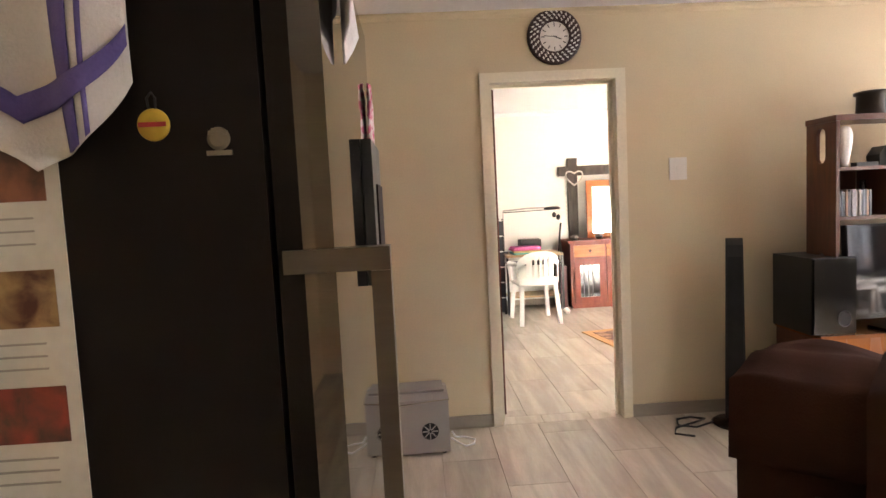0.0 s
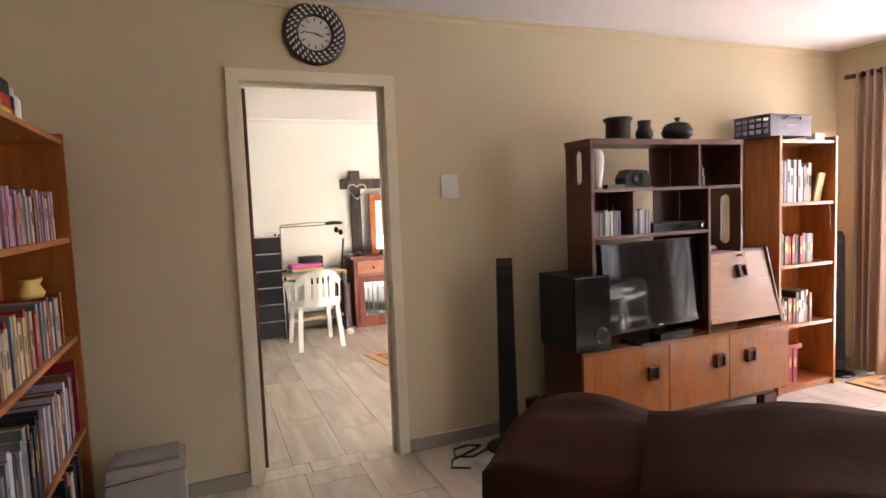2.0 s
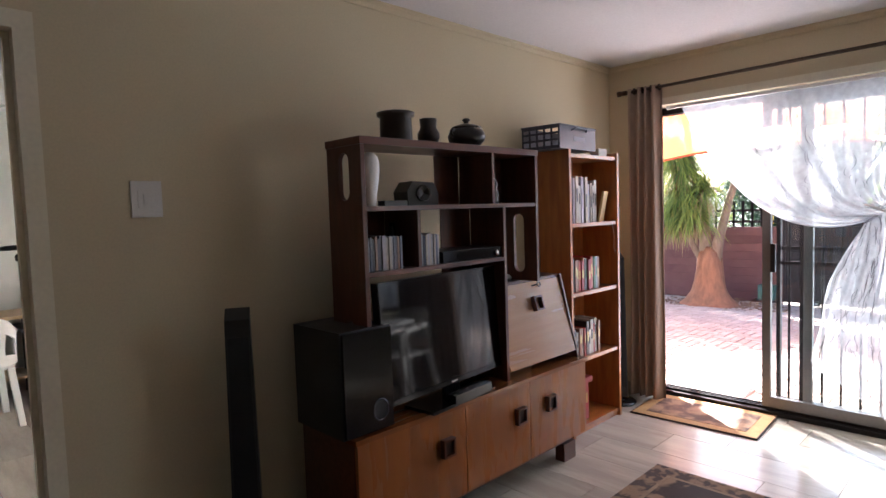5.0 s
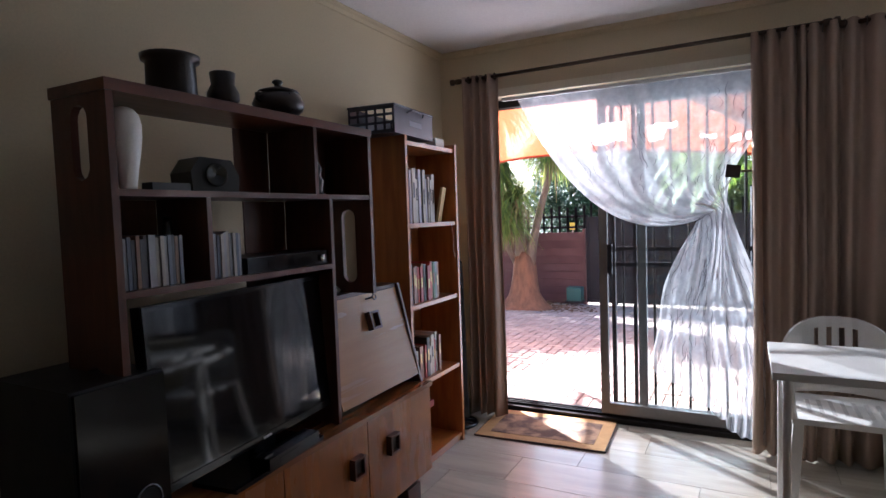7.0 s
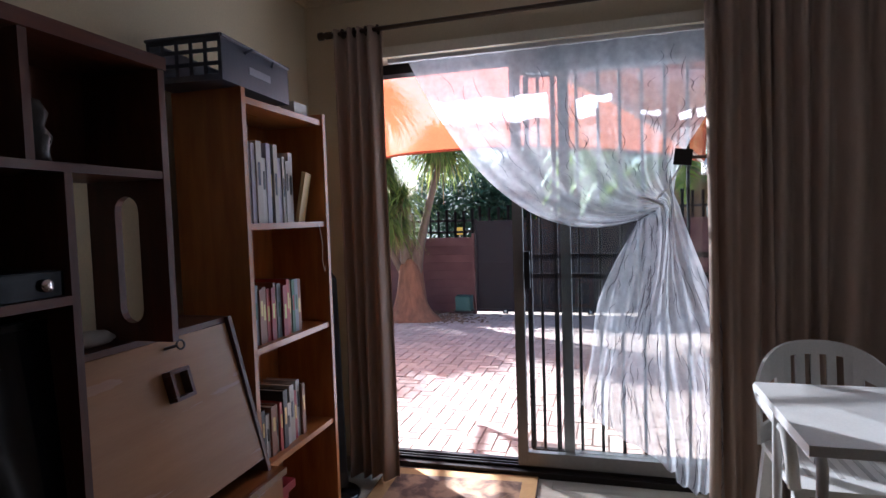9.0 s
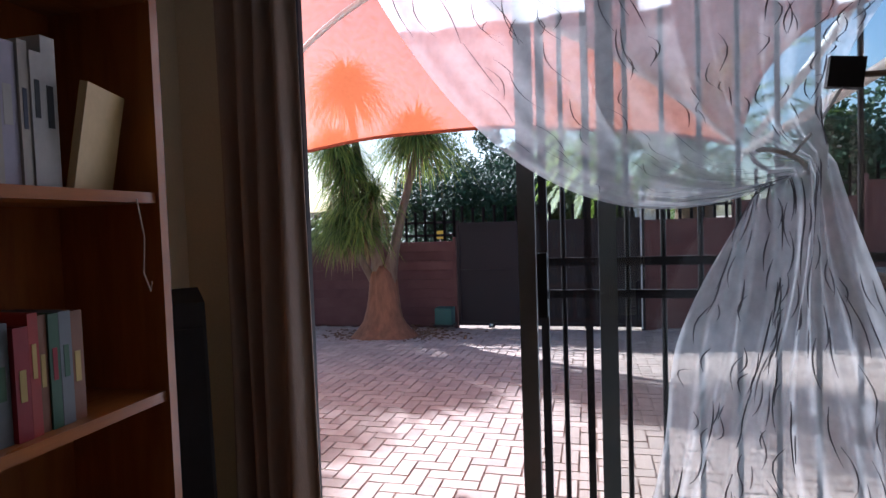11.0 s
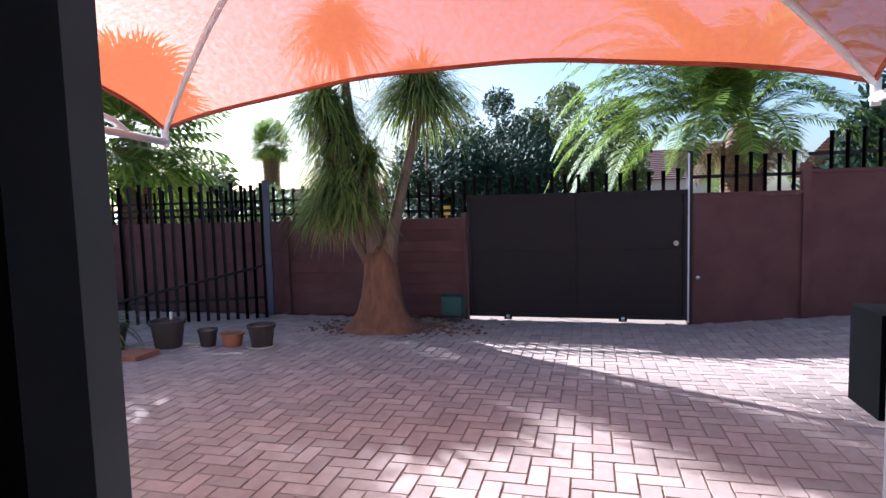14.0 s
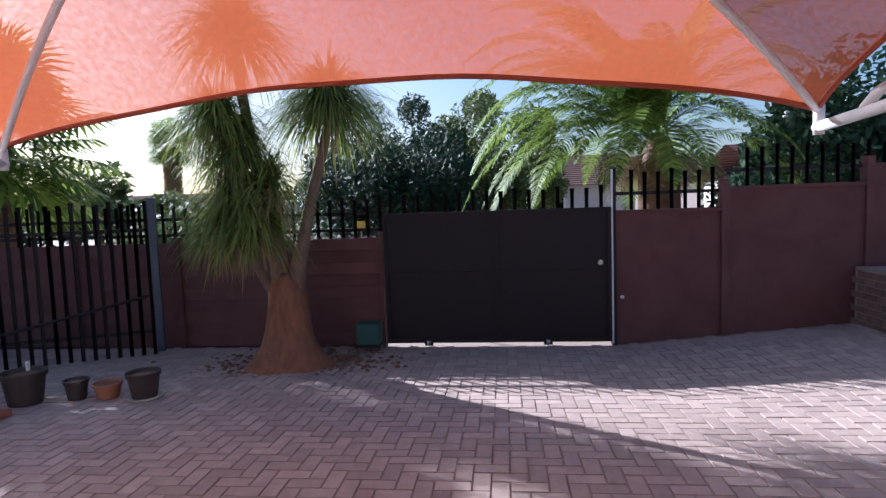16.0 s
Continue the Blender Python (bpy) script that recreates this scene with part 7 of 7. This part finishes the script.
def house(x, y, wide, deep, wall_h, roof_h, label):
    ob = empty("house", pose(x, y, -0.5), label, "house", "houses across the street")
    block("wall", 0, 0, 0, deep, wide, wall_h, colour_of("pale_house_plaster", (0.62, 0.57, 0.50), 0.9, bump=0.3), ob, 0)
    bm = bmesh.new()
    e = 0.5
    n = 16
    for i in range(n):
        f0, f1 = i / n, (i + 1) / n
        for s in (0, 1):
            xa0, xa1 = -e + (deep / 2 + e) * f0, -e + (deep / 2 + e) * f1
            if s:
                xa0, xa1 = deep - xa0, deep - xa1
            z0, z1 = wall_h + roof_h * f0, wall_h + roof_h * f1
            v = [bm.verts.new(p) for p in ((xa0, -e, z0 + 0.04), (xa0, wide + e, z0 + 0.04), (xa1, wide + e, z1), (xa1, -e, z1), (xa0, -e, z0), (xa0, wide + e, z0))]
            bm.faces.new((v[0], v[1], v[2], v[3]))
            bm.faces.new((v[4], v[5], v[1], v[0]))
    bmesh.ops.remove_doubles(bm, verts=bm.verts, dist=0.002)
    part("roof", bm, ROOF, ob)
    for yy in (wide * 0.2, wide * 0.6):
        w = boxes("window", [(-0.03, yy, 0.9, -0.001, yy + 1.4, 0.98), (-0.03, yy, 2.0, -0.001, yy + 1.4, 2.08), (-0.03, yy, 0.981, -0.001, yy + 0.08, 1.999), (-0.03, yy + 1.32, 0.981, -0.001, yy + 1.4, 1.999)], WHITEPAINT, ob)
        block("pane", -0.015, yy + 0.081, 0.981, -0.001, yy + 1.319, 1.999, SCREEN, w, 0)
    return ob


house(30, -2, 14, 8, 2.3, 1.5, "pale house with a tiled roof across the street")
house(26, -18, 12, 8, 2.3, 1.4, "pale house with a tiled roof across the street")
house(52, 22, 16, 9, 2.4, 0.9, "low pale house with a tiled roof far off")
yb = tagged(block("yellow_sign", 14.2, 5.45, 0.95, 14.24, 5.57, 1.10, YELLOW, None, 0.004), "small yellow sign beyond the boundary wall", "sign")
tagged(block("sign_post", 14.21, 5.50, -0.3, 14.23, 5.52, 0.949, STEEL, None, 0), "thin steel sign post beyond the wall", "post")

# ---- shade sail ----
sail = empty("shade_sail", pose(0, 0, 0), "orange shade cloth canopy on white curved steel ribs", "shade sail")
SAILM = see_through("orange_shade_cloth", (0.42, 0.105, 0.042), 0.15, 0.6)
CORN = [Vector((9.0, 6.5, 1.80)), Vector((9.0, 1.62, 1.80)), Vector((5.75, 1.62, 1.92)), Vector((5.75, 6.5, 1.92))]
APEX = Vector((7.4, 4.06, 2.80))


def sail_point(a, b, u, s):
    e = a.lerp(b, u)
    arch = math.sin(math.pi * u)
    inward = (Vector((APEX.x, APEX.y, 0)) - Vector((e.x, e.y, 0))) * 0.06 * arch
    e = e + inward + Vector((0, 0, 0.27 * arch ** 0.8))
    g = 1 - (1 - s) ** 2
    p = e.lerp(APEX, s)
    p.z = e.z + (APEX.z - e.z) * (g - 0.10 * arch * math.sin(math.pi * s)) + 0.006 * math.sin(u * 23 + s * 9) * (1 - s)
    return p


for i in range(4):
    a, b = CORN[i], CORN[(i + 1) % 4]
    cloth_sheet("sail_panel", [[sail_point(a, b, u / 28, s / 20) for u in range(29)] for s in range(20)] + [[APEX + (sail_point(a, b, u / 28, 0.97) - APEX) * 0.3 for u in range(29)]], sail, SAILM, 0.0).modifiers.clear()
    part("hem", tube(bmesh.new(), [sail_point(a, b, u / 28, 0.004) + Vector((0, 0, -0.006)) for u in range(29)], 0.016, 6), colour_of("dark_orange_hem", (0.30, 0.06, 0.02), 0.8), sail)
    rp = [Vector((a.x, a.y, a.z - 0.12)), Vector((a.x, a.y, a.z - 0.02))]
    for s in range(1, 20):
        q = a.lerp(APEX, s / 20)
        q.z = a.z + (APEX.z - a.z) * (1 - (1 - s / 20) ** 2) - 0.025
        rp.append(q)
    part("rib", tube(bmesh.new(), rp, 0.022, 8), WHITEPAINT, sail, smooth=True)
for y, s in ((6.5, 1), (1.62, -1)):
    part("arm", tube(bmesh.new(), [(9.02, y, 1.70), (7.4, y, 1.78), (5.85, y, 1.86)], 0.03, 10), WHITEPAINT, sail, smooth=True)
    part("brace_arm", tube(bmesh.new(), [(8.6, y, 1.74), (8.5, y, 1.80), (7.2, y + 0.02 * s, 2.12), (5.85, y, 2.5)], 0.025, 10), WHITEPAINT, sail, smooth=True)
    part("post", tube(bmesh.new(), [(5.8, y, -0.3), (5.8, y, 2.6)], 0.045, 12), WHITEPAINT, sail, smooth=True)
    part("corner_stub", tube(bmesh.new(), [(9.0, y, 1.66), (9.0, y, 1.82)], 0.03, 8), WHITEPAINT, sail, smooth=True)

# ---- flower pots ----


def pot(x, y, r, h, mat, label, saucer=False, plant=0):
    ob = empty("flower_pot", pose(x, y, yard_z(x, y) + 0.001), label, "flower pot", "flower pots by the fence")
    z = 0.0
    if saucer:
        part("saucer", lathe(bmesh.new(), [(0, 0), (r * 1.05, 0), (r * 1.2, 0.03), (r * 1.12, 0.03), (r, 0.01), (0, 0.01)], 24), colour_of("cream_saucer", (0.5, 0.45, 0.36), 0.6), ob, smooth=True)
        z = 0.011
    part("pot_body", lathe(bmesh.new(), [(0, z), (r * 0.72, z), (r * 0.76, z + 0.01), (r * 0.95, h * 0.84), (r * 1.04, h * 0.85), (r * 1.06, h), (r * 0.95, h), (r * 0.9, h * 0.86), (0, h * 0.85)], 26), mat, ob, smooth=False)
    part("soil", lathe(bmesh.new(), [(0, h * 0.88), (r * 0.86, h * 0.87), (r * 0.86, h * 0.86), (0, h * 0.86)], 18), SOIL, ob)
    if plant:
        bm = bmesh.new()
        strap_crown(bm, Vector((0, 0, h * 0.9)), 0.1, plant, 0.45, rnd, 0.8, 0.012)
        part("leaves", bm, LEAF_STRAP, ob)
    return ob


pot(9.31, 8.21, 0.20, 0.27, POTDARK, "large dark plastic pot with dry soil")
pot(9.0, 8.5, 0.17, 0.20, POTDARK, "dark plastic pot beside a larger one")
pot(9.91, 8.09, 0.18, 0.26, POTDARK, "dark plastic pot with a spiky plant", plant=70)
pot(10.16, 7.58, 0.175, 0.29, POTDARK, "tall dark brown pot with a white tag")
pot(10.3, 7.2, 0.10, 0.18, POTDARK, "small black pot on the paving")
pot(10.34, 6.93, 0.12, 0.14, TERRACOTTA, "low terracotta pot on the paving")
pot(10.34, 6.58, 0.14, 0.24, POTDARK, "dark pot standing in a cream saucer", saucer=True)
tagw = tagged(block("plant_tag", 10.12, 7.50, 0.02, 10.15, 7.515, 0.10, PAPER, None, 0.002), "white plant tag stuck in the pot", "plant tag")
slab = tagged(block("terracotta_slab", 9.52, 7.42, yard_z(9.6, 7.5) + 0.001, 9.84, 7.72, yard_z(9.6, 7.5) + 0.05, TERRACOTTA, None, 0.012), "broken terracotta slab lying on the paving", "slab")

# ---- floor tiles ----
floor_ob = bpy.data.objects["floor"]
TILE_W, TILE_L, GAP = 0.30, 0.90, 0.0016


def tile_mesh(w, l):
    bm = bmesh.new()
    v = box(bm, GAP / 2, GAP / 2, -0.006, w - GAP / 2, l - GAP / 2, 0.0)
    for p in v[4:]:
        p.co.x += 0.0006 if p.co.x < w / 2 else -0.0006
        p.co.y += 0.0006 if p.co.y < l / 2 else -0.0006
    me = bpy.data.meshes.new("floor_tile")
    bm.to_mesh(me)
    bm.free()
    me.materials.append(TILE)
    return me


TILES = {}


def lay_tiles(x0, x1, y0, y1, shift=0.0):
    i, x = 0, x0
    while x < x1 - 0.01:
        w = min(TILE_W, x1 - x)
        y = y0 - ((i * 0.3 + shift) % TILE_L)
        while y < y1 - 0.01:
            a, b = max(y, y0), min(y + TILE_L, y1)
            if b - a > 0.02:
                key = (round(w, 3), round(b - a, 3))
                if key not in TILES:
                    TILES[key] = tile_mesh(*key)
                t = new("floor_tile", TILES[key])
                t.parent = floor_ob
                t.matrix_basis = pose(x, a, 0)
            y += TILE_L
        x += TILE_W
        i += 1


lay_tiles(W_WALL, E_WALL, S_WALL, N_WALL, 0.1)
lay_tiles(DX0 - 0.035, DX1 + 0.035, N_WALL, N_WALL + T, 0.2)
lay_tiles(BX0, BX1, N_WALL + T, BY1, 0.5)
lay_tiles(E_WALL, DXC - 0.07, SY0, SY1, 0.0)

# ---- herringbone paving ----
PW = 0.108
X0P, X1P, Y0P, Y1P = E_WALL + 0.20, 12.40, -4.0, 12.4
pave = structure(part("pavement", (lambda b: (box(b, X0P, Y0P, GZ - 0.5, X0P + 0.02, Y1P, GZ - 0.04), b)[1])(bmesh.new()), SAND), "herringbone clay brick paving of the yard", "paving")
verts, faces = [], []
G = 0.0025


def paver_corners(x, y, wx, wy):
    z = [yard_z(x + a, y + b) for a, b in ((0, 0), (wx, 0), (wx, wy), (0, wy))]
    return [(x + a, y + b, z[k]) for k, (a, b) in enumerate(((G, G), (wx - G, G), (wx - G, wy - G), (G, wy - G)))]


PAVER_ME = {}


def paver_mesh(wx, wy):
    bm = bmesh.new()
    v = box(bm, G, G, -0.04, wx - G, wy - G, 0)
    for p in v[4:]:
        p.co.x += 0.004 if p.co.x < wx / 2 else -0.004
        p.co.y += 0.004 if p.co.y < wy / 2 else -0.004
        p.co.z = 0.0
    vv = [bm.verts.new((p.co.x + (-0.004 if p.co.x < wx / 2 else 0.004), p.co.y + (-0.004 if p.co.y < wy / 2 else 0.004), -0.005)) for p in v[4:]]
    me = bpy.data.meshes.new("paver")
    bmesh.ops.delete(bm, geom=vv, context="VERTS")
    bm.to_mesh(me)
    bm.free()
    me.materials.append(PAVER)
    return me


rp_ = random.Random(21)
count = 0
for i in range(int((X1P - X0P) / PW)):
    for j in range(int((Y1P - Y0P) / PW)):
        r = (i - j) % 4
        if r == 0:
            x, y, wx, wy = X0P + i * PW, Y0P + j * PW, 2 * PW, PW
        elif r == 2:
            x, y, wx, wy = X0P + i * PW, Y0P + (j - 1) * PW, PW, 2 * PW
        else:
            continue
        dz = rp_.uniform(-0.002, 0.002)
        if 6.55 < x < 8.35 and 2.5 < y < 5.0 and count < 300:
            if (wx, wy) not in PAVER_ME:
                PAVER_ME[(wx, wy)] = paver_mesh(wx, wy)
            o = new("paver", PAVER_ME[(wx, wy)])
            o.parent = pave
            o.matrix_basis = pose(x, y, yard_z(x + wx / 2, y + wy / 2) + dz)
            count += 1
            continue
        c = paver_corners(x, y, wx, wy)
        k = len(verts)
        for px, py, pz in c:
            verts.append((px, py, pz - 0.035))
        for (px, py, pz), (sx, sy) in zip(c, ((1, 1), (-1, 1), (-1, -1), (1, -1))):
            verts.append((px + 0.004 * sx, py + 0.004 * sy, pz + dz))
        faces += [(k + 4, k + 5, k + 6, k + 7), (k, k + 1, k + 5, k + 4), (k + 1, k + 2, k + 6, k + 5), (k + 2, k + 3, k + 7, k + 6), (k + 3, k, k + 4, k + 7)]
me = bpy.data.meshes.new("paving_field")
me.from_pydata(verts, [], faces)
me.materials.append(PAVER_FIELD)
rest = new("paving_field", me)
rest.parent = pave
tagged(rest, kind="stuff")
